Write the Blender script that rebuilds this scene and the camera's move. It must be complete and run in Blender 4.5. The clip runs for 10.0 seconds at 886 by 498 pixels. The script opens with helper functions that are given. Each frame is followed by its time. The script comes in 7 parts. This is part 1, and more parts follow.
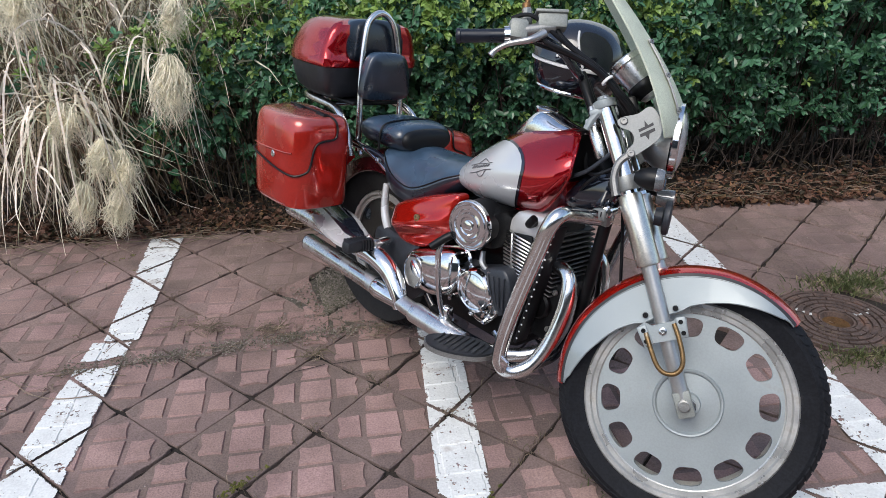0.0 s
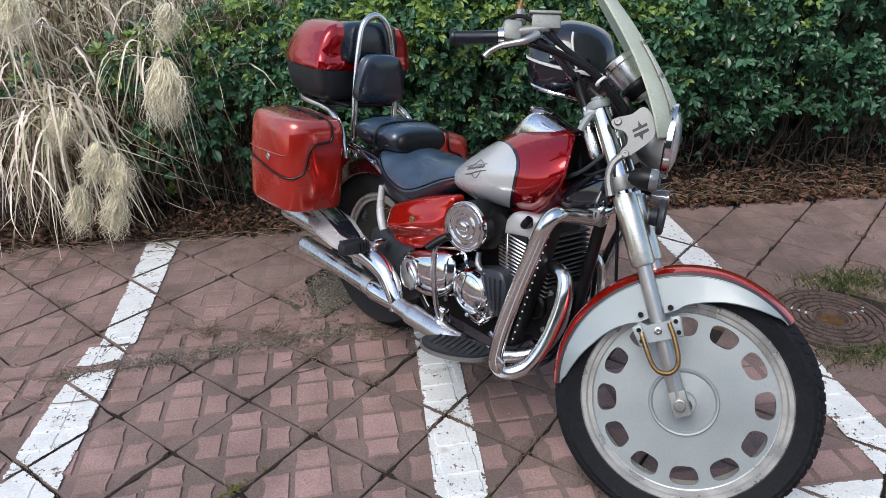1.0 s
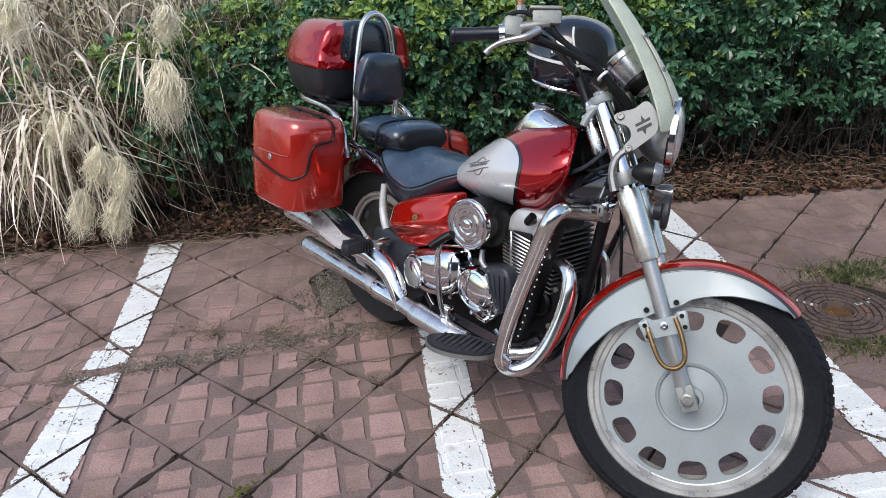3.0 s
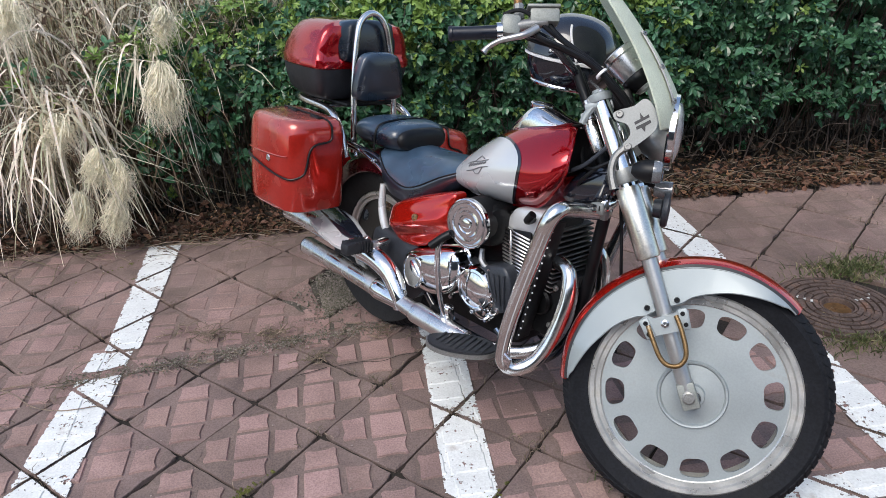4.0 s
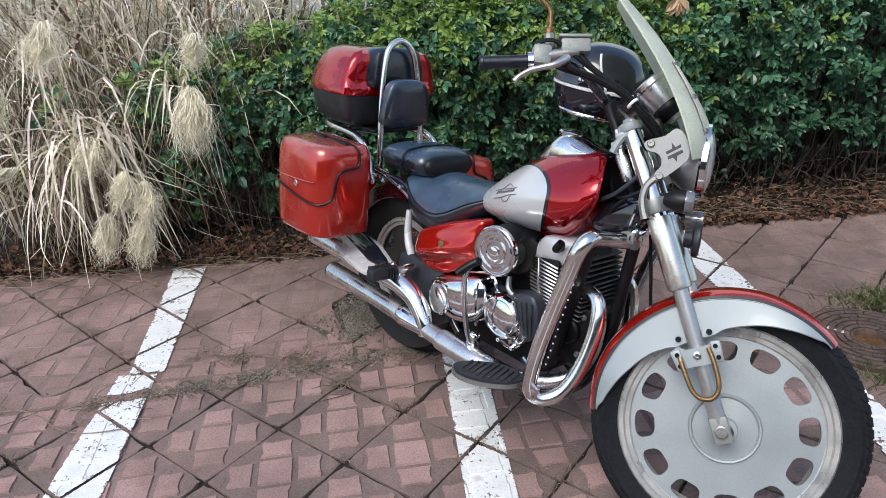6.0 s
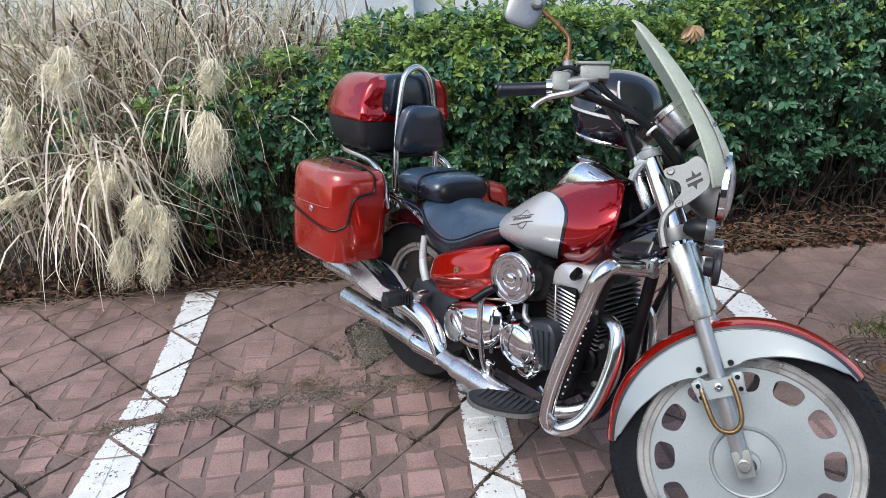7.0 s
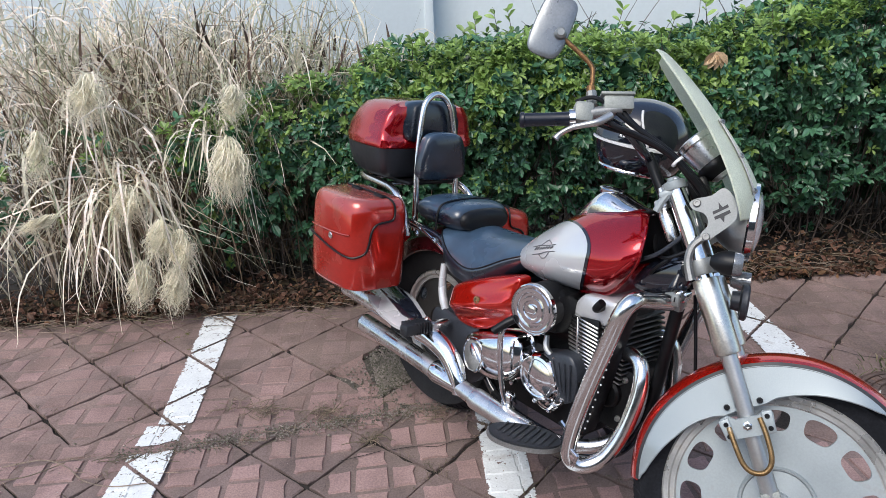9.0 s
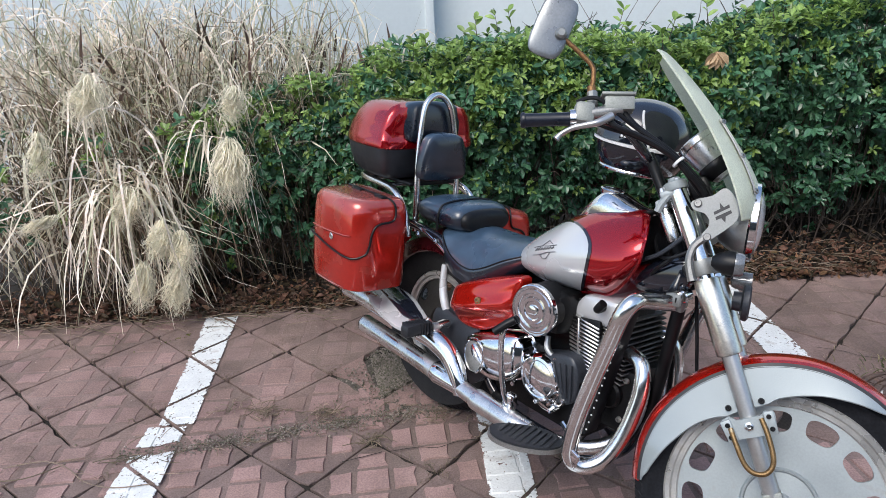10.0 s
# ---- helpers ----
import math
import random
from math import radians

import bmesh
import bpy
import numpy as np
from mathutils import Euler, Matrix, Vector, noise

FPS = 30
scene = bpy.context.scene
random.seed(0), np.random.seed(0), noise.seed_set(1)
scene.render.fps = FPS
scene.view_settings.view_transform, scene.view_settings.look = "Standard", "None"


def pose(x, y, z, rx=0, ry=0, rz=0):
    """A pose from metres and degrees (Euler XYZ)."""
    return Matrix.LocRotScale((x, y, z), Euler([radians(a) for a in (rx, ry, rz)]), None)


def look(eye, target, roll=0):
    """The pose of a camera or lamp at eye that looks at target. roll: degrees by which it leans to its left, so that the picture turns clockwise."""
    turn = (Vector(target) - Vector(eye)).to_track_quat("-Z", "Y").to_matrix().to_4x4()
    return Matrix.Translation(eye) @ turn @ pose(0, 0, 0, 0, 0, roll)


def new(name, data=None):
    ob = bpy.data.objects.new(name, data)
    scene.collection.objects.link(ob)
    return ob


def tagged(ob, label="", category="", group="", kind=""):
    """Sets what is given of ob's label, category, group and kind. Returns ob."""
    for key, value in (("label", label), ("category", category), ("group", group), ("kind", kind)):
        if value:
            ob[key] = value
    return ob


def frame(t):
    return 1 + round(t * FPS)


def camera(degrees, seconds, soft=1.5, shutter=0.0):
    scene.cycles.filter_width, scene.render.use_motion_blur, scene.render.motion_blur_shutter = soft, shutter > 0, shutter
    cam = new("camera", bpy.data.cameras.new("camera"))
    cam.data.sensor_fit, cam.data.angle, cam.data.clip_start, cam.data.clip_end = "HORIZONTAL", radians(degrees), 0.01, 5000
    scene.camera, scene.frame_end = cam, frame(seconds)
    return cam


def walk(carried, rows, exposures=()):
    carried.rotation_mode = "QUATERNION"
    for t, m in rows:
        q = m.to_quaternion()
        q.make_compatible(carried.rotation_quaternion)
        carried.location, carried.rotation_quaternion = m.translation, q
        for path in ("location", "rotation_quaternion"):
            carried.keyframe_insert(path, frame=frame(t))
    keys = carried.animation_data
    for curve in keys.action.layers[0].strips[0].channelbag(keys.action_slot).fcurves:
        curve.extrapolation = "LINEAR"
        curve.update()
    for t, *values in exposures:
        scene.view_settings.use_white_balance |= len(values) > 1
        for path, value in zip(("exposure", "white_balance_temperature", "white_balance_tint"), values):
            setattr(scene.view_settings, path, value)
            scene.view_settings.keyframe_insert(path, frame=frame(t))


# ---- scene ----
cam = camera(64.0, 10.0, soft=0.65)
PATH = [
    (0, (0.319, 0.361, 1.385), (0.491, 2.142, 0.491), -0.8),
    (0.5, (0.32, 0.359, 1.386), (0.499, 2.14, 0.494), -0.8),
    (1, (0.322, 0.357, 1.386), (0.503, 2.139, 0.496), -1.1),
    (1.5, (0.32, 0.358, 1.386), (0.49, 2.141, 0.496), -1.3),
    (2, (0.322, 0.363, 1.385), (0.498, 2.144, 0.492), -1.6),
    (2.5, (0.32, 0.363, 1.386), (0.493, 2.143, 0.491), -1.9),
    (4, (0.318, 0.368, 1.386), (0.494, 2.145, 0.486), -2.6),
    (4.5, (0.313, 0.37, 1.388), (0.478, 2.15, 0.491), -2.8),
    (5, (0.311, 0.373, 1.388), (0.47, 2.157, 0.496), -2.8),
    (5.5, (0.301, 0.376, 1.392), (0.448, 2.17, 0.519), -2.7),
    (7, (0.278, 0.4, 1.399), (0.388, 2.238, 0.619), -2.6),
    (7.5, (0.272, 0.41, 1.4), (0.366, 2.255, 0.633), -2.7),
    (8, (0.271, 0.425, 1.405), (0.345, 2.277, 0.654), -2.9),
    (8.5, (0.272, 0.43, 1.411), (0.344, 2.29, 0.68), -2.8),
    (9, (0.274, 0.432, 1.413), (0.338, 2.295, 0.688), -2.7),
    (9.5, (0.272, 0.431, 1.412), (0.335, 2.294, 0.689), -2.8),
    (10, (0.275, 0.434, 1.412), (0.336, 2.298, 0.689), -2.8),
]
walk(cam, [(t, look(eye, target, roll)) for t, eye, target, roll in PATH],
     exposures=[(0, 0.80, 6600, 8), (5, 0.93, 6600, 8), (8, 0.97, 6500, 8), (10, 0.97, 6500, 8)])

# ---- light ----
world = bpy.data.worlds.new("sky")
scene.world = world
world.use_nodes = True
sky = world.node_tree.nodes.new("ShaderNodeTexSky")
sky.sky_type, sky.sun_disc = "NISHITA", False
sky.sun_elevation, sky.sun_rotation = radians(54), radians(214)
sky.dust_density, sky.ozone_density = 2.0, 1.0
back = world.node_tree.nodes["Background"]
back.inputs[1].default_value = 0.13
world.node_tree.links.new(sky.outputs[0], back.inputs[0])
lamp = bpy.data.lights.new("sun", "SUN")
lamp.energy, lamp.angle, lamp.color = 1.00, radians(35), (1.0, 0.97, 0.94)
sun = new("sun", lamp)
sun.matrix_world = look((-1.51, -0.73, 5.2), (0.6, 2.4, 0.0))

# ---- materials ----


def mat(name, base, rough=0.5, metal=0.0, vary=0.25, scale=12.0, fine=90.0, bump=0.1, coat=0.0, tint=None, spread=0.0, rough_vary=0.12, island=0.0, translucent=0.0, spec=0.5, dust_sheen=None, laid=False):
    """A surface with variation at two scales. tint: a second colour that patches turn to by spread; island: how much
    each piece differs; the last colour lies on faces turned up: a dusty film on the bags, sky sheen painted on the
    leatherette.
    """
    m = bpy.data.materials.new(name)
    m.use_nodes = True
    n, l = m.node_tree.nodes, m.node_tree.links
    p = n["Principled BSDF"]
    co = n.new("ShaderNodeNewGeometry").outputs["Position"] if laid else n.new("ShaderNodeTexCoord").outputs["Object"]

    def noise_tex(s, detail=4.0):
        t = n.new("ShaderNodeTexNoise")
        t.inputs["Scale"].default_value, t.inputs["Detail"].default_value = s, detail
        l.new(co, t.inputs["Vector"])
        return t.outputs["Fac"]

    def ramp(src, a, b, lo, hi):
        r = n.new("ShaderNodeMapRange")
        r.inputs[1].default_value, r.inputs[2].default_value, r.inputs[3].default_value, r.inputs[4].default_value = a, b, lo, hi
        l.new(src, r.inputs[0])
        return r.outputs[0]

    def mix(kind, fac, a, b):
        x = n.new("ShaderNodeMix")
        x.data_type, x.blend_type = "RGBA", kind
        for i, v in ((0, fac), (6, a), (7, b)):
            if isinstance(v, (int, float)):
                x.inputs[i].default_value = v
            elif isinstance(v, tuple):
                x.inputs[i].default_value = (*v, 1)
            else:
                l.new(v, x.inputs[i])
        return x.outputs[2]

    big, small = noise_tex(scale), noise_tex(fine, 6.0)
    col = base
    if tint:
        col = mix("MIX", ramp(big, 0.62 - spread, 0.72 - spread * 0.6, 0.0, 1.0), base, tint)
    g = n.new("ShaderNodeCombineColor")
    for i in range(3):
        l.new(ramp(big, 0.30, 0.70, 1 - vary, 1 + vary), g.inputs[i])
    col = mix("MULTIPLY", 1.0, col, g.outputs[0])
    g2 = n.new("ShaderNodeCombineColor")
    for i in range(3):
        l.new(ramp(small, 0.36, 0.64, 1 - vary * 0.8, 1 + vary * 0.8), g2.inputs[i])
    col = mix("MULTIPLY", 1.0, col, g2.outputs[0])
    if laid:  # broad stains that run on from piece to piece
        for s_, lo_ in ((1.3, 0.84), (4.5, 0.84)):
            g4 = n.new("ShaderNodeCombineColor")
            for i in range(3):
                l.new(ramp(noise_tex(s_, 7.0), 0.36, 0.62, lo_, 2.0 - lo_ - 0.06), g4.inputs[i])
            col = mix("MULTIPLY", 1.0, col, g4.outputs[0])
    if island:
        geo = n.new("ShaderNodeNewGeometry").outputs["Random Per Island"]
        info = n.new("ShaderNodeObjectInfo").outputs["Random"]
        add = n.new("ShaderNodeMath")
        add.operation = "ADD"
        l.new(geo, add.inputs[0]), l.new(info, add.inputs[1])
        fr_ = n.new("ShaderNodeMath")
        fr_.operation = "FRACT"
        l.new(add.outputs[0], fr_.inputs[0])
        g3 = n.new("ShaderNodeCombineColor")
        for i, k in enumerate((1.0, 0.85, 1.1)):
            l.new(ramp(fr_.outputs[0], 0, 1, 1 - island * k, 1 + island * k), g3.inputs[i])
        col = mix("MULTIPLY", 1.0, col, g3.outputs[0])
    # upturned faces: a dusty film on the bags, painted sky sheen on leatherette
    if dust_sheen:
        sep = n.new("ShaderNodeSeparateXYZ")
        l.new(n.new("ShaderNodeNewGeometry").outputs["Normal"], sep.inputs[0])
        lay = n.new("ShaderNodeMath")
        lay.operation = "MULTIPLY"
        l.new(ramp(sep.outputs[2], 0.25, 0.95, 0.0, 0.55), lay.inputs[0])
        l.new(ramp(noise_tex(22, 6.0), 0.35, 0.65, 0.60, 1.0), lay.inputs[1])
        col = mix("MIX", lay.outputs[0], col, dust_sheen)
    l.new(col, p.inputs["Base Color"])
    l.new(ramp(big, 0.3, 0.7, max(0.02, rough - rough_vary), min(1, rough + rough_vary)), p.inputs["Roughness"])
    p.inputs["Metallic"].default_value = metal
    p.inputs["Specular IOR Level"].default_value = spec
    p.inputs["Coat Weight"].default_value = coat
    p.inputs["Coat Roughness"].default_value, p.inputs["Coat IOR"].default_value = 0.03, 1.50
    if bump:
        bn = n.new("ShaderNodeBump")
        bn.inputs["Strength"].default_value, bn.inputs["Distance"].default_value = bump, 0.004
        l.new(small, bn.inputs["Height"])
        l.new(bn.outputs[0], p.inputs["Normal"])
    if translucent:
        tr = n.new("ShaderNodeBsdfTranslucent")
        l.new(col, tr.inputs[0])
        mx = n.new("ShaderNodeMixShader")
        mx.inputs[0].default_value = translucent
        l.new(p.outputs[0], mx.inputs[1]), l.new(tr.outputs[0], mx.inputs[2])
        l.new(mx.outputs[0], n["Material Output"].inputs[0])
    return m


RED = mat("candy red paint", (0.40, 0.003, 0.009), 0.125, 0.65, 0.06, 5, 300, 0.0, 1.0, rough_vary=0.03)
ORANGE = mat("orange red paint", (0.50, 0.014, 0.007), 0.16, 0.55, 0.06, 7, 160, 0.0, 1.0, None, 0.0)
BAG = mat("dusty red plastic", (0.42, 0.020, 0.012), 0.20, 0.35, 0.08, 9, 120, 0.01, 0.9, (0.34, 0.045, 0.030), 0.03, dust_sheen=(0.42, 0.22, 0.19))
MAROON = mat("dark maroon paint", (0.045, 0.004, 0.007), 0.25, 0.2, 0.15, 8, 200, 0.0, 0.9)
SILVER = mat("silver paint", (0.64, 0.65, 0.66), 0.28, 0.35, 0.05, 6, 500, 0.015, 0.6)
FENDER = mat("pearl grey paint", (0.2898, 0.3312, 0.345), 0.38, 0.25, 0.05, 6, 500, 0.015, 0.4)
WHEEL = mat("matt silver paint", (0.340, 0.378, 0.387), 0.48, 0.30, 0.05, 9, 220, 0.03, 0.0, (0.3036, 0.299, 0.2852), 0.0)
RIM = mat("worn alloy", (0.56, 0.555, 0.53), 0.34, 0.70, 0.06, 18, 220, 0.03, 0.0, (0.48, 0.46, 0.42), 0.0)
CHROME = mat("chrome", (0.78, 0.79, 0.80), 0.08, 1.0, 0.10, 30, 240, 0.015, rough_vary=0.04)
PITTED = mat("pitted chrome", (0.66, 0.66, 0.64), 0.25, 1.0, 0.25, 40, 300, 0.05, 0.0, (0.36, 0.31, 0.24), 0.03)
SATIN = mat("satin chrome", (0.78, 0.78, 0.76), 0.20, 1.0, 0.08, 18, 240, 0.008, rough_vary=0.05)
STEEL = mat("brushed steel", (0.66, 0.66, 0.65), 0.27, 1.0, 0.12, 16, 260, 0.015)
ALLOY = mat("cast alloy", (0.30, 0.30, 0.29), 0.46, 0.8, 0.15, 30, 260, 0.04)
DARKALLOY = mat("dark grey alloy", (0.060, 0.060, 0.058), 0.45, 0.6, 0.2, 20, 220, 0.05)
CASTGREY = mat("weathered grey casting", (0.27, 0.285, 0.265), 0.55, 0.3, 0.12, 25, 260, 0.06, 0.0, (0.19, 0.20, 0.185), 0.03)
SPLASH = mat("old paint splash", (0.50, 0.50, 0.48), 0.8, 0.0, 0.25, 60, 260, 0.1)
COVER = mat("slate grey paint", (0.035, 0.040, 0.050), 0.42, 0.2, 0.2, 14, 200, 0.05)
FORKCOVER = mat("worn satin metal", (0.76, 0.72, 0.63), 0.30, 1.0, 0.10, 14, 240, 0.02, 0.0, (0.58, 0.55, 0.49), 0.02, 0.05)
MATRUBBER = mat("slate rubber", (0.013, 0.015, 0.019), 0.5, 0.0, 0.25, 30, 260, 0.1)
FIN = mat("grey cooling fin", (0.070, 0.070, 0.070), 0.42, 0.75, 0.25, 20, 220, 0.1)
FORK = mat("satin fork alloy", (0.50, 0.50, 0.49), 0.34, 0.85, 0.05, 12, 200, 0.01, rough_vary=0.03)
# the blue laid on upturned faces is sky sheen painted into the colour
LEATHER = mat("black leatherette", (0.008, 0.013, 0.023), 0.30, 0.0, 0.16, 9, 500, 0.04, 0.35, (0.012, 0.019, 0.032), 0.05, 0.08, spec=0.75, dust_sheen=(0.075, 0.140, 0.225))
BLACK = mat("black plastic", (0.0045, 0.0047, 0.0058), 0.42, 0.0, 0.3, 20, 200, 0.05, spec=0.35)
GLOSS = mat("black gloss paint", (0.009, 0.011, 0.018), 0.14, 0.0, 0.2, 6, 200, 0.0, 1.0)
RUBBER = mat("tyre rubber", (0.0105, 0.0115, 0.0145), 0.70, 0.0, 0.3, 18, 160, 0.15, 0.0, (0.024, 0.024, 0.024), 0.0, spec=0.18)
GREYRUBBER = mat("dusty tyre wall", (0.013, 0.013, 0.014), 0.8, 0.0, 0.3, 18, 160, 0.1)
ENGINE = mat("dark engine casting", (0.0075, 0.0078, 0.009), 0.45, 0.5, 0.35, 26, 200, 0.2)
RUST = mat("rusted brown steel", (0.24, 0.13, 0.055), 0.5, 0.7, 0.35, 50, 300, 0.2, 0.0, (0.10, 0.045, 0.02), 0.05)
BRASS = mat("tarnished brass steel", (0.20, 0.125, 0.055), 0.42, 0.7, 0.3, 40, 300, 0.1, 0.0, (0.30, 0.25, 0.17), 0.02)
SCREEN = mat("yellowed frosted acrylic", (0.78, 0.82, 0.70), 0.45, 0.0, 0.10, 10, 300, 0.03, translucent=0.45)
BRACKET = mat("brushed bracket alloy", (0.25, 0.26, 0.255), 0.42, 0.5, 0.08, 24, 300, 0.02)
LENS = mat("clear lamp lens", (0.55, 0.57, 0.58), 0.12, 0.25, 0.2, 40, 300, 0.1, 0.8)
PRINT = mat("dark print", (0.025, 0.025, 0.028), 0.5, 0.0, 0.15, 20, 200, 0.0)
EMBLEM = mat("grey print", (0.13, 0.13, 0.14), 0.5, 0.0, 0.15, 20, 200, 0.0)
LAMPGLASS = mat("clear lamp glass", (0.17, 0.18, 0.19), 0.10, 0.3, 0.2, 40, 300, 0.05, 0.9)
GRIP = mat("navy black rubber", (0.006, 0.009, 0.018), 0.36, 0.0, 0.2, 20, 200, 0.03)
WHITE = mat("white print", (0.75, 0.75, 0.75), 0.5, 0.0, 0.1, 20, 200, 0.0)
SLAB = mat("red concrete slab", (0.196, 0.141, 0.126), 0.88, 0.0, 0.22, 5, 190, 0.7, 0.0, (0.158, 0.115, 0.102), 0.11, 0.08, 0.10, laid=True)
PAD = mat("red concrete pad", (0.318, 0.208, 0.187), 0.84, 0.0, 0.20, 8, 190, 0.7, 0.0, (0.282, 0.186, 0.167), 0.11, 0.08, 0.12, laid=True)
WORN = mat("worn brown slab", (0.222, 0.155, 0.135), 0.87, 0.0, 0.24, 5, 170, 0.7, 0.0, (0.165, 0.112, 0.097), 0.10, 0.08, 0.12, laid=True)
WORNPAD = mat("worn red pad", (0.272, 0.178, 0.158), 0.87, 0.0, 0.24, 7, 180, 0.7, 0.0, (0.225, 0.149, 0.131), 0.12, 0.08, 0.12, laid=True)
SOIL = mat("joint soil", (0.022, 0.017, 0.013), 0.95, 0.0, 0.4, 10, 120, 0.8)
GROUND = mat("dark ground", (0.085, 0.070, 0.058), 0.95, 0.0, 0.3, 2, 60, 0.8)
GRAVEL = mat("grey grit", (0.19, 0.168, 0.138), 0.95, 0.0, 0.3, 20, 150, 0.6, island=0.55)
GRITBED = mat("compacted grit", (0.105, 0.092, 0.074), 0.95, 0.0, 0.35, 30, 260, 0.9, 0.0, (0.060, 0.052, 0.042), 0.08)
IRON = mat("rusty cast iron", (0.130, 0.092, 0.078), 0.62, 0.3, 0.3, 16, 140, 0.5, 0.0, (0.15, 0.085, 0.06), 0.06)
MIRROR = mat("dull chrome mirror back", (0.215, 0.23, 0.24), 0.32, 0.6, 0.10, 14, 200, 0.01)
MOSS = mat("moss", (0.120, 0.122, 0.030), 0.95, 0.0, 0.4, 60, 300, 0.8)
LEAF = mat("hedge leaf", (0.055, 0.142, 0.070), 0.28, 0.0, 0.2, 4, 60, 0.1, 0.0, None, 0.0, 0.1, 0.60, 0.10)
YOUNG = mat("young hedge leaf", (0.225, 0.345, 0.085), 0.38, 0.0, 0.2, 4, 60, 0.1, 0.0, None, 0.0, 0.1, 0.50, 0.3)
TWIG = mat("grey brown twig", (0.068, 0.052, 0.040), 0.8, 0.0, 0.3, 30, 200, 0.3, island=0.4)
SHEATH = mat("dark brown sheath", (0.075, 0.046, 0.032), 0.7, 0.0, 0.25, 20, 100, 0.1, 0.0, None, 0.0, 0.1, 0.4)
STRAW = mat("dry straw blade", (0.79, 0.725, 0.585), 0.7, 0.0, 0.2, 12, 100, 0.1, 0.0, None, 0.0, 0.1, 0.50, 0.2)
BROWNSTRAW = mat("brown dead stem", (0.170, 0.125, 0.082), 0.75, 0.0, 0.2, 12, 100, 0.1, 0.0, None, 0.0, 0.1, 0.60, 0.15)
DRYTWIG = mat("dry tan twig", (0.20, 0.155, 0.11), 0.8, 0.0, 0.3, 30, 200, 0.2, island=0.5)
PLUME = mat("cream seed plume", (0.82, 0.775, 0.62), 0.8, 0.0, 0.15, 20, 100, 0.0, 0.0, None, 0.0, 0.1, 0.25, 0.3)
PALELITTER = mat("tan fallen leaf", (0.215, 0.122, 0.062), 0.75, 0.0, 0.25, 20, 100, 0.2, 0.0, None, 0.0, 0.1, 0.6, 0.1)
LITTER = mat("brown fallen leaf", (0.098, 0.051, 0.030), 0.7, 0.0, 0.25, 20, 100, 0.2, 0.0, None, 0.0, 0.1, 0.85, 0.05)
GRASS = mat("grass blade", (0.105, 0.125, 0.048), 0.6, 0.0, 0.25, 20, 100, 0.0, 0.0, (0.26, 0.22, 0.13), 0.10, 0.1, 0.6, 0.2)
PLASTER = mat("pale rendered wall", (0.7268, 0.7866, 0.8004), 0.85, 0.0, 0.02, 1.2, 40, 0.1)


def paint_mat():
    """White road paint, worn through in flecks and along its edges."""
    m = mat("worn white paint", (0.71, 0.725, 0.715), 0.7, 0.0, 0.08, 14, 150, 0.3, 0.0, (0.50, 0.48, 0.455), 0.02)
    n, l = m.node_tree.nodes, m.node_tree.links
    co = n.new("ShaderNodeTexCoord")
    big, small = n.new("ShaderNodeTexNoise"), n.new("ShaderNodeTexNoise")
    for t, s, d in ((big, 9.0, 3.0), (small, 85.0, 5.0)):
        t.inputs["Scale"].default_value, t.inputs["Detail"].default_value = s, d
        l.new(co.outputs["Object"], t.inputs["Vector"])
    edge = n.new("ShaderNodeAttribute")
    edge.attribute_name = "wear"
    a1 = n.new("ShaderNodeMath"); a1.operation = "MULTIPLY_ADD"
    l.new(big.outputs["Fac"], a1.inputs[0]); a1.inputs[1].default_value = 0.55; l.new(small.outputs["Fac"], a1.inputs[2])
    a2 = n.new("ShaderNodeMath"); a2.operation = "ADD"
    l.new(a1.outputs[0], a2.inputs[0]); l.new(edge.outputs["Fac"], a2.inputs[1])
    r = n.new("ShaderNodeMapRange")
    r.inputs[1].default_value, r.inputs[2].default_value = 0.92, 0.97
    l.new(a2.outputs[0], r.inputs[0])
    tr, mx = n.new("ShaderNodeBsdfTransparent"), n.new("ShaderNodeMixShader")
    l.new(r.outputs[0], mx.inputs[0])
    l.new(n["Principled BSDF"].outputs[0], mx.inputs[1]), l.new(tr.outputs[0], mx.inputs[2])
    l.new(mx.outputs[0], n["Material Output"].inputs[0])
    return m


PAINT = paint_mat()

# ---- shape helpers: every one returns (points, faces) ----


def spline(pts, n=8, closed=False):
    """Points on a smooth curve through pts, n for each span."""
    p = [Vector(q) for q in pts]
    k = len(p)
    out = []
    for i in range(k if closed else k - 1):
        a, b_, c, d = ((p[(i - 1) % k], p[i], p[(i + 1) % k], p[(i + 2) % k]) if closed else
                       (p[max(i - 1, 0)], p[i], p[i + 1], p[min(i + 2, k - 1)]))
        for j in range(n):
            t = j / n
            out.append(0.5 * ((2 * b_) + (c - a) * t + (2 * a - 5 * b_ + 4 * c - d) * t * t + (3 * b_ - a - 3 * c + d) * t ** 3))
    if not closed:
        out.append(p[-1])
    return out


def lerp_table(table, x):
    if x <= table[0][0]:
        return table[0][1]
    for (a, va), (b_, vb) in zip(table, table[1:]):
        if x <= b_:
            return va + (vb - va) * (x - a) / (b_ - a)
    return table[-1][1]


def loft(rings, cap=True, closed=True):
    n = len(rings[0])
    v = [Vector(q) for r in rings for q in r]
    f = []
    for i in range(len(rings) - 1):
        for j in range(n if closed else n - 1):
            f.append((i * n + j, i * n + (j + 1) % n, (i + 1) * n + (j + 1) % n, (i + 1) * n + j))
    if cap and closed:
        f.append(tuple(range(n - 1, -1, -1)))
        f.append(tuple((len(rings) - 1) * n + j for j in range(n)))
    return v, f


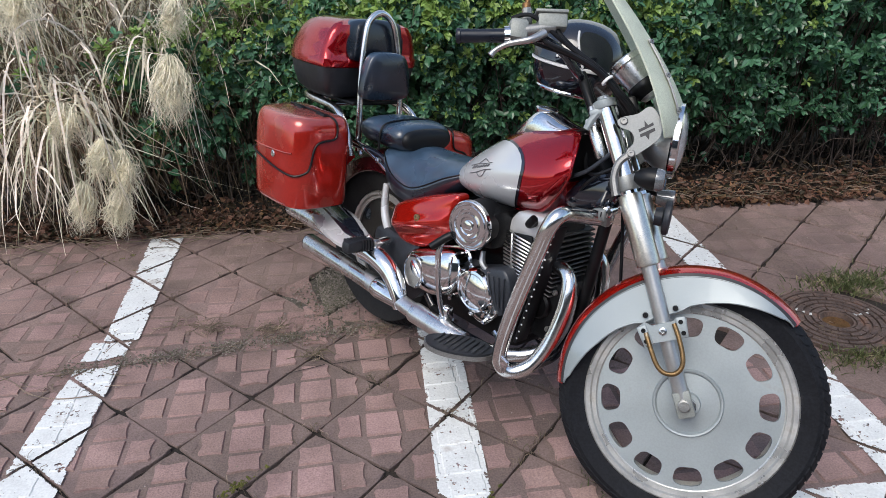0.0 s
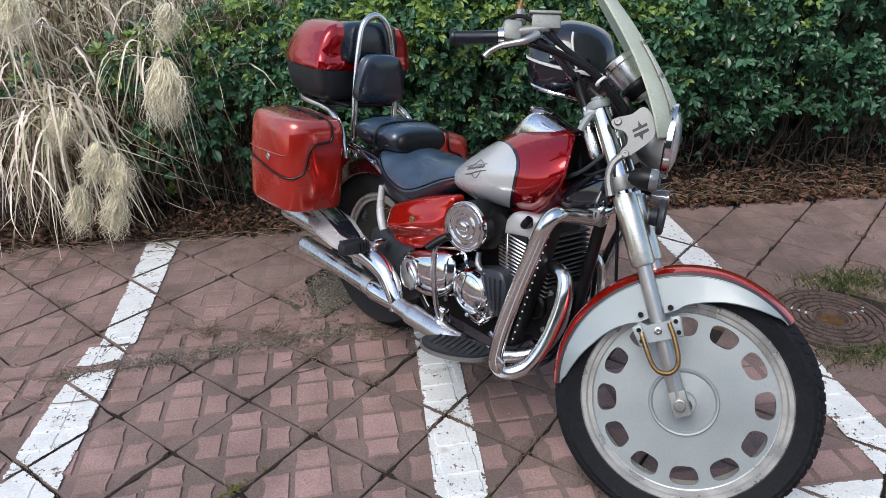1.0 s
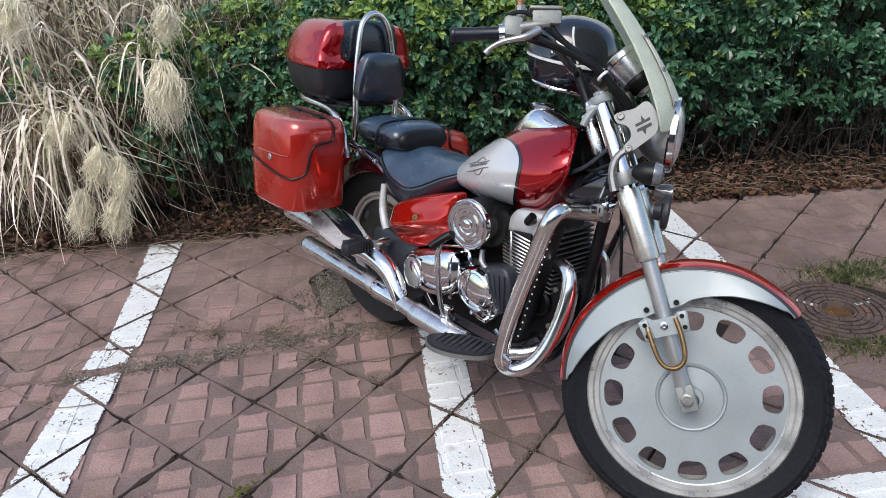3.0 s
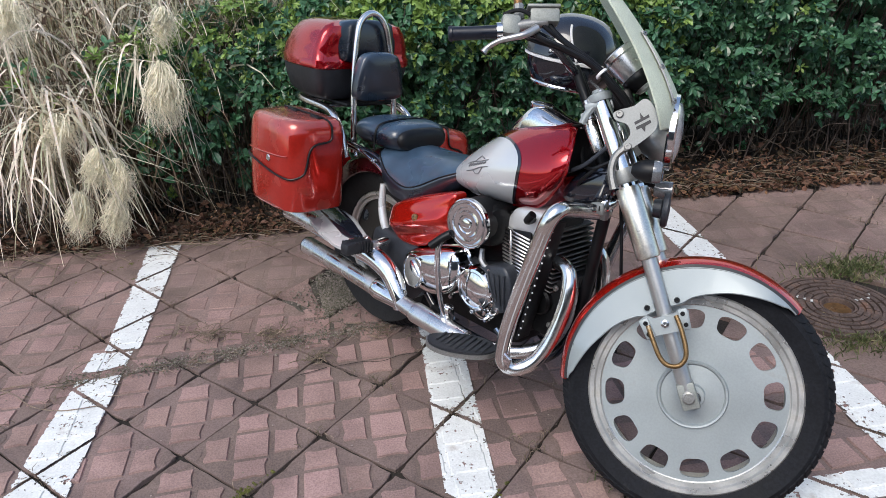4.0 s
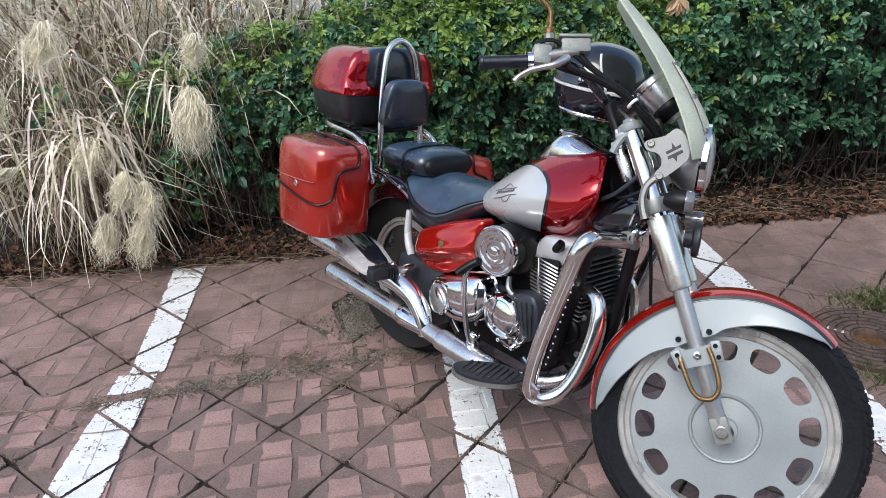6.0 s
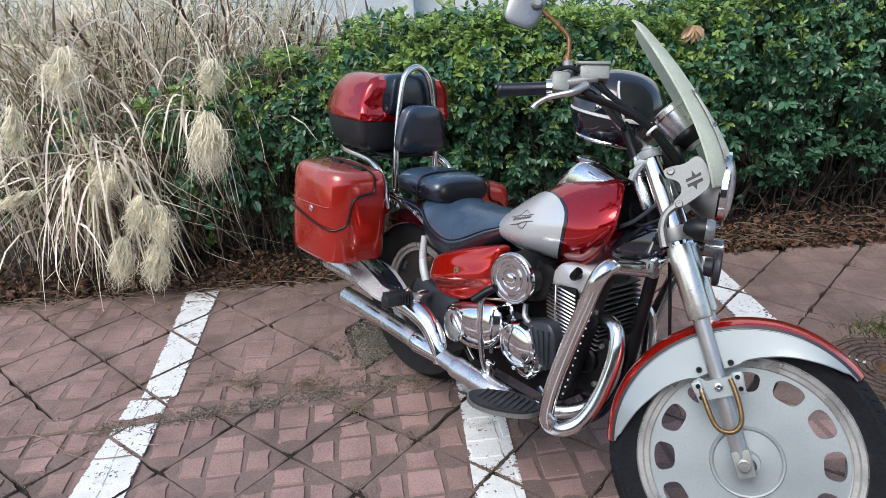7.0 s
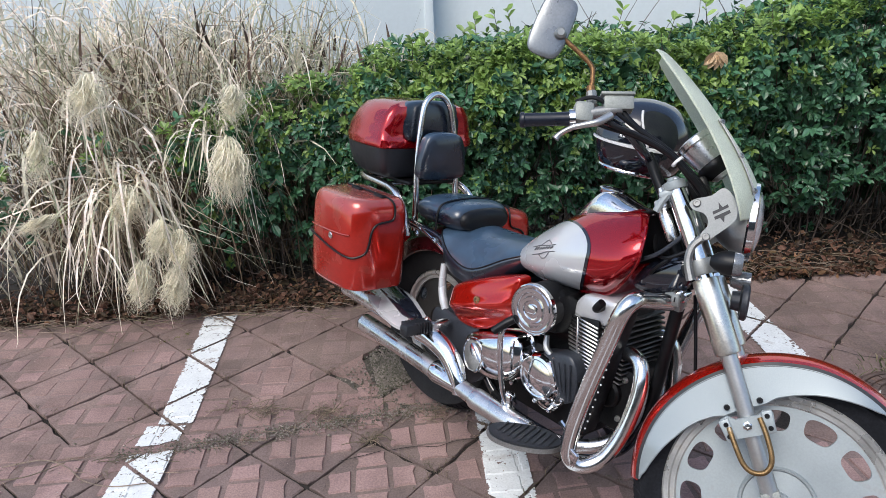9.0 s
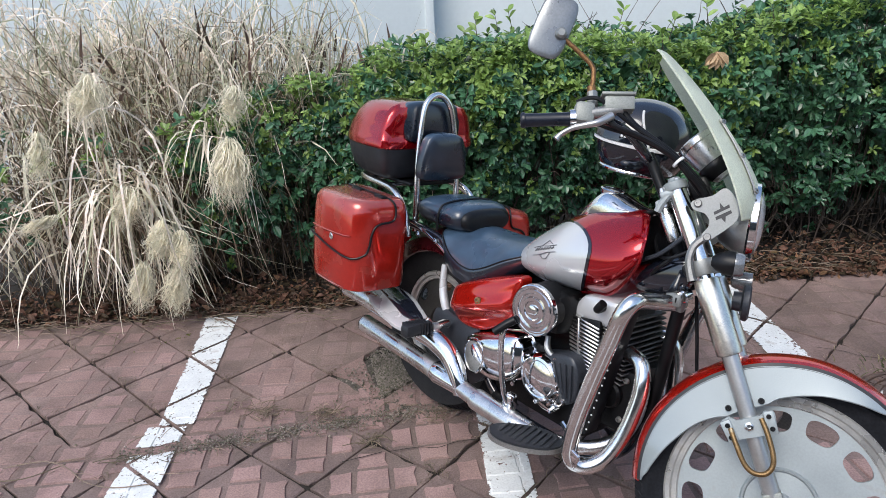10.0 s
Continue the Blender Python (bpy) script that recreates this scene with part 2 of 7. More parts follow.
def tube(pts, r, n=10, smooth=6, closed=False):
    """A round bar along a smooth curve; r: one radius, or one for each given point."""
    path = spline(pts, smooth, closed) if smooth else [Vector(q) for q in pts]
    k = len(path)
    rs = [r] * k if isinstance(r, (int, float)) else [
        r[min(int(i / max(smooth, 1)), len(r) - 1)] * (1 - (i / max(smooth, 1)) % 1) + r[min(int(i / max(smooth, 1)) + 1, len(r) - 1)] * ((i / max(smooth, 1)) % 1) for i in range(k)]
    rings, side = [], None
    for i, q in enumerate(path):
        a, c = (path[(i - 1) % k], path[(i + 1) % k]) if closed else (path[max(i - 1, 0)], path[min(i + 1, k - 1)])
        d = (c - a).normalized()
        if side is None:
            side = d.orthogonal().normalized()
        side = (side - d * side.dot(d)).normalized()
        up = d.cross(side)
        rings.append([q + rs[i] * (math.cos(t) * side + math.sin(t) * up) for t in [2 * math.pi * j / n for j in range(n)]])
    if closed:
        rings.append(rings[0])
    return loft(rings, not closed)


def lathe(profile, origin, axis, n=32, cap=True):
    """Turns (radius, height) round the axis through origin."""
    o, d = Vector(origin), Vector(axis).normalized()
    s = d.orthogonal().normalized()
    t = d.cross(s)
    return loft([[o + d * h + max(r, 1e-4) * (math.cos(a) * s + math.sin(a) * t) for a in [2 * math.pi * j / n for j in range(n)]] for r, h in profile], cap)


def rod(a, b_, r, n=12, r2=None):
    a, b_ = Vector(a), Vector(b_)
    h = (b_ - a).length
    e = min(0.2 * r, 0.1 * h)
    r2 = r if r2 is None else r2
    return lathe([(r - e, 0), (r, e), (r2, h - e), (r2 - e, h)], a, b_ - a, n)


def rbox(sx, sy, sz, r, m=None, seg=2, taper=1.0):
    """A box with rounded edges, centred, then moved by m; taper scales its top."""
    bm = bmesh.new()
    bmesh.ops.create_cube(bm, size=1.0)
    for v in bm.verts:
        k = taper if v.co.z > 0 else 1.0
        v.co = Vector((v.co.x * sx * k, v.co.y * sy * k, v.co.z * sz))
    bmesh.ops.bevel(bm, geom=bm.edges[:], offset=r, segments=seg, affect="EDGES", profile=0.5)
    bm.verts.index_update()
    v = [(m @ q.co) if m else q.co.copy() for q in bm.verts]
    f = [tuple(q.index for q in face.verts) for face in bm.faces]
    bm.free()
    return v, f


def pillow(outline, put, depth, bulge, rings=5, base=0.0, edge=0.25):
    """A cushion over a flat outline: put(x, y, h) places it; walls of depth, then a domed top of bulge."""
    cx, cy = sum(p[0] for p in outline) / len(outline), sum(p[1] for p in outline) / len(outline)
    rx, ry = (max(p[i] for p in outline) / 2 - min(p[i] for p in outline) / 2 for i in (0, 1))
    out = [[put(x, y, base) for x, y in outline], [put(x, y, base + depth) for x, y in outline]]
    for i in range(1, rings + 1):
        t = i / rings
        k = math.cos(t * math.pi / 2 * 0.97)
        h = base + depth + bulge * math.sin(t * math.pi / 2)
        row = []
        for x, y in outline:
            a = math.atan2((y - cy) / ry, (x - cx) / rx)
            e_ = (1 - k) * 0.9
            row.append(put(cx + k * ((x - cx) * (1 - e_) + rx * math.cos(a) * e_), cy + k * ((y - cy) * (1 - e_) + ry * math.sin(a) * e_), h))
        out.append(row)
    return loft(out)


def plate(outline, put, h0, h1):
    return loft([[put(x, y, h0) for x, y in outline], [put(x, y, h1) for x, y in outline]])


def merge(*shapes):
    v, f = [], []
    for a, b_ in shapes:
        o = len(v)
        v += a
        f += [tuple(i + o for i in q) for q in b_]
    return v, f


def weld(shape):
    """The same shape with coinciding points joined."""
    seen, back_, v = {}, [], []
    for p in shape[0]:
        k = (round(p[0], 5), round(p[1], 5), round(p[2], 5))
        if k not in seen:
            seen[k] = len(v)
            v.append(p)
        back_.append(seen[k])
    return v, [tuple(back_[i] for i in q) for q in shape[1]]


def mesh_of(name, shape, material, sharp=38, recalc=True):
    me = bpy.data.meshes.new(name)
    me.from_pydata([tuple(q) for q in shape[0]], [], shape[1])
    if recalc:
        bm = bmesh.new()
        bm.from_mesh(me)
        bmesh.ops.recalc_face_normals(bm, faces=bm.faces[:])
        bm.to_mesh(me)
        bm.free()
    me.materials.append(material)
    if sharp:
        me.shade_smooth()
        me.set_sharp_from_angle(angle=radians(sharp))
    return me


def part(name, shape, material, parent, label="", sharp=38, recalc=True):
    ob = new(name, mesh_of(name, shape, material, sharp, recalc))
    ob.parent = parent
    if parent and parent.type == "MESH":
        ob.matrix_parent_inverse = Matrix()
    return tagged(ob, label)


def thing(name, label, category, m=None, group="", kind=""):
    ob = new(name)
    ob.empty_display_size = 0.1
    if m:
        ob.matrix_world = m
    return tagged(ob, label, category, group, kind)

# ---- ground, planting bed, wall ----
EDGE = 3.42  # where the paving ends and the planting bed begins


def sheet(name, x0, x1, y0, y1, z, material, nx, ny, height=None):
    v, f = [], []
    for j in range(ny + 1):
        for i in range(nx + 1):
            x, y = x0 + (x1 - x0) * i / nx, y0 + (y1 - y0) * j / ny
            v.append(Vector((x, y, z + (height(x, y) if height else 0.0))))
    for j in range(ny):
        for i in range(nx):
            a = j * (nx + 1) + i
            f.append((a, a + 1, a + nx + 2, a + nx + 1))
    return new(name, mesh_of(name, (v, f), material, 60, False))


tagged(sheet("ground", -400, 400, -400, 400, -0.06, GROUND, 40, 40), "dark bare ground reaching away on all sides", "ground", kind="structure")
bed = sheet("planting_bed", -6, 8, EDGE - 0.02, 5.35, 0.0, SOIL, 140, 30,
            lambda x, y: -0.02 + min(1, (y - EDGE + 0.05) * 8) * 0.03 + 0.018 * noise.noise(Vector((x * 5, y * 5, 0))))
tagged(bed, "dark soil planting bed behind the paving", "soil", kind="structure")

wall = thing("wall_back", "pale blue-white rendered building wall behind the hedge", "wall", kind="structure")
part("wall_left", rbox(6.4, 0.25, 3.6, 0.01, pose(-2.80, 5.50, 1.75)), PLASTER, wall)
part("wall_right", rbox(7.6, 0.25, 3.6, 0.01, pose(4.19, 5.66, 1.75)), PLASTER, wall)
# an unseen wall, added behind the viewer to close the place and darken reflections
tagged(new("wall_street", mesh_of("wall_street", rbox(40, 0.4, 6.0, 0.02, pose(0, -12, 3.0)), mat("unseen grey wall", (0.085, 0.08, 0.075), 0.9, 0, 0.2, 0.8, 12, 0.2))), "plain grey unseen wall, added to darken reflections", "wall", kind="structure")
part("pilaster", rbox(0.06, 0.30, 3.6, 0.01, pose(0.425, 5.50, 1.75)), PLASTER, wall)

# ---- hedge ----
rng = random.Random(4)


def leaf_at(v, f, p, d, n, length, width, fold=0.25):
    """A folded, blunt leaf, widest past its middle, at p along d, with its face towards n."""
    s = d.cross(n)
    if s.length < 1e-4:
        return
    s.normalize()
    n = s.cross(d).normalized()
    o = len(v)
    mid, rim = [], []
    for t, w in ((0.0, 0.05), (0.30, 0.42), (0.62, 0.50), (0.88, 0.24)):
        c = p + d * length * t - n * length * 0.16 * t * t
        mid.append(c)
        rim.append((c + s * width * w + n * width * fold * w * 1.6, c - s * width * w + n * width * fold * w * 1.6))
    for c, (a, b_) in zip(mid, rim):
        v += [a, c, b_]
    v.append(p + d * length - n * length * 0.18)
    for k in range(3):
        q = o + 3 * k
        f += [(q, q + 1, q + 4, q + 3), (q + 1, q + 2, q + 5, q + 4)]
    f += [(o + 9, o + 10, o + 12), (o + 10, o + 11, o + 12)]


def dead_leaf(v, f, p, d, n, length, width, curl):
    """A dry leaf rolled up along its length and bent."""
    s = d.cross(n)
    if s.length < 1e-4:
        return
    s.normalize()
    n = s.cross(d).normalized()
    o = len(v)
    for t, w in ((0.0, 0.10), (0.3, 0.42), (0.65, 0.45), (1.0, 0.06)):
        c = p + d * length * t + n * length * 0.35 * abs(curl) * math.sin(3.14 * t) * (1 if curl > 0 else -0.4)
        for k in (-1, -0.45, 0.45, 1):
            a = k * (0.5 + 1.6 * abs(curl)) * w * 2
            v.append(c + s * width * w * 2 * math.sin(a) / (0.5 + 1.6 * abs(curl)) * 0.6 + n * width * 0.5 * (1 - math.cos(a)))
    for i in range(3):
        for j in range(3):
            q = o + 4 * i + j
            f.append((q, q + 1, q + 5, q + 4))


def hedge_front(x, z):
    """How far towards the road the leaves of the hedge reach."""
    b_ = 3.52 + 0.10 * noise.noise(Vector((x * 1.3, z * 1.6, 2.0))) + 0.07 * noise.noise(Vector((x * 4, z * 4, 7.0)))
    low = max(0.0, 0.42 - z)
    return b_ + low * 0.55 - 0.10 * max(0.0, min(1, (z - 0.3) * 2)) * (1 if x > 0.6 else 0.75)


def hedge_top(x):
    return lerp_table([(-6, 1.0), (-1.2, 0.78), (-0.45, 0.92), (0.2, 1.08), (0.8, 1.12), (1.4, 1.08), (1.9, 1.14), (2.4, 1.36), (3.2, 1.55), (7, 1.6)], x) + 0.05 * noise.noise(Vector((x * 3, 0, 3)))


def rand_dir(r):
    while True:
        d = Vector((r.uniform(-1, 1), r.uniform(-1, 1), r.uniform(-1, 1)))
        if 0.1 < d.length < 1:
            return d.normalized()


hedge = thing("hedge", "dense clipped evergreen hedge of small glossy green leaves", "hedge", pose(0.8, 3.9, 0))


def hedge_leaves(name, count, material, young):
    v, f = [], []
    k = 0
    off = Vector((0.8, 3.9, 0))
    while k < count:
        x = rng.uniform(-2.6, 4.3)
        top = hedge_top(x)
        # twig tips carry small bunches of leaves
        if young:
            if (x > 1.7 and rng.random() < 0.3) or (x < 0.15 and rng.random() < 0.45):
                continue
            z = top - abs(rng.gauss(0, 0.10 if rng.random() < (0.5 if 0.35 < x < 1.5 else 0.75) else 0.3)) + 0.03
            y = hedge_front(x, min(z, top)) + 0.02 + (rng.random() ** 1.6) * (0.55 if z > top - 0.12 else 0.10)
        else:
            z = 0.10 + (top - 0.06) * rng.random() ** 0.85
            if z < 0.30 and rng.random() < 0.55:
                continue
            y = hedge_front(x, z) + abs(rng.gauss(0, 0.10)) + (0.5 * rng.random() if rng.random() < 0.16 else 0)
            if z > top - 0.08:
                y += rng.random() * 0.6
        if noise.noise(Vector((x * 5.5, y * 5, z * 5.5))) < -0.14 and rng.random() < 0.85:
            continue
        if x < -0.35 and rng.random() < min(0.96, (-0.35 - x) * 1.7):
            continue
        if z < 0.5 and rng.random() < (0.5 - z) * (1.4 if x > 1.0 else 1.1):
            continue
        c = Vector((x, y, z))
        out = Vector((rng.uniform(-0.8, 0.8), -1.0, rng.uniform(-0.1, 0.9))).normalized() if z < top - 0.06 else Vector((rng.uniform(-0.6, 0.6), rng.uniform(-0.7, 0.3), 1)).normalized()
        # a rosette at the tip of a twig, and a few leaves along it
        s1 = out.cross(Vector((0.3, 0.2, 1))).normalized()
        s2 = out.cross(s1)
        turn = rng.uniform(0, 6.283)
        count_ = rng.randint(5, 8)
        size = rng.uniform(0.027, 0.051) * (0.84 if young else 1.0)
        for m_ in range(count_):
            a = turn + m_ * 2.4
            open_ = rng.uniform(0.45, 1.3)
            d = (out * (1.25 - open_ * 0.75) + (s1 * math.cos(a) + s2 * math.sin(a)) * open_ + Vector((0, 0, -0.15))).normalized()
            nrm = (out * 0.9 + Vector((0, -0.1, 0.6)) + rand_dir(rng) * 0.35).normalized()
            ln = size * rng.uniform(0.75, 1.15)
            leaf_at(v, f, c - out * 0.012 * (m_ % 3) + rand_dir(rng) * 0.006 - off, d, nrm, ln, ln * rng.uniform(0.42, 0.58))
            k += 1
    tagged(part(name, (v, f), material, hedge, sharp=0, recalc=False), kind="stuff")


hedge_leaves("leaves", 27000, LEAF, False)
hedge_leaves("young_leaves", 18500, YOUNG, True)

v, f = [], []
for _ in range(520):
    x = rng.uniform(-1.6, 4.0)
    y = rng.uniform(3.66, 4.3)
    h = hedge_top(x) * rng.uniform(0.6, 0.98)
    lean = Vector((rng.uniform(-0.25, 0.25), rng.uniform(-0.35, 0.1), 0))
    p0 = Vector((x, y, 0.0))
    pts = [p0 + lean * (t * t) * h + Vector((rng.uniform(-0.07, 0.07), rng.uniform(-0.06, 0.06), h * t)) for t in (0, 0.3, 0.6, 1)]
    s = tube([q - Vector((0.8, 3.9, 0)) for q in pts], [0.0042, 0.0036, 0.003, 0.0016], 4, 3)
    o = len(v)
    v += s[0]
    f += [tuple(i + o for i in q) for q in s[1]]
for _ in range(700):
    x = rng.uniform(-0.6, 4.0)
    y = 3.56 + rng.random() * 0.35
    p0 = Vector((x, y, rng.uniform(0.05, 0.45)))
    d = Vector((rng.uniform(-1, 1), rng.uniform(-0.6, 0.2), rng.uniform(-0.2, 0.8))) * rng.uniform(0.1, 0.3)
    pts = [p0, p0 + d * 0.33 + rand_dir(rng) * 0.05, p0 + d * 0.66 + rand_dir(rng) * 0.06, p0 + d + rand_dir(rng) * 0.06]
    s = tube([q - Vector((0.8, 3.9, 0)) for q in pts], [0.0022, 0.0019, 0.0015, 0.001], 4, 3)
    o = len(v)
    v += s[0]
    f += [tuple(i + o for i in q) for q in s[1]]
for _ in range(26):
    x = rng.choice((rng.uniform(0.95, 2.1), rng.uniform(0.95, 2.1), rng.uniform(-0.3, 3.0)))
    p0 = Vector((x, rng.uniform(3.7, 4.3), hedge_top(x) - 0.1))
    d = Vector((rng.uniform(-0.7, 0.7), rng.uniform(-0.2, 0.2), rng.uniform(0.4, 1.0))) * rng.uniform(0.18, 0.36)
    s = tube([q - Vector((0.8, 3.9, 0)) for q in (p0, p0 + d * 0.5 + rand_dir(rng) * 0.02, p0 + d)], [0.003, 0.0022, 0.0012], 4, 3)
    o = len(v)
    v += s[0]
    f += [tuple(i + o for i in q) for q in s[1]]
v2, f2, v3, f3 = [], [], [], []
for _ in range(30):  # young shoots above the clipped top
    x = rng.uniform(0.25, 3.6)
    p0 = Vector((x, rng.uniform(3.6, 4.1), hedge_top(x) - 0.02)) - Vector((0.8, 3.9, 0))
    d = Vector((rng.uniform(-0.35, 0.35), rng.uniform(-0.2, 0.2), 1.0)) * rng.uniform(0.06, 0.16)
    s = tube([p0, p0 + d * 0.5, p0 + d], [0.003, 0.0022, 0.0012], 4, 3)
    o = len(v)
    v += s[0]
    f += [tuple(i + o for i in q) for q in s[1]]
    for t in (0.35, 0.6, 0.8, 0.95, 1.0, 1.0):
        a = rng.uniform(0, 6.283)
        ln = rng.uniform(0.035, 0.060)
        leaf_at(v2, f2, p0 + d * t, Vector((math.cos(a), math.sin(a), rng.uniform(0.3, 1.4))).normalized(), Vector((0, -0.6, 0.8)), ln, ln * 0.5)
for cx, cy, cz, n_ in ((-0.80, 3.60, 0.69, 16), (-0.74, 3.57, 0.42, 14), (-1.16, 3.60, 0.75, 8), (-0.66, 3.60, 0.56, 8), (-0.60, 3.58, 0.28, 8), (-0.42, 3.55, 0.40, 14), (-0.38, 3.55, 0.62, 14)):
    for _ in range(n_):  # low side shoots among the dry grass
        a = rng.uniform(0, 6.283)
        ln = rng.uniform(0.045, 0.070)
        p = Vector((cx + rng.gauss(0, 0.04), cy + rng.gauss(0, 0.02), cz + rng.gauss(0, 0.04))) - Vector((0.8, 3.9, 0))
        leaf_at(v3, f3, p, Vector((math.cos(a), -0.5, 0.6 * math.sin(a))).normalized(), Vector((0.2 * math.cos(a), -0.7, 0.8)).normalized(), ln, ln * 0.52)
tagged(part("undergrowth", (v3, f3), LEAF, hedge, sharp=0, recalc=False), kind="stuff")
tagged(part("shoot_leaves", (v2, f2), YOUNG, hedge, sharp=0, recalc=False), kind="stuff")
tagged(part("brushwood", (v, f), TWIG, hedge, recalc=False), kind="stuff")
# the dim inside of the hedge
v, f = [], []
for _ in range(9000):
    x = rng.uniform(-0.45, 4.3)
    z = rng.uniform(0.25, hedge_top(x) - 0.08)
    c = Vector((x, rng.uniform(3.85, 4.35), z)) - Vector((0.8, 3.9, 0))
    ln = rng.uniform(0.06, 0.10)
    leaf_at(v, f, c, rand_dir(rng), (Vector((0, -1, 0.4)) + rand_dir(rng) * 0.5).normalized(), ln, ln * 0.6)
# a hidden back layer of leaves, added to block light from behind
for _ in range(9000):
    x = rng.uniform(-0.30, 4.3)
    c = Vector((x, rng.uniform(4.2, 4.5), rng.uniform(0.10, hedge_top(x) - 0.10))) - Vector((0.8, 3.9, 0))
    ln = rng.uniform(0.07, 0.11)
    leaf_at(v, f, c, rand_dir(rng), (Vector((0, 1, 0.2)) + rand_dir(rng) * 0.4).normalized(), ln, ln * 0.65)
tagged(part("inner_leaves", (v, f), LEAF, hedge, sharp=0, recalc=False), kind="stuff")

# one withered leaf caught on top of the hedge
v, f = [], []
for k in range(5):
    a = -0.9 + 0.45 * k
    leaf_at(v, f, Vector((0, 0, 0.02)), Vector((math.sin(a), -0.2, -0.3 - math.cos(a) * 0.7)).normalized(), Vector((0.1 * k, -1, 0.3)).normalized(), 0.075, 0.034, 0.5)
dead = new("withered_leaf", mesh_of("withered_leaf", (v, f), mat("tan dead leaf", (0.56, 0.40, 0.24), 0.7, 0, 0.2, 30, 200, 0.1, translucent=0.15), 0, False))
dead.matrix_world = pose(1.553, 3.422, 1.037)
tagged(dead, "curled tan withered leaf caught in the hedge", "leaf")

# ---- fallen leaves along the bed ----
v, f, v2, f2 = [], [], [], []
for _ in range(11000):
    x = rng.uniform(-2.4, 4.2)
    y = EDGE + 0.00 + abs(rng.gauss(0, 0.17)) - 0.03
    z = 0.006 + 0.030 * rng.random() + max(0, (y - EDGE)) * (0.22 if x > 1.0 else 0.12)
    if 0.8 < x < 1.55 and rng.random() < 0.55:
        continue
    ln = rng.uniform(0.011, 0.026) if rng.random() < 0.7 else rng.uniform(0.026, 0.052)
    d = Vector((rng.uniform(-1, 1), rng.uniform(-1, 1), rng.uniform(-0.5, 0.5))).normalized()
    pale = rng.random() < 0.06 + 0.5 * max(0.0, noise.noise(Vector((x * 3.0, y * 3.0, 4))))
    dead_leaf(v2 if pale else v, f2 if pale else f, Vector((x, y, z)), d, (Vector((0, -0.2, 1)) + rand_dir(rng) * 1.1).normalized(), ln, ln * rng.uniform(0.5, 0.85), rng.uniform(-0.8, 0.9))
tagged(new("leaf_litter", mesh_of("leaf_litter", (v, f), LITTER, 0, False)), "brown and rust-coloured fallen leaves lying under the hedge", "leaves", kind="stuff")
tagged(new("pale_leaf_litter", mesh_of("pale_leaf_litter", (v2, f2), PALELITTER, 0, False)), "tan and ochre curled fallen leaves among the brown ones", "leaves", kind="stuff")

# ---- dry ornamental grass ----


def blade(v, f, p, d, length, width, droop, twist, segs=6):
    """An arching strip with a central fold."""
    d = d.normalized()
    q = p.copy()
    step = length / segs
    o = len(v)
    for i in range(segs + 1):
        t = i / segs
        s = d.cross(Vector((math.sin(twist), math.cos(twist), 0.2)))
        s = s.normalized() if s.length > 1e-3 else Vector((1, 0, 0))
        w = width * (1 - t ** 2.2) * 0.5 + 0.0006
        v += [q - s * w, q + s * w]
        q = q + d * step
        q.z = max(q.z, 0.012)
        d = (d + Vector((0, 0, -droop * step * (0.4 + 2.2 * t)))).normalized()
    for i in range(segs):
        a = o + 2 * i
        f.append((a, a + 1, a + 3, a + 2))


grass = thing("ornamental_grass", "tall dry straw-coloured ornamental grass with drooping seed heads", "grass", pose(-1.1, 3.6, 0))
GO = Vector((-1.1, 3.6, 0))


def tuft(v, f, count, base, sx, sy, zs, lens, width, droops, toward, segs=7):
    for _ in range(count):
        p = Vector((rng.gauss(base[0], sx), rng.gauss(base[1], sy), rng.uniform(*zs))) - GO
        a = rng.uniform(0, 2 * math.pi)
        s = rng.uniform(0.1, 0.55)
        d = Vector((math.cos(a) * s + toward[0], math.sin(a) * s * 0.7 + toward[1], 1.0))
        blade(v, f, p, d, rng.uniform(*lens), rng.uniform(*width), rng.uniform(*droops), rng.uniform(0, 6.3), segs)




def bell(v, f, count, crown_at, reach, drop, lift, width, segs=12, loose=0.03, lean=0.0):
    """Blades that leave a crown on all sides, arch over and hang down."""
    for _ in range(count):
        a = rng.uniform(0, 2 * math.pi)
        out = Vector((math.cos(a) + lean, math.sin(a) * 0.45 - 0.22, 0))
        r_, d_, l_ = rng.uniform(0.25, 1.0) * reach, rng.uniform(0.45, 1.0) * drop, rng.uniform(0.3, 1.0) * lift
        base = Vector(crown_at) + Vector((rng.gauss(0, loose), rng.gauss(0, 0.02), rng.gauss(-0.03, 0.02 + loose * 0.8))) - GO
        sway = Vector((rng.gauss(0, 0.085), rng.gauss(0, 0.03), rng.gauss(0, 0.03)))
        w_, side = rng.uniform(*width), Vector((-math.sin(a), math.cos(a), rng.gauss(0, 0.5))).normalized()
        kink = rng.uniform(0.3, 0.9) if rng.random() < 0.35 else 2.0
        o = len(v)
        for i in range(segs + 1):
            t = i / segs
            q = base + out * r_ * (1 - (1 - t) ** 2.2) + sway * t * t
            q.z += l_ * math.sin(math.pi * min(1.0, t * 1.9)) * (1 if t < 0.53 else 0.0) - d_ * max(0.0, t - 0.18) ** 1.35 * 1.3
            if t > kink:
                q += Vector((sway.x * 4.0, 0, 0.10)) * (t - kink)
            q.z = max(q.z, 0.012)
            h_ = w_ * 0.5 * (0.55 + 0.45 * math.sin(math.pi * min(1, t * 1.4))) * (1 - t ** 5) + 0.0005
            v += [q - side * h_, q + side * h_]
        for i in range(segs):
            k = o + 2 * i
            f.append((k, k + 1, k + 3, k + 2))


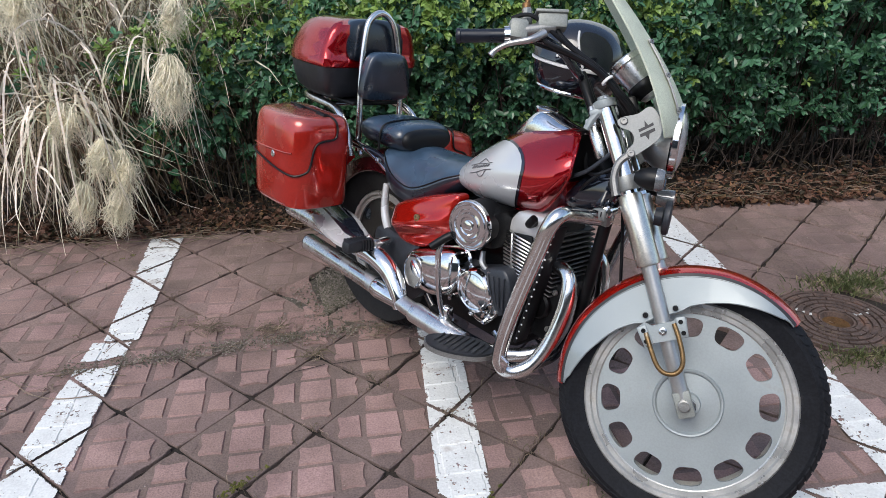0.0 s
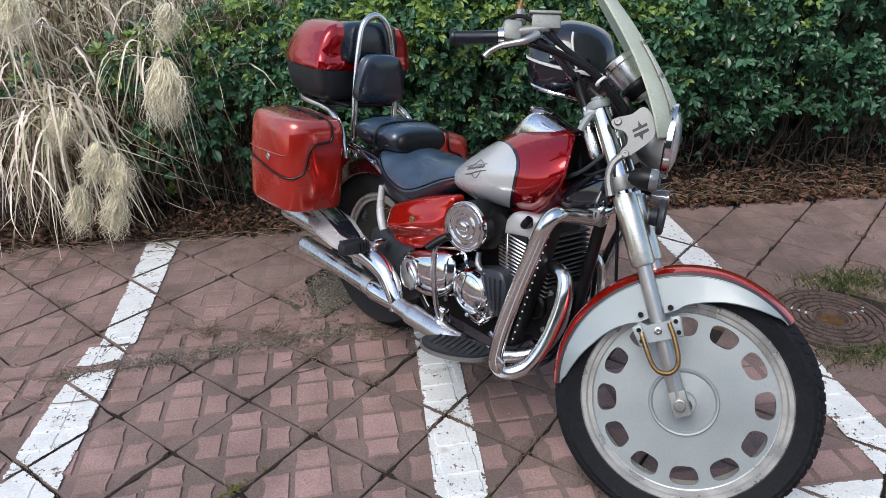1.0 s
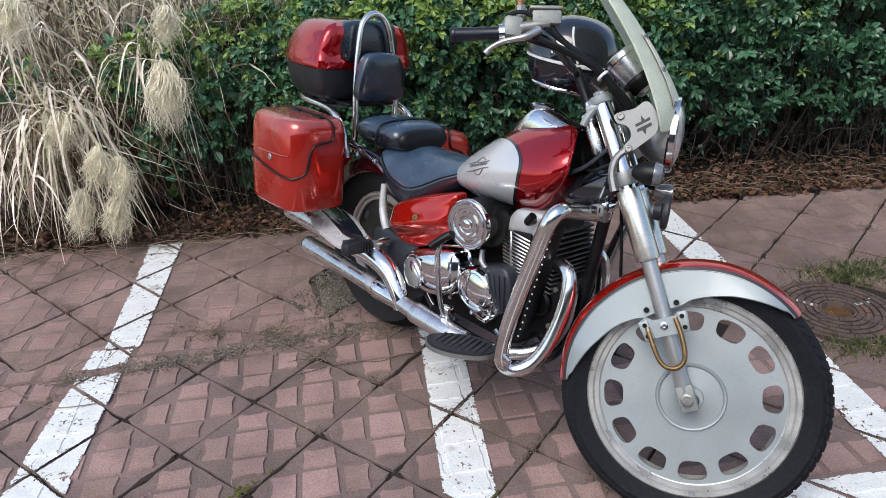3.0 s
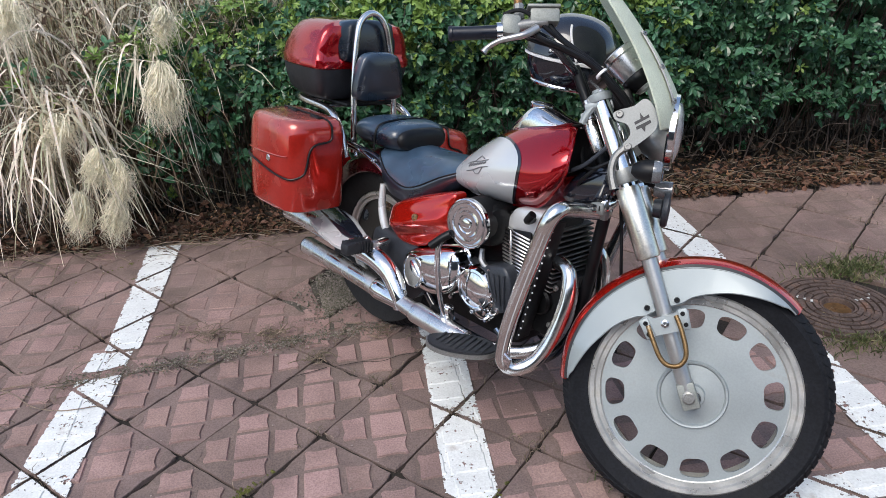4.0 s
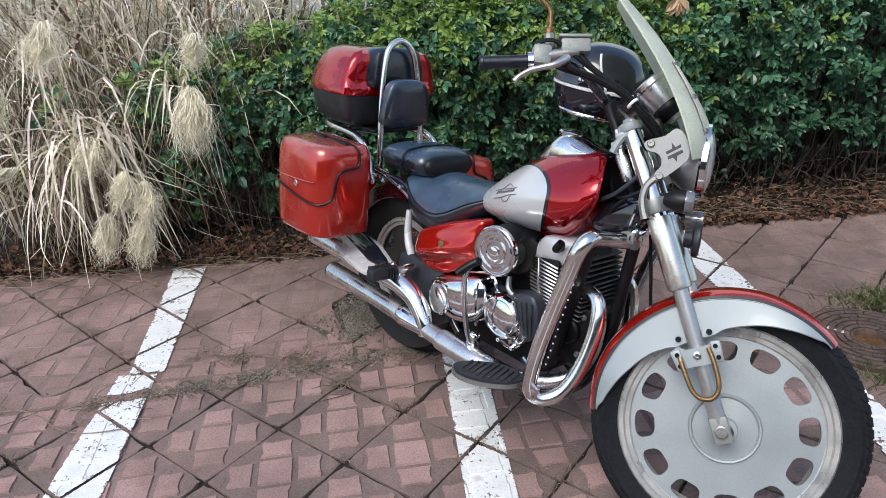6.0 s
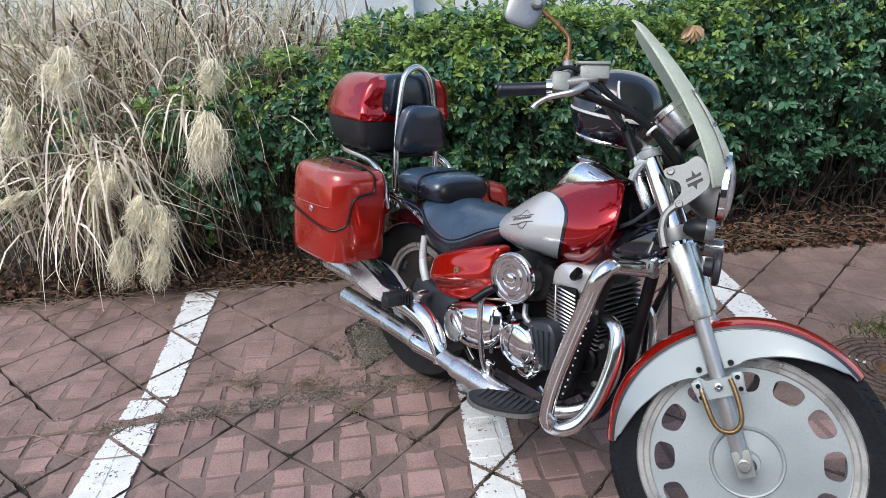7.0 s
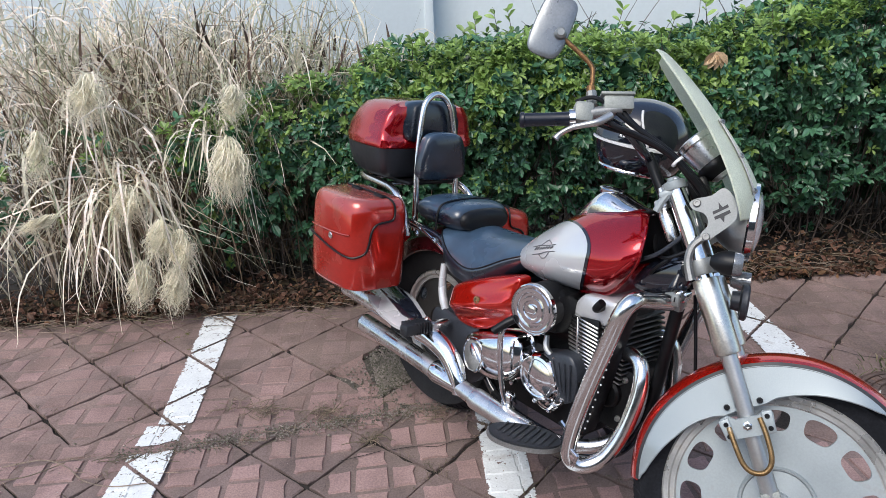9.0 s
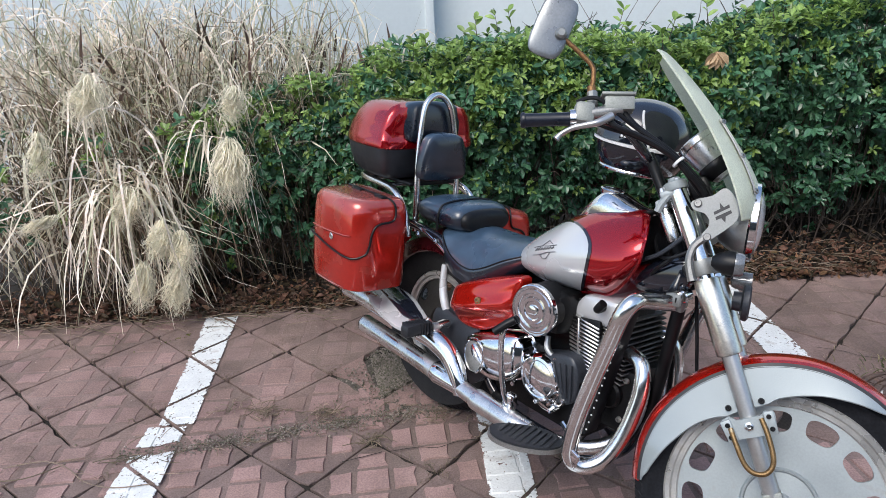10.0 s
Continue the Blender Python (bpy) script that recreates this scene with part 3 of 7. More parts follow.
v, f = [], []
bell(v, f, 72, (-0.99, 3.50, 0.62), 0.42, 0.62, 0.09, (0.006, 0.013), loose=0.06)
bell(v, f, 44, (-0.86, 3.49, 0.58), 0.52, 0.52, 0.11, (0.005, 0.011), loose=0.05, lean=-0.7)
bell(v, f, 16, (-1.12, 3.52, 0.88), 0.46, 0.62, 0.08, (0.004, 0.009), loose=0.08, lean=-0.5)
bell(v, f, 34, (-1.08, 3.54, 0.42), 0.42, 0.40, 0.10, (0.005, 0.011), loose=0.08)
bell(v, f, 34, (-0.83, 3.50, 0.40), 0.16, 0.40, 0.05, (0.005, 0.011))
bell(v, f, 56, (-0.55, 3.52, 0.80), 0.21, 0.46, 0.06, (0.004, 0.010), loose=0.04)
bell(v, f, 14, (-0.62, 3.52, 0.74), 0.36, 0.55, 0.08, (0.003, 0.007), loose=0.05, lean=-0.6)
bell(v, f, 16, (-0.50, 3.54, 1.00), 0.20, 0.36, 0.10, (0.004, 0.009))
bell(v, f, 34, (-1.42, 3.54, 0.66), 0.44, 0.64, 0.08, (0.005, 0.012), loose=0.07)
for a_, c_ in (((-1.16, 3.56, 0.875), (-0.78, 3.50, 0.63)), ((-1.22, 3.52, 0.74), (-0.62, 3.47, 0.60)), ((-0.80, 3.48, 0.36), (-0.46, 3.40, 0.03)), ((-0.72, 3.46, 0.30), (-0.40, 3.38, 0.02))):  # long stray stems
    p_, q_ = Vector(a_) - GO, Vector(c_) - GO
    d_ = (q_ - p_).normalized()
    blade(v, f, p_, d_ + Vector((0, 0, 0.05)), (q_ - p_).length, 0.006, 0.25, 1.2, 8)
bell(v, f, 22, (-1.12, 3.56, 1.05), 0.24, 0.50, 0.08, (0.005, 0.010))
tuft(v, f, 45, (-1.60, 3.70), 0.28, 0.08, (0.0, 0.3), (0.6, 1.1), (0.009, 0.018), (1.8, 4.5), (-0.05, -0.30), 10)
tuft(v, f, 120, (-1.00, 3.98), 0.42, 0.12, (0.2, 0.8), (0.5, 0.95), (0.008, 0.015), (1.2, 6.0), (0.0, -0.08), 8)
tuft(v, f, 60, (-0.25, 4.05), 0.14, 0.08, (0.6, 0.95), (0.25, 0.5), (0.004, 0.008), (1.0, 6.0), (0.0, -0.05), 8)
tuft(v, f, 170, (-0.95, 3.86), 0.45, 0.10, (0.45, 0.95), (0.35, 0.75), (0.005, 0.011), (1.5, 6.5), (0.0, -0.10), 9)
tagged(part("straw_blades", (v, f), STRAW, grass, sharp=0, recalc=False), kind="stuff")
v, f = [], []
tuft(v, f, 1000, (-0.95, 4.02), 0.45, 0.15, (0.0, 0.5), (0.6, 1.15), (0.004, 0.008), (0.1, 2.2), (0.0, -0.05), 6)
tuft(v, f, 520, (-0.95, 3.84), 0.50, 0.09, (0.0, 0.45), (0.45, 0.95), (0.003, 0.006), (0.2, 3.5), (0.0, -0.05), 6)
tuft(v, f, 260, (-0.9, 3.85), 0.35, 0.12, (0.0, 0.2), (0.4, 0.9), (0.003, 0.006), (0.2, 2.5), (0.0, -0.10), 6)
bell(v, f, 140, (-1.05, 3.60, 0.54), 0.46, 0.52, 0.08, (0.003, 0.007), loose=0.12)
bell(v, f, 40, (-0.60, 3.58, 0.60), 0.30, 0.55, 0.06, (0.003, 0.006), loose=0.08)
tagged(part("brown_stems", (v, f), BROWNSTRAW, grass, "thin brown dead stems", sharp=0, recalc=False), kind="stuff")
v, f = [], []
tuft(v, f, 480, (-0.80, 4.05), 0.42, 0.12, (0.55, 1.1), (0.25, 0.65), (0.006, 0.013), (0.3, 6.5), (0.05, 0.0), 6)
tuft(v, f, 340, (-1.5, 4.05), 0.4, 0.12, (0.55, 1.1), (0.25, 0.65), (0.006, 0.013), (0.3, 6.5), (0.05, 0.0), 6)
tuft(v, f, 520, (-0.95, 3.98), 0.48, 0.13, (0.1, 0.7), (0.45, 0.95), (0.003, 0.006), (0.2, 3.5), (0.0, -0.05), 6)
tuft(v, f, 240, (-0.85, 3.95), 0.45, 0.10, (0.65, 1.02), (0.30, 0.55), (0.006, 0.012), (5.0, 11.0), (0.0, -0.05), 9)
tagged(part("tall_blades", (v, f), STRAW, grass, sharp=0, recalc=False), kind="stuff")
v, f = [], []
tuft(v, f, 90, (-0.95, 4.0), 0.50, 0.12, (0.75, 1.15), (0.10, 0.24), (0.010, 0.018), (0.3, 3.0), (0.05, 0.0), 5)
tuft(v, f, 10, (-0.22, 4.05), 0.05, 0.04, (0.80, 1.05), (0.12, 0.25), (0.010, 0.018), (0.3, 2.0), (0.05, 0.0), 5)
tagged(part("dark_sheaths", (v, f), SHEATH, grass, "dark brown withered leaf sheaths", sharp=0, recalc=False), kind="stuff")


def plume(top, bottom, width, count):
    """A hanging seed head of fine wavy threads."""
    v, f = [], []
    top, bottom = Vector(top) - GO, Vector(bottom) - GO
    ax = bottom - top
    for _ in range(int(count * 0.62)):
        a, r = rng.uniform(0, 6.283), rng.random() ** 0.5
        side = Vector((math.cos(a), math.sin(a) * 0.6, 0)) * width * r * rng.uniform(0.6, 1.25)
        t1 = rng.uniform(0.45, 1.12)
        q0 = top + ax * rng.uniform(0, 0.45) + side * 0.4
        wob, ph, wav = rng.uniform(0.006, 0.022), rng.uniform(0, 6.28), rng.uniform(0.8, 1.9)
        pts = []
        for i in range(13):
            t = i / 12
            pts.append(q0.lerp(top + ax * t1 + side * 0.8, t) + side * 0.7 * math.sin(math.pi * t) + Vector((math.sin(ph + 9 * wav * t), math.cos(ph + 7 * wav * t), 0.6 * math.sin(ph + 11 * wav * t))) * wob * (0.3 + t))
        w = rng.uniform(0.0010, 0.0024)
        o = len(v)
        sd = Vector((math.cos(a + 1.5), 0.3 * math.sin(a), 0.25)).normalized()
        for i, q in enumerate(pts):
            v += [q - sd * w * (1.1 - i / 13), q + sd * w * (1.1 - i / 13)]
        for i in range(12):
            k = o + 2 * i
            f.append((k, k + 1, k + 3, k + 2))
    tagged(part("seed_plume", (v, f), PLUME, grass, "pale cream drooping feathery plume", sharp=0, recalc=False))


plume((-0.998, 3.353, 1.11), (-1.027, 3.305, 0.916), 0.065, 420)
plume((-0.446, 3.382, 1.032), (-0.456, 3.343, 0.887), 0.045, 320)
plume((-0.494, 3.363, 0.829), (-0.514, 3.305, 0.568), 0.070, 620)
plume((-1.24, 3.343, 0.897), (-1.269, 3.305, 0.693), 0.045, 260)
plume((-0.92, 3.305, 0.326), (-0.964, 3.285, 0.103), 0.050, 420)
plume((-0.814, 3.324, 0.5), (-0.843, 3.285, 0.335), 0.045, 420)
plume((-0.741, 3.324, 0.451), (-0.751, 3.285, 0.248), 0.045, 420)
plume((-0.785, 3.305, 0.287), (-0.809, 3.285, 0.079), 0.048, 420)
plume((-1.259, 3.324, 0.548), (-1.366, 3.285, 0.48), 0.045, 260)
plume((-0.945, 3.363, 0.645), (-0.949, 3.324, 0.471), 0.055, 300)

# ---- motorcycle ----
HEADING, LEAN = radians(-54.5), radians(9.0)
REAR = Vector((0.315, 2.600, 0.0))
ahead = Vector((math.cos(HEADING), math.sin(HEADING), 0))
flat_right = Vector((math.sin(HEADING), -math.cos(HEADING), 0))
right = flat_right * math.cos(LEAN) + Vector((0, 0, math.sin(LEAN)))
upward = Vector((0, 0, math.cos(LEAN))) - flat_right * math.sin(LEAN)
BIKE = Matrix((ahead, -right, upward)).transposed().to_4x4()
BIKE.translation = REAR
bike = thing("motorcycle", "red and silver cruiser motorcycle with panniers, leaning on its stand", "motorcycle", BIKE)


def b(u, v, w):
    """A place on the motorcycle: ahead of the rear contact, to its right, up."""
    return Vector((u, -v, w))


RAKE, STEER = radians(31.1), radians(31.7)
axis_up = Vector((-math.sin(RAKE), 0, math.cos(RAKE)))
turn = Matrix.Rotation(STEER, 3, axis_up)
front_fw = turn @ Vector((math.cos(RAKE), 0, math.sin(RAKE)))
front_rt = turn @ Vector((0, -1, 0))
AXLE = b(1.182, -0.009, 0.275)


def fk(f, v, a):
    """A place on the steered front end: ahead of the axle, to the right, up along the forks."""
    return AXLE + front_fw * f + front_rt * v + axis_up * a


def bp(name, shape, material, label="", parent=None, **k):
    return part(name, shape, material, parent or bike, label, **k)


def bolt(place, axis, r=0.008, h=0.006, parent=None, material=None):
    bp("bolt", lathe([(r, 0), (r, h * 0.6), (r * 0.8, h), (r * 0.4, h), (r * 0.35, h * 0.6), (0, h * 0.6)], place, axis, 8, False), material or CHROME, "", parent)


# wheels

def wheel(name, put, axis, r_tyre, half, r_rim, holes, label, disc_material):
    o = put(0, 0, 0)
    w = bp(name, lathe([(0.018, -0.07), (0.018, 0.07)], o, axis, 16), STEEL, label)
    prof = []
    for i in range(15):  # round tyre section
        t = -1.32 + 2.64 * i / 14
        prof.append((r_tyre - (r_tyre - r_rim) * 0.62 * (1 - math.cos(t)) * 0.9, half * math.sin(t) * 1.02))
    prof = [(r_rim - 0.004, -half * 0.62)] + prof + [(r_rim - 0.004, half * 0.62)]
    tyre = bp("tyre", lathe(prof, o, axis, 72, False), RUBBER, "black road tyre with blocky tread", w)
    if holes < 10:
        bp("dusty_wall", lathe([(r_tyre - 0.028, half * 1.005), (r_tyre - 0.045, half * 1.02), (r_tyre - 0.075, half * 0.95), (r_rim + 0.006, half * 0.72)], o, axis, 64, False), GREYRUBBER, "dusty grey tyre wall", tyre)
    v, f = [], []
    nb = 70
    for k in range(nb):  # tread blocks on both shoulders
        for sgn in (1, -1):
            a = 2 * math.pi * (k + (0.5 if sgn < 0 else 0)) / nb
            da = 2 * math.pi / nb * 0.40
            rings = []
            for t, sk in ((0.16, 0.0), (0.46, 0.12), (0.74, 0.16), (1.06, 0.50)):
                rr = r_tyre - (r_tyre - r_rim) * 0.62 * (1 - math.cos(t)) * 0.9
                hh = half * math.sin(t) * 1.02 * sgn
                rings.append([put((rr + e) * math.cos(a + s * da + sk * 0.12), hh * (1 + e * 4), (rr + e) * math.sin(a + s * da + sk * 0.12)) for s, e in ((-1, -0.002), (-0.9, 0.0028), (0.9, 0.0028), (1, -0.002))])
            q = loft(rings)
            off = len(v)
            v += q[0]
            f += [tuple(i + off for i in z) for z in q[1]]
    bp("tread", (v, f), RUBBER, "", tyre, sharp=30)
    rim = bp("rim", lathe([(r_rim * 0.86, -half * 0.5), (r_rim * 0.93, -half * 0.55), (r_rim, -half * 0.72), (r_rim + 0.004, -half * 0.68), (r_rim * 0.93, -half * 0.2),
                           (r_rim * 0.93, half * 0.2), (r_rim + 0.004, half * 0.68), (r_rim, half * 0.76), (r_rim - 0.010, half * 0.74), (r_rim - 0.014, half * 0.62), (r_rim - 0.024, half * 0.60),
                           (r_rim - 0.025, half * 0.50), (r_rim * 0.888, half * 0.48), (r_rim * 0.872, half * 0.36)], o, axis, 72, False), RIM, "silver alloy rim with worn edge", w)
    # disc with rounded openings, dished slightly
    sides = []
    for z, sgn in ((half * 0.44, 1), (half * 0.30, -1)):
        v, f = [], []
        for k in range(holes):
            a0, a1 = 2 * math.pi * k / holes, 2 * math.pi * (k + 1) / holes
            am = (a0 + a1) / 2
            ri, ro, rh0, rh1 = r_rim * 0.30, r_rim * 0.89, r_rim * 0.655, r_rim * 0.848
            n = 40
            hole, edge = [], []
            for i in range(n):
                t = 2 * math.pi * i / n
                c, s = math.cos(t), math.sin(t)
                e = (abs(c) ** 3.0 + abs(s) ** 3.0) ** (-1 / 3.0)
                rr = (rh0 + rh1) / 2 + (rh1 - rh0) / 2 * c * e
                wd = 0.134 * r_rim * (1 + 0.05 * c)
                hole.append((rr, am + wd * s * e / ((rh0 + rh1) / 2)))
                m_ = max(abs(c), abs(s))
                x, y = c / m_, s / m_
                edge.append(((ri + ro) / 2 + (ro - ri) / 2 * x, am + (a1 - am) * y))
            off = len(v)
            dish = lambda r: z + 0.010 * (1 - r / r_rim)
            v += [put(r * math.cos(a), dish(r), r * math.sin(a)) for r, a in hole] + [put(r * math.cos(a), dish(r), r * math.sin(a)) for r, a in edge]
            v += [put(r * math.cos(a), half * 0.37, r * math.sin(a)) for r, a in hole]
            for i in range(n):
                j = (i + 1) % n
                f += [(off + i, off + j, off + n + j, off + n + i), (off + i, off + 2 * n + i, off + 2 * n + j, off + j)]
        sides.append((v, f))
    bp("wheel_disc", weld(merge(*sides)), disc_material, "matt silver wheel disc with rounded openings", w)
    z = half * 0.44
    bp("hub_cap", lathe([(r_rim * 0.342, z + 0.003), (r_rim * 0.338, z + 0.012), (r_rim * 0.328, z + 0.017), (r_rim * 0.312, z + 0.016), (r_rim * 0.298, z + 0.010), (r_rim * 0.12, z + 0.016), (r_rim * 0.11, z + 0.028), (0, z + 0.028)], o, axis, 48, False), disc_material, "round silver hub cap", w)
    return w


fw_put = lambda x, y, z: fk(x - 0.0035, y, z + 0.0098)
wheel("front_wheel", fw_put, front_rt, 0.3095, 0.046, 0.2410, 12, "large front wheel with pierced silver disc", WHEEL)
RW = b(0.015, 0, 0.300)
rw_put = lambda x, y, z: RW + Vector((x, -y, z))
wheel("rear_wheel", rw_put, Vector((0, -1, 0)), 0.300, 0.066, 0.180, 6, "rear wheel with dark alloy centre", DARKALLOY)

# forks

for s in (1, -1):
    v, df = (0.080, -0.004) if s > 0 else (-0.090, 0.012)
    leg = bp("fork_leg", rod(fk(df - 0.007 * (s > 0), v, 0.030), fk(df, v, 0.375), 0.0185, 20), FORK, "satin silver fork slider")
    bp("fork_cover", lathe([(0.0215, 0.352), (0.0275, 0.354), (0.0285, 0.36), (0.0285, 0.520), (0.027, 0.526), (0.02, 0.527)], fk(df, v, 0), axis_up, 24, False), FORKCOVER, "worn satin fork cover", leg)
    bp("fork_tube", rod(fk(df, v, 0.52), fk(df, v, 0.752), 0.0215, 20), CHROME, "", leg)
    bp("clamp_ring", lathe([(0.022, 0.535), (0.030, 0.536), (0.031, 0.540), (0.031, 0.566), (0.030, 0.57), (0.022, 0.571)], fk(df, v, 0), axis_up, 24, False), BRACKET, "", leg)
    bp("fork_cap", lathe([(0.026, 0.738), (0.028, 0.742), (0.028, 0.756), (0.020, 0.760), (0.013, 0.760), (0.013, 0.768), (0, 0.768)], fk(df, v, 0), axis_up, 20, False), WHEEL, "", leg)
    m = Matrix((front_fw, front_rt, axis_up)).transposed().to_4x4()
    m.translation = fk(df - 0.007 * (s > 0), v, 0.022)
    bp("axle_clamp", rbox(0.040, 0.036, 0.062, 0.004, m), CASTGREY, "", leg)
    bp("axle_nut", lathe([(0.015, 0), (0.015, 0.004), (0.011, 0.005), (0.011, 0.012), (0.005, 0.012), (0.005, 0.016), (0, 0.016)], fk(df - 0.007 * (s > 0), v + 0.018 * s, 0.020), front_rt * s, 12, False), ALLOY, "", leg)
FM = Matrix((front_fw, front_rt, axis_up)).transposed().to_4x4()


def fm(f, v, a, rx=0, ry=0, rz=0):
    """A pose in the front end's axes."""
    m = FM.copy()
    m.translation = fk(f, v, a)
    return m @ pose(0, 0, 0, rx, ry, rz)


bp("top_yoke", merge(rbox(0.05, 0.20, 0.018, 0.006, fm(-0.018, 0, 0.735)), rbox(0.06, 0.07, 0.02, 0.006, fm(-0.03, 0.03, 0.722))), WHEEL, "cast alloy top yoke")
bp("yoke_lug", tube([fk(-0.060, 0.088, 0.704), fk(-0.040, 0.090, 0.722), fk(-0.016, 0.090, 0.738), fk(0.004, 0.090, 0.744)], [0.008, 0.009, 0.011, 0.012], 8), WHEEL, "pale alloy yoke lug")
for f_, a_ in ((-0.034, 0.742), (0.004, 0.754)):
    bolt(fk(f_, 0.092, a_), axis_up, 0.008, 0.010, None, STEEL)
bp("steering_damper", lathe([(0.0, 0.0), (0.013, 0.001), (0.0145, 0.006), (0.0145, 0.062), (0.012, 0.066), (0.012, 0.080), (0.016, 0.082), (0.016, 0.092), (0.0, 0.093)], fk(-0.044, 0.066, 0.628), axis_up, 18, False), PITTED, "tarnished metal sleeve beside the steering head")
bp("hose", tube([b(0.782, 0.080, 0.748), b(0.800, 0.084, 0.757), b(0.831, 0.084, 0.777), b(0.860, 0.080, 0.806), b(0.880, 0.070, 0.834)], 0.0055, 8), COVER, "slate rubber hose")
bp("lower_yoke", rbox(0.055, 0.20, 0.028, 0.008, fm(-0.018, 0, 0.555)), ENGINE, "black lower yoke")
bp("steering_stem", rod(fk(-0.045, 0, 0.545), fk(-0.045, 0, 0.735), 0.019, 16), ENGINE)
bp("yoke_arm", tube([fk(0.024, 0.114, 0.615), fk(-0.006, 0.116, 0.602), fk(-0.026, 0.116, 0.572), fk(-0.032, 0.115, 0.530)], [0.010, 0.009, 0.009, 0.011], 8), ALLOY, "curved grey steel screen strut")

# front mudguard
EDGE_R = [(22, 0.331), (28, 0.324), (34, 0.306), (48, 0.282), (62, 0.262), (76, 0.246), (80, 0.236), (84, 0.232), (103, 0.230), (107, 0.238), (116, 0.250), (130, 0.264), (145, 0.288), (153, 0.303), (158, 0.328)]


def guard(t0, t1, n, v0, r0, v1, r1, rows, thick=0.0025):
    """A strip of mudguard between two lines across it, given as half-widths and radii."""
    rings = []
    for i in range(n + 1):
        t = t0 + (t1 - t0) * i / n
        row = []
        for k in range(rows + 1):
            q = k / rows
            v, r = v0(t) + (v1(t) - v0(t)) * q, r0(t) + (r1(t) - r0(t)) * q - ends(t)
            row.append((v, r))
        outer = [fk(r * math.cos(radians(t)), v, r * math.sin(radians(t))) for v, r in row]
        inner = [fk((r - thick) * math.cos(radians(t)), v * 0.97, (r - thick) * math.sin(radians(t))) for v, r in reversed(row)]
        rings.append(outer + inner)
    return loft(rings)


def ends(t):
    """How far the mudguard draws in towards its ends."""
    return 0.0155 * max(0.0, (62 - t) / 36) ** 1.5 + 0.011 * max(0.0, (t - 120) / 36) ** 1.5


def crown(t):
    """The mudguard's ends flare in to a point."""
    return 1.0 - 0.25 * max(0, (t - 140) / 18) - 0.25 * max(0, (40 - t) / 18)


rings = []
for i in range(61):
    t = 27 + 130.5 * i / 60
    row = [(x * 0.058 * crown(t), 0.338 - ends(t) - 0.018 * abs(x) ** 2.2) for x in [-1 + 2 * k / 10 for k in range(11)]]
    rings.append([fk(r * math.cos(radians(t)), v, r * math.sin(radians(t))) for v, r in row] + [fk((r - 0.003) * math.cos(radians(t)), v * 0.97, (r - 0.003) * math.sin(radians(t))) for v, r in reversed(row)])
mudguard = bp("front_mudguard", loft(rings), ORANGE, "red and silver front mudguard with a dark pinstripe")
for s in (1, -1):
    bp("pinstripe", guard(27.5, 157, 60, lambda t: s * 0.0570 * crown(t), lambda t: 0.3222, lambda t: s * 0.0618 * crown(t), lambda t: 0.3130, 1), PRINT, "", mudguard)
    bp("side_panel", guard(28, 156.5, 60, lambda t: s * 0.0612 * crown(t), lambda t: 0.3150, lambda t: s * 0.071 * crown(t), lambda t: min(0.314, lerp_table(EDGE_R, t)), 5), FENDER, "silver-grey mudguard side", mudguard)
plate_out = [(-0.050, 0.178), (0.052, 0.174), (0.058, 0.216), (0.040, 0.224), (0.028, 0.217), (-0.020, 0.217), (-0.034, 0.228), (-0.050, 0.222)]
lug = bp("mudguard_bracket", plate(plate_out, lambda x, y, h: fk(x - 0.012, h, y), 0.098, 0.110), WHEEL, "worn steel mudguard bracket with dark bolts")
bp("boss", lathe([(0.010, 0), (0.010, 0.004), (0.0085, 0.005), (0.0045, 0.005), (0.004, 0.001), (0, 0.001)], fk(-0.012, 0.110, 0.200), front_rt, 6, False), STEEL, "", lug)
for f_, a_, t_ in ((-0.053, 0.199, -8), (0.032, 0.200, 4)):
    bp("bracket_pad", rbox(0.022, 0.012, 0.048, 0.003, fm(f_, 0.112, a_, 0, t_, 0)), WHEEL, "", lug)
    for da in (-0.013, 0.013):
        bolt(fk(f_, 0.118, a_ + da), front_rt, 0.0055, 0.004, lug, ENGINE)
for f_, a_ in ((-0.034, 0.241), (0.036, 0.241)):
    bolt(fk(f_ - 0.008, 0.073, a_), front_rt, 0.0070, 0.008, mudguard, ENGINE)
bp("shackle", tube([fk(-0.049, 0.116, 0.205), fk(-0.047, 0.128, 0.165), fk(-0.043, 0.132, 0.130), fk(-0.031, 0.134, 0.110), fk(-0.009, 0.134, 0.104), fk(0.009, 0.132, 0.116), fk(0.017, 0.130, 0.140), fk(0.019, 0.122, 0.180), fk(0.017, 0.114, 0.212)], 0.0056, 10), BRASS, "rusty brass-coloured u-shaped shackle")

# headlamp, instruments, screen
hn = (front_fw * 0.90 - axis_up * 0.43).normalized()
lamp_body = bp("headlamp", lathe([(0.0, -0.078), (0.030, -0.075), (0.056, -0.058), (0.076, -0.028), (0.086, -0.003)], fk(0.125, 0, 0.628), hn, 40, False), FORK, "round satin headlamp bucket with bright rim")
bp("rim", lathe([(0.086, -0.004), (0.0915, 0.0), (0.0915, 0.013), (0.085, 0.017), (0.080, 0.012)], fk(0.125, 0, 0.628), hn, 40, False), CHROME, "", lamp_body)
bp("lens", lathe([(0.082, 0.010), (0.070, 0.020), (0.045, 0.028), (0.0, 0.032)], fk(0.125, 0, 0.628), hn, 40, False), LENS, "clear ribbed lens", lamp_body)
gx = (axis_up * 0.94 - front_fw * 0.34).normalized()
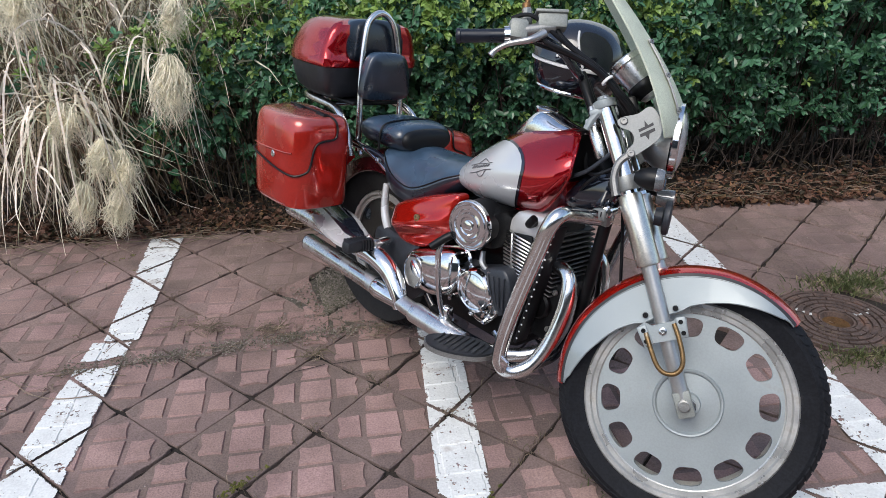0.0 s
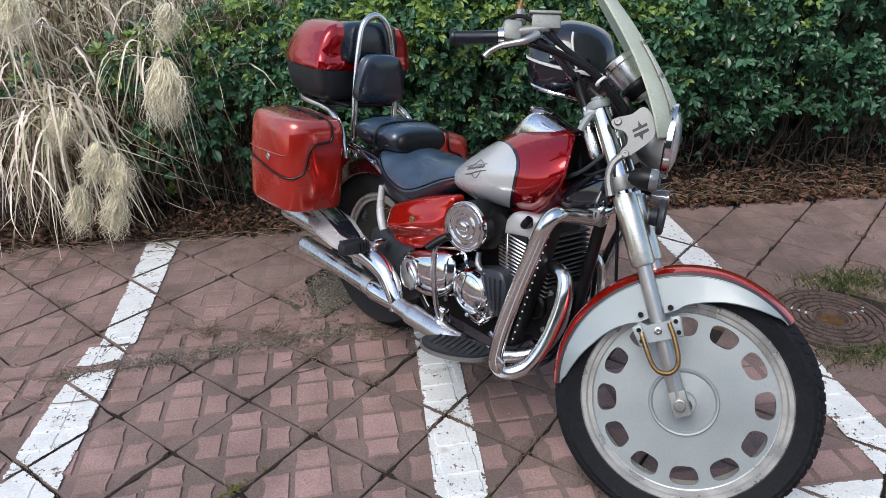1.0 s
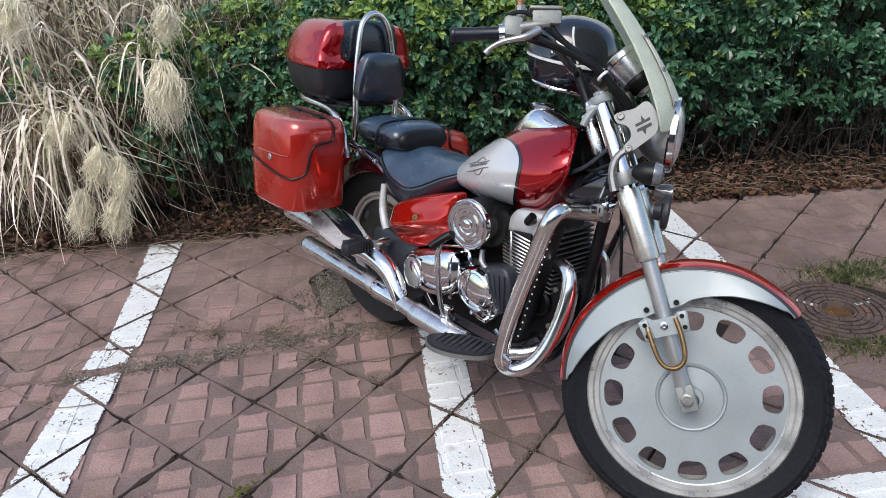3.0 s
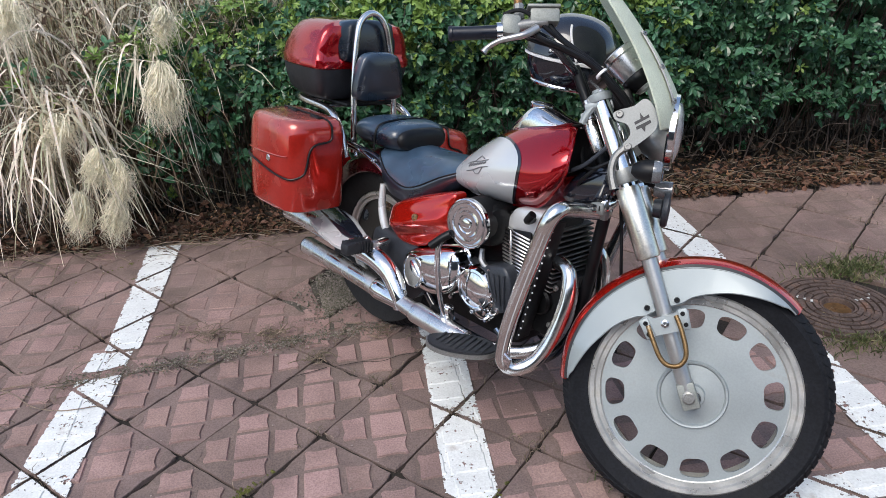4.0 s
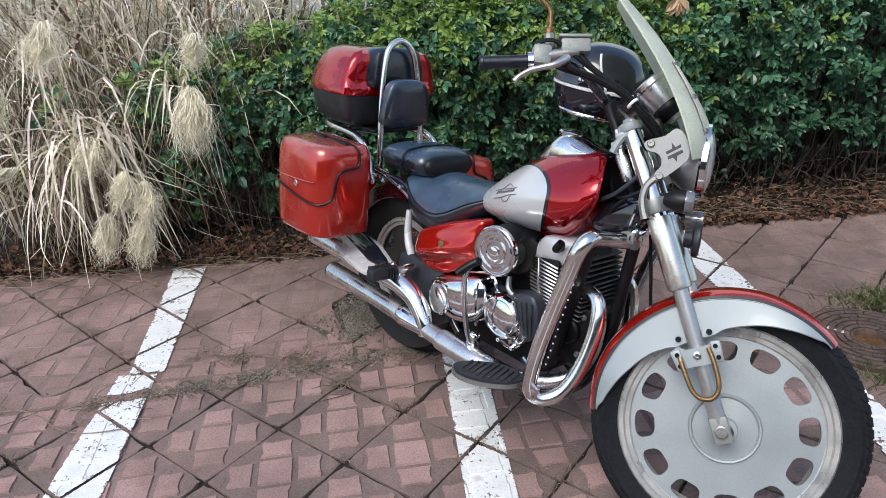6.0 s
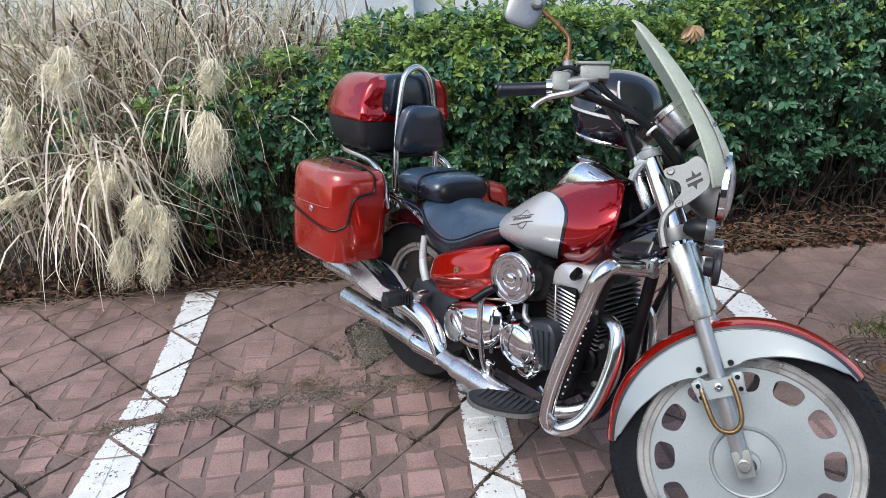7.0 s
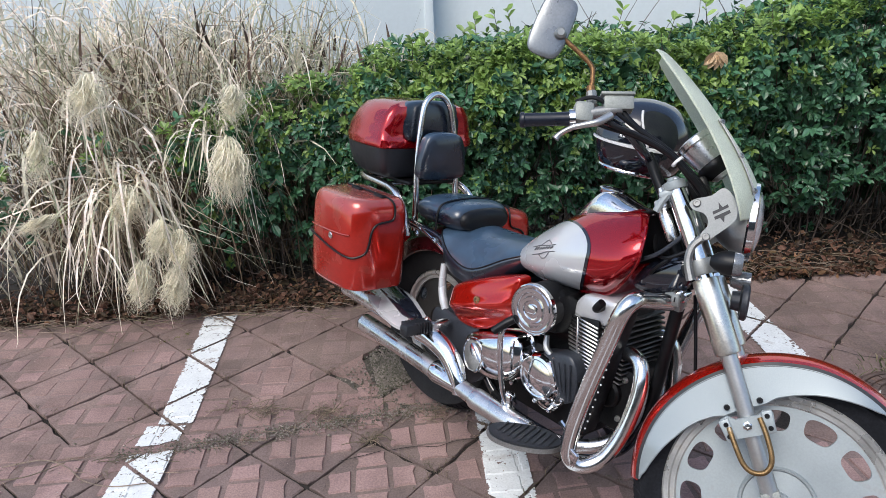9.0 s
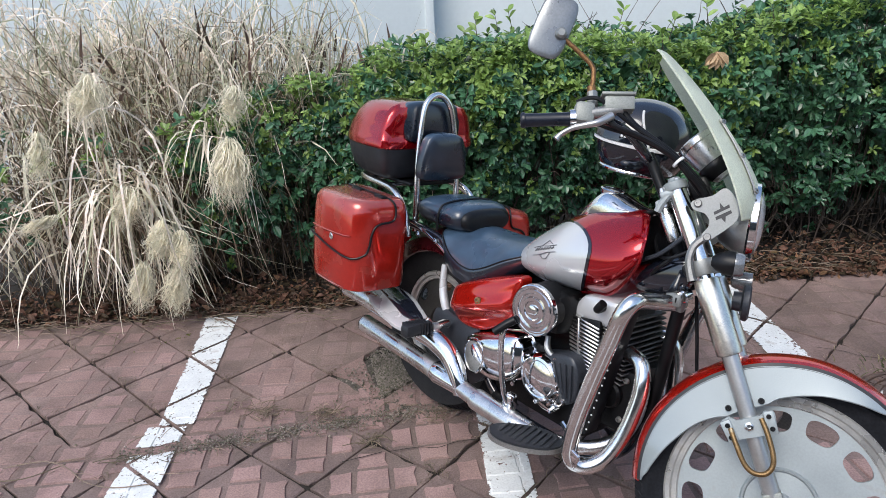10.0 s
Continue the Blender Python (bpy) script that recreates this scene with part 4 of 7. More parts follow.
gc = fk(0.070, 0, 0.849)
gauge = bp("speedometer", lathe([(0.0, -0.112), (0.022, -0.110), (0.034, -0.095), (0.042, -0.065), (0.047, -0.015), (0.050, -0.012), (0.050, 0.0), (0.046, 0.004), (0.043, -0.001)], gc, gx, 36, False), STEEL, "chrome instrument cup")
bp("dial", lathe([(0.043, -0.002), (0.0, -0.001)], gc, gx, 32, False), BLACK, "black dial", gauge)
bp("cup_base", lathe([(0.030, -0.102), (0.043, -0.085), (0.0435, -0.070), (0.038, -0.062)], gc, gx, 32, False), BLACK, "black lower cup", gauge)
bp("gauge_base", rbox(0.05, 0.06, 0.05, 0.01, fm(0.045, 0, 0.735)), BLACK)

SCR = [(1.080, 0.052, 0.062, 0.050), (1.055, 0.058, 0.080, 0.090), (0.96, 0.080, 0.115, 0.130), (0.87, 0.098, 0.140, 0.145), (0.80, 0.108, 0.156, 0.150), (0.74, 0.112, 0.166, 0.150), (0.69, 0.112, 0.168, 0.148), (0.655, 0.110, 0.160, 0.138), (0.628, 0.107, 0.150, 0.118)]
path = spline([(a, e, c) for a, e, c, _ in SCR], 4)
wide = spline([(a, w_, 0) for a, e, c, w_ in SCR], 4)
rings = []
for (a, e, c), (_, w_, _) in zip(path, wide):
    row = [(c - (c - e) * abs(x) ** 2.0, w_ * x) for x in [-1 + 2 * k / 16 for k in range(17)]]
    rings.append([fk(f_, v_, a) for f_, v_ in row] + [fk(f_ - 0.004, v_ * 0.985, a - 0.002) for f_, v_ in reversed(row)])
screen = bp("windscreen", loft(rings), SCREEN, "small yellowed frosted windscreen")
for s in (1, -1):
    strip = []
    for i in range(11):
        a = 0.675 + 0.185 * i / 10
        c, e, w_ = (lerp_table([(p[0], p[k]) for p in reversed(SCR)], a) for k in (2, 1, 3))
        x = 0.62
        f_ = c - (c - e) * x ** 2
        strip.append([fk(f_ + 0.002, s * (w_ * x - 0.007), a), fk(f_ + 0.002, s * (w_ * x + 0.007), a), fk(f_ + 0.006, s * (w_ * x + 0.006), a), fk(f_ + 0.006, s * (w_ * x - 0.006), a)])
    bp("screen_strip", loft(strip), ALLOY, "narrow bolted metal strip", screen)
    for a in (0.682, 0.765, 0.852):
        c, e, w_ = (lerp_table([(p[0], p[k]) for p in reversed(SCR)], a) for k in (2, 1, 3))
        bolt(fk(c - (c - e) * 0.62 ** 2 + 0.005, s * w_ * 0.62, a), (front_fw + front_rt * s).normalized(), 0.007, 0.006, screen, ALLOY)
    arm_out = spline([(0.017, 0.697, 0), (0.033, 0.700, 0), (0.064, 0.697, 0), (0.089, 0.705, 0), (0.102, 0.694, 0), (0.107, 0.665, 0), (0.100, 0.637, 0), (0.086, 0.625, 0), (0.058, 0.614, 0), (0.027, 0.605, 0), (0.015, 0.609, 0), (0.018, 0.623, 0), (0.035, 0.634, 0), (0.041, 0.649, 0), (0.036, 0.665, 0), (0.020, 0.677, 0), (0.015, 0.688, 0)], 3, True)
    arm = bp("screen_bracket", plate([(p.x, p.y) for p in arm_out], lambda x, y, h: fk(x, h, y), s * 0.116, s * 0.123), BRACKET, "brushed alloy screen bracket")
    bolt(fk(0.030, s * 0.123, 0.690), front_rt * s, 0.009, 0.007, arm, ALLOY)
    bolt(fk(0.026, s * 0.123, 0.613), front_rt * s, 0.009, 0.007, arm, ALLOY)
    mark = [(0.055, 0.662), (0.070, 0.664), (0.073, 0.678), (0.078, 0.665), (0.090, 0.668), (0.090, 0.661), (0.055, 0.655)]
    bp("printed_mark", merge(plate(mark, lambda x, y, h: fk(x, h, y), s * 0.1228, s * 0.1236), plate([(0.055, 0.650), (0.090, 0.655), (0.090, 0.648), (0.076, 0.645), (0.071, 0.632), (0.066, 0.644), (0.055, 0.643)], lambda x, y, h: fk(x, h, y), s * 0.1228, s * 0.1236)), PRINT, "", arm)
    ind = bp("indicator", lathe([(0.0, -0.030), (0.010, -0.028), (0.020, -0.016), (0.026, 0.0), (0.027, 0.018), (0.025, 0.020)], fk(0.045, s * 0.135, 0.548), hn, 24, False), BLACK, "black bullet indicator with clear lens")
    bp("lens", lathe([(0.0265, 0.019), (0.026, 0.032), (0.022, 0.038), (0.0, 0.040)], fk(0.045, s * 0.135, 0.548), hn, 24, False), LAMPGLASS, "clear lens", ind)
    bp("indicator_stem", rod(fk(0.020, s * 0.06, 0.545), fk(0.042, s * 0.13, 0.547), 0.007, 10), STEEL, "", ind)
horn = bp("horn", lathe([(0.0, -0.03), (0.022, -0.028), (0.024, -0.01), (0.042, -0.006), (0.044, 0.0), (0.044, 0.006), (0.038, 0.010), (0.0, 0.012)], fk(0.062, -0.02, 0.452), hn, 28, False), COVER, "round dark horn")
bp("fog_lamp", lathe([(0.0, -0.03), (0.018, -0.025), (0.024, 0.0), (0.024, 0.018), (0.0, 0.022)], fk(0.075, -0.085, 0.500), hn, 24, False), LAMPGLASS, "small lamp under the yoke")

# handlebar and controls
bar = bp("handlebar", tube([fk(-0.260, 0.223, 0.976), fk(-0.176, 0.196, 0.952), fk(-0.120, 0.172, 0.940), fk(-0.070, 0.130, 0.900), fk(-0.045, 0.070, 0.840), fk(-0.040, 0, 0.830), fk(-0.045, -0.070, 0.840), fk(-0.070, -0.130, 0.890), fk(-0.085, -0.180, 0.935), fk(-0.090, -0.220, 0.945), fk(-0.110, -0.320, 0.935)], 0.011, 12), GLOSS, "black pulled-back handlebar")
for s in (1, -1):
    bp("riser", rod(fk(-0.035, s * 0.045, 0.735), fk(-0.040, s * 0.045, 0.848), 0.0125, 14), BLACK, "", bar)
    g0, g1 = (fk(-0.278, 0.229, 0.980), fk(-0.176, 0.196, 0.952)) if s > 0 else (fk(-0.112, -0.330, 0.934), fk(-0.092, -0.225, 0.944))
    d = (g1 - g0).normalized()
    L = (g1 - g0).length
    bp("grip", lathe([(0.0, 0), (0.015, 0.001), (0.0178, 0.005), (0.0178, 0.010), (0.0158, 0.012), (0.0152, L * 0.5), (0.0160, L - 0.006), (0.0165, L), (0.012, L)], g0, d, 20, False), GRIP, "navy-black rubber grip", bar)
    bp("throttle_collar", lathe([(0.014, L), (0.021, L + 0.001), (0.022, L + 0.014), (0.016, L + 0.016)], g0, d, 20, False), CHROME, "", bar)
    bp("switch_housing", rbox(0.046, 0.044, 0.050, 0.011, fm(-0.142 if s > 0 else -0.088, s * 0.184, 0.955 if s > 0 else 0.938, 0, 22, -20 * s)), CASTGREY, "grey cast switch housing", bar)
res = bp("brake_reservoir", rbox(0.068, 0.042, 0.034, 0.006, fm(-0.066, 0.160, 0.953, 0, 17, -18)), CASTGREY, "worn grey brake fluid reservoir")
bp("lid", rbox(0.076, 0.047, 0.008, 0.003, fm(-0.062, 0.160, 0.973, 0, 17, -18)), CASTGREY, "", res)
bp("master_cylinder", rod(fk(-0.060, 0.165, 0.940), fk(-0.140, 0.192, 0.950), 0.013, 12), ALLOY, "", res)
bp("brake_lever", tube([fk(-0.085, 0.186, 0.928), fk(-0.116, 0.206, 0.919), fk(-0.140, 0.212, 0.921), fk(-0.172, 0.213, 0.925), fk(-0.200, 0.214, 0.921), fk(-0.214, 0.216, 0.913)], [0.010, 0.0085, 0.0072, 0.0062, 0.0062, 0.0088], 10), FORK, "silver brake lever with ball end")
bp("mirror_nut", rod(fk(-0.122, 0.161, 0.968), fk(-0.112, 0.158, 1.006), 0.0125, 8), BRACKET, "pale alloy mirror nut")
mir = bp("mirror", merge(rod(fk(-0.120, 0.160, 0.985), fk(-0.110, 0.158, 1.018), 0.010, 12), tube([fk(-0.112, 0.158, 1.010), fk(-0.100, 0.154, 1.040), fk(-0.096, 0.154, 1.062), fk(-0.108, 0.162, 1.092), fk(-0.140, 0.182, 1.150)], 0.0058, 10)), RUST, "chrome rear-view mirror on a rusty brown stem")
m_tl, m_r, m_bl, m_b = fk(-0.152, 0.201, 1.245), fk(-0.064, 0.168, 1.209), fk(-0.207, 0.208, 1.153), fk(-0.176, 0.187, 1.092)
mc = (m_tl + m_r + m_bl + m_b) / 4
mx_ = ((m_r - m_bl) + (m_b - m_tl) * 0).normalized()
mn = mx_.cross(m_tl - m_b).normalized()
my_ = mn.cross(mx_)
ex, ey = ((m_r + m_b) - (m_tl + m_bl)) / 4, ((m_tl + m_r) - (m_bl + m_b)) / 4
shell_out = []
for k in range(32):
    c_, s_ = math.cos(k * math.pi / 16), math.sin(k * math.pi / 16)
    q = ex * 1.06 * math.copysign(abs(c_) ** 0.5, c_) + ey * 1.10 * math.copysign(abs(s_) ** 0.5, s_)
    shell_out.append((q.dot(mx_), q.dot(my_)))
toward = mn if mn.dot(-front_fw) < 0 else -mn
bp("mirror_shell", pillow(shell_out, lambda x, y, h: mc + mx_ * x + my_ * y + toward * h, 0.006, 0.006, 6, -0.006), MIRROR, "dull chrome mirror back", mir)
bp("mirror_glass", plate([(x * 0.95, y * 0.95) for x, y in shell_out], lambda x, y, h: mc + mx_ * x + my_ * y + toward * h, -0.009, -0.0065), LENS, "", mir)
bp("ball_joint", lathe([(0.017, 0), (0.017, 0.008), (0.013, 0.014), (0.013, 0.022), (0.008, 0.027), (0, 0.027)], fk(-0.141, 0.182, 1.152) - toward * 0.004, toward, 18, False), BRACKET, "", mir)

# cables and hoses
for pts, r in (([fk(-0.150, 0.190, 0.985), fk(-0.120, 0.186, 0.985), fk(-0.095, 0.184, 0.968), fk(-0.055, 0.165, 0.905), fk(-0.010, 0.150, 0.840), fk(0.020, 0.135, 0.785), fk(0.050, 0.110, 0.720), fk(0.050, 0.07, 0.690)], 0.0050),
               ([fk(-0.100, 0.180, 0.940), fk(-0.085, 0.178, 0.905), fk(-0.045, 0.165, 0.870), fk(0.000, 0.150, 0.820), fk(0.025, 0.130, 0.775), fk(0.050, 0.105, 0.705), fk(0.040, 0.07, 0.690)], 0.0065),
               ([fk(-0.060, 0.160, 0.935), fk(-0.040, 0.155, 0.890), fk(0.005, 0.140, 0.825), fk(0.032, 0.122, 0.775), fk(0.056, 0.100, 0.715), fk(0.050, 0.05, 0.690)], 0.0060),
               ([fk(-0.150, 0.175, 0.955), fk(-0.110, 0.165, 0.915), fk(-0.050, 0.145, 0.870), fk(0.010, 0.130, 0.800), fk(0.040, 0.10, 0.710)], 0.0040)):
    bp("cable", tube(pts, r, 8), BLACK, "black control cable")
for pts in ([b(0.770, 0.02, 0.800), b(0.810, 0.060, 0.770), b(0.860, 0.090, 0.775), b(0.900, 0.08, 0.800)], [b(0.780, 0.04, 0.690), b(0.830, 0.085, 0.740), b(0.880, 0.085, 0.790)], [b(0.86, -0.06, 0.66), b(0.895, -0.05, 0.52), b(0.905, -0.05, 0.42), b(0.87, -0.04, 0.30)]):
    bp("cable", tube(pts, 0.0045, 8), BLACK, "black control cable")
bp("cable_tie", lathe([(0.015, -0.003), (0.016, 0), (0.015, 0.003)], fk(0.018, 0.134, 0.790), axis_up * 0.9 + front_fw * -0.4, 14), WHITE, "white cable tie")

# tank
TANK = [(0.352, 0.012, 0.630, 0.648), (0.358, 0.045, 0.616, 0.664), (0.378, 0.078, 0.605, 0.687), (0.420, 0.104, 0.597, 0.722), (0.475, 0.124, 0.594, 0.763), (0.540, 0.139, 0.595, 0.804), (0.60, 0.145, 0.601, 0.832), (0.655, 0.145, 0.612, 0.846),
        (0.70, 0.147, 0.621, 0.852), (0.738, 0.145, 0.636, 0.854), (0.770, 0.139, 0.658, 0.853), (0.794, 0.128, 0.686, 0.849), (0.806, 0.116, 0.716, 0.843)]
tank_pts = spline([(u, hw, 0) for u, hw, z0, z1 in TANK], 5)
tank_z = spline([(z0, z1, 0) for u, hw, z0, z1 in TANK], 5)
TANK_FINE = [(p.x, p.y, q.x, q.y) for p, q in zip(tank_pts, tank_z)]


def tank_skin(u, t, grow=0.0):
    """A spot on the tank, by its length and the angle round it."""
    i = next((q for q in range(len(TANK_FINE) - 1) if TANK_FINE[q + 1][0] >= u), len(TANK_FINE) - 2)
    (u0, *a), (u1, *c) = TANK_FINE[i], TANK_FINE[i + 1]
    f = min(1, max(0, (u - u0) / max(1e-6, u1 - u0)))
    hw, z0, z1 = [p + (q - p) * f for p, q in zip(a, c)]
    hw, z0, z1 = hw + grow, z0 - grow, z1 + grow
    c, s, e = math.cos(t), math.sin(t), 2.4
    x, y = abs(c) ** (2 / e) * (1 if c > 0 else -1), abs(s) ** (2 / e) * (1 if s > 0 else -1)
    zc = z0 + (z1 - z0) * 0.46
    z = zc + (z1 - zc) * y if y > 0 else zc + (zc - z0) * y
    narrow = 1 - 0.28 * max(0, y) ** 1.5 - 0.12 * max(0, -y) ** 2
    return b(u + 0.085 * max(0.0, u - 0.62) / 0.15 * (z - 0.78) - 0.065 * max(0.0, u - 0.70) / 0.09 * (1 - abs(x * narrow)), hw * x * narrow, z)


def tank_ring(i, grow=0.0):
    u = tank_pts[i].x
    ring = []
    for k in range(48):
        t = 2 * math.pi * k / 48
        s = math.sin(t)
        bow = 0.038 - (0.235 if s > 0.05 else 0.070) * (s - 0.05) ** 2
        bow *= min(1, max(0, u - 0.355) / 0.25) * min(1, max(0, 0.806 - u) / 0.12)
        ring.append(tank_skin(u + bow, t, grow))
    return ring


n_all = len(tank_pts)
cut = next(i for i in range(n_all) if tank_pts[i].x > 0.630)
tank = bp("fuel_tank", loft([tank_ring(i) for i in range(cut, n_all)], False), RED, "teardrop fuel tank, candy red with a silver rear half")
nose = tank_ring(n_all - 1)
bp("tank_front", loft([nose, [c_.lerp(b(0.745, 0, 0.775), 0.06) for c_ in nose], [c_.lerp(b(0.660, 0, 0.775), 0.5) for c_ in nose]]), ENGINE, "dark recessed tank front", tank)
bp("silver_panel", loft([tank_ring(i) for i in range(cut + 1)]), SILVER, "silver tank panel", tank)
bp("tank_stripe", loft([tank_ring(i, 0.0012) for i in (cut, cut + 1)], False), GLOSS, "black dividing stripe", tank)
lip_way = [(0.372, 290), (0.42, 292), (0.48, 293), (0.54, 293), (0.60, 293), (0.66, 294), (0.71, 297), (0.752, 302), (0.782, 310), (0.799, 322), (0.806, 343), (0.806, 362), (0.806, 382), (0.805, 405)]
for side in (1, -1):
    flank = [tank_skin(u, radians(t), 0.002) for u, t in lip_way]
    flank = [Vector((p.x, p.y * side, p.z)) for p in flank]
    bp("tank_lip", tube(flank[4:], 0.0042, 8), RED, "", tank)
    bp("tank_lip", tube(flank[:5], 0.0042, 8), SILVER, "", tank)


def tank_at(x, y, h):
    """A spot on the right flank of the tank, by u and w."""
    t = min((radians(k) for k in range(-80, 81, 2)), key=lambda q: abs(tank_skin(x, q).z - y))
    return tank_skin(x, t, 0.0012 + h)


for a_, c_ in (((0.462, 0.698), (0.558, 0.733)), ((0.470, 0.680), (0.563, 0.716)), ((0.500, 0.714), (0.520, 0.733)), ((0.520, 0.733), (0.540, 0.728)), ((0.500, 0.690), (0.525, 0.684)), ((0.525, 0.684), (0.542, 0.707))):
    bp("emblem_line", tube([tank_at(*[p + (q - p) * t for p, q in zip(a_, c_)], 0.0) for t in (0, 0.33, 0.66, 1)], 0.0011, 6, 3), EMBLEM, "", tank)
for k in range(7):
    u0 = 0.476 + k * 0.0112
    z0 = 0.6935 + (u0 - 0.476) * 0.375
    bp("emblem_bar", tube([tank_at(u0, z0, 0), tank_at(u0 + 0.0070, z0 + 0.0085, 0)], 0.0021, 6, 1), EMBLEM, "", tank)
console = [(0.485, 0.0), (0.51, 0.034), (0.56, 0.052), (0.62, 0.056), (0.68, 0.048), (0.725, 0.020), (0.725, -0.020), (0.68, -0.048), (0.62, -0.056), (0.56, -0.052), (0.51, -0.034)]
console = [(p.x + 0.018, p.y) for p in spline([(x, y, 0) for x, y in console], 3, True)]
top_z = lambda x: lerp_table([(u, z1) for u, hw, z0, z1 in TANK_FINE], x)
hump = lambda x: lerp_table([(0.485, 0.0), (0.52, 0.010), (0.55, 0.026), (0.585, 0.040), (0.61, 0.036), (0.66, 0.010), (0.70, 0.0), (0.73, 0.0)], x - 0.018)
bp("tank_console", pillow(console, lambda x, y, h: b(x, y, top_z(x) - 0.014 - 2.5 * y * y + h * 0.5 + hump(x) * min(1, h / 0.03)), 0.016, 0.022, 6), CHROME, "chrome console on top of the tank", tank)
bp("console_gasket", tube([b(x, y, top_z(x) - 0.003 - 4.0 * y * y) for x, y in console], 0.0045, 8, 0, True), BLACK, "black rubber gasket", tank)
bp("filler_cap", lathe([(0.030, 0), (0.032, 0.004), (0.032, 0.012), (0.026, 0.016), (0, 0.017)], b(0.608, 0, top_z(0.608) + 0.036), (0.1, 0, 1), 24, False), CHROME, "", tank)

# seats


def cushion(name, stations, label, squash=2.6, material=LEATHER, parent=None):
    """Loft of rounded cross-sections: (u, half-width, low, high, dish)."""
    a = spline([s[:3] for s in stations], 5)
    c = spline([(s[3], s[4], 0) for s in stations], 5)
    rings = []
    for p, q in zip(a, c):
        ring = []
        for k in range(28):
            t = 2 * math.pi * k / 28
            x = abs(math.cos(t)) ** (2 / squash) * (1 if math.cos(t) > 0 else -1)
            y = abs(math.sin(t)) ** (2 / squash) * (1 if math.sin(t) > 0 else -1)
            mid = (p.z + q.x) / 2
            z = mid + (q.x - p.z) / 2 * y
            if y > 0:
                z += q.y * x * x * 0.6 - abs(q.y) * 0.2
            ring.append(b(p.x, p.y * x * (1 - (0.10 if y < 0 else 0.0) * abs(y)), z))
        rings.append(ring)
    return bp(name, loft(rings), material, label, parent)


SEAT = [(0.022, 0.020, 0.640, 0.648, 0.015, 0.615), (0.030, 0.055, 0.642, 0.656, 0.050, 0.600), (0.050, 0.095, 0.640, 0.662, 0.085, 0.585), (0.085, 0.122, 0.630, 0.667, 0.112, 0.560), (0.130, 0.138, 0.602, 0.671, 0.128, 0.540),
        (0.180, 0.147, 0.584, 0.673, 0.138, 0.530), (0.245, 0.150, 0.577, 0.674, 0.140, 0.528), (0.300, 0.140, 0.596, 0.676, 0.128, 0.545), (0.356, 0.118, 0.630, 0.678, 0.100, 0.580), (0.410, 0.085, 0.655, 0.682, 0.070, 0.615), (0.450, 0.055, 0.668, 0.684, 0.045, 0.640), (0.468, 0.020, 0.672, 0.680, 0.015, 0.660)]
sa, sb = spline([q[:3] for q in SEAT], 4), spline([q[3:] for q in SEAT], 4)
rings = []
for p, q in zip(sa, sb):
    ring = []
    for x in [-1 + 2 * k / 18 for k in range(19)]:
        dip = 0.006 * math.exp(-((p.x - 0.24) / 0.06) ** 2) * math.exp(-(x / 0.25) ** 2)
        ring.append(b(p.x, p.y * x, p.z + (q.x - p.z) * (1 - abs(x) ** 2.4) - dip))
    ring += [b(p.x, (p.y + 0.004) * 1.0, p.z - 0.010), b(p.x, p.y * 0.4 + q.y * 0.6 + 0.003, p.z * 0.4 + q.z * 0.6), b(p.x, q.y, q.z), b(p.x, -q.y, q.z), b(p.x, -p.y * 0.4 - q.y * 0.6 - 0.003, p.z * 0.4 + q.z * 0.6), b(p.x, -p.y - 0.004, p.z - 0.010)]
    rings.append(ring)
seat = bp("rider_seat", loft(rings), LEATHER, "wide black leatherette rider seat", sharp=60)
for s in (1, -1):
    bp("piping", tube([b(p.x, s * (p.y + 0.001), p.z + 0.0005) for p in sa[4:-4:2]], 0.0022, 6, 2), BLACK, "", seat)
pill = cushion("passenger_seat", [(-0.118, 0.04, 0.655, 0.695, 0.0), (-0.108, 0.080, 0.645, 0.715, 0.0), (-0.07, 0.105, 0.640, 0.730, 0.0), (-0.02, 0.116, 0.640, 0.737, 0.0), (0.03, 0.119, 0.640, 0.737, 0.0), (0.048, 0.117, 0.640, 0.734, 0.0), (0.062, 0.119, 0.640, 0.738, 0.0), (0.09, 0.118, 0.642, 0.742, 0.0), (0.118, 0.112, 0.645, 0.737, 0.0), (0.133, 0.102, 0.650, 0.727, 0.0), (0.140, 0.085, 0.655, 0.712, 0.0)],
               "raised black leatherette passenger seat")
bp("welt", tube([b(0.048, 0.121, 0.645), b(0.047, 0.120, 0.69), b(0.047, 0.105, 0.724), b(0.047, 0.05, 0.7355), b(0.047, 0, 0.7365), b(0.047, -0.05, 0.7355), b(0.047, -0.105, 0.724), b(0.047, -0.120, 0.69)], 0.0035, 6), BLACK, "", pill)
cushion("front_panel", [(0.095, 0.098, 0.650, 0.722, 0.0), (0.130, 0.100, 0.650, 0.725, 0.0), (0.145, 0.096, 0.652, 0.720, 0.0), (0.153, 0.085, 0.656, 0.708, 0.0), (0.156, 0.06, 0.664, 0.695, 0.0)], "darker smooth front panel", 2.8, BLACK, pill)

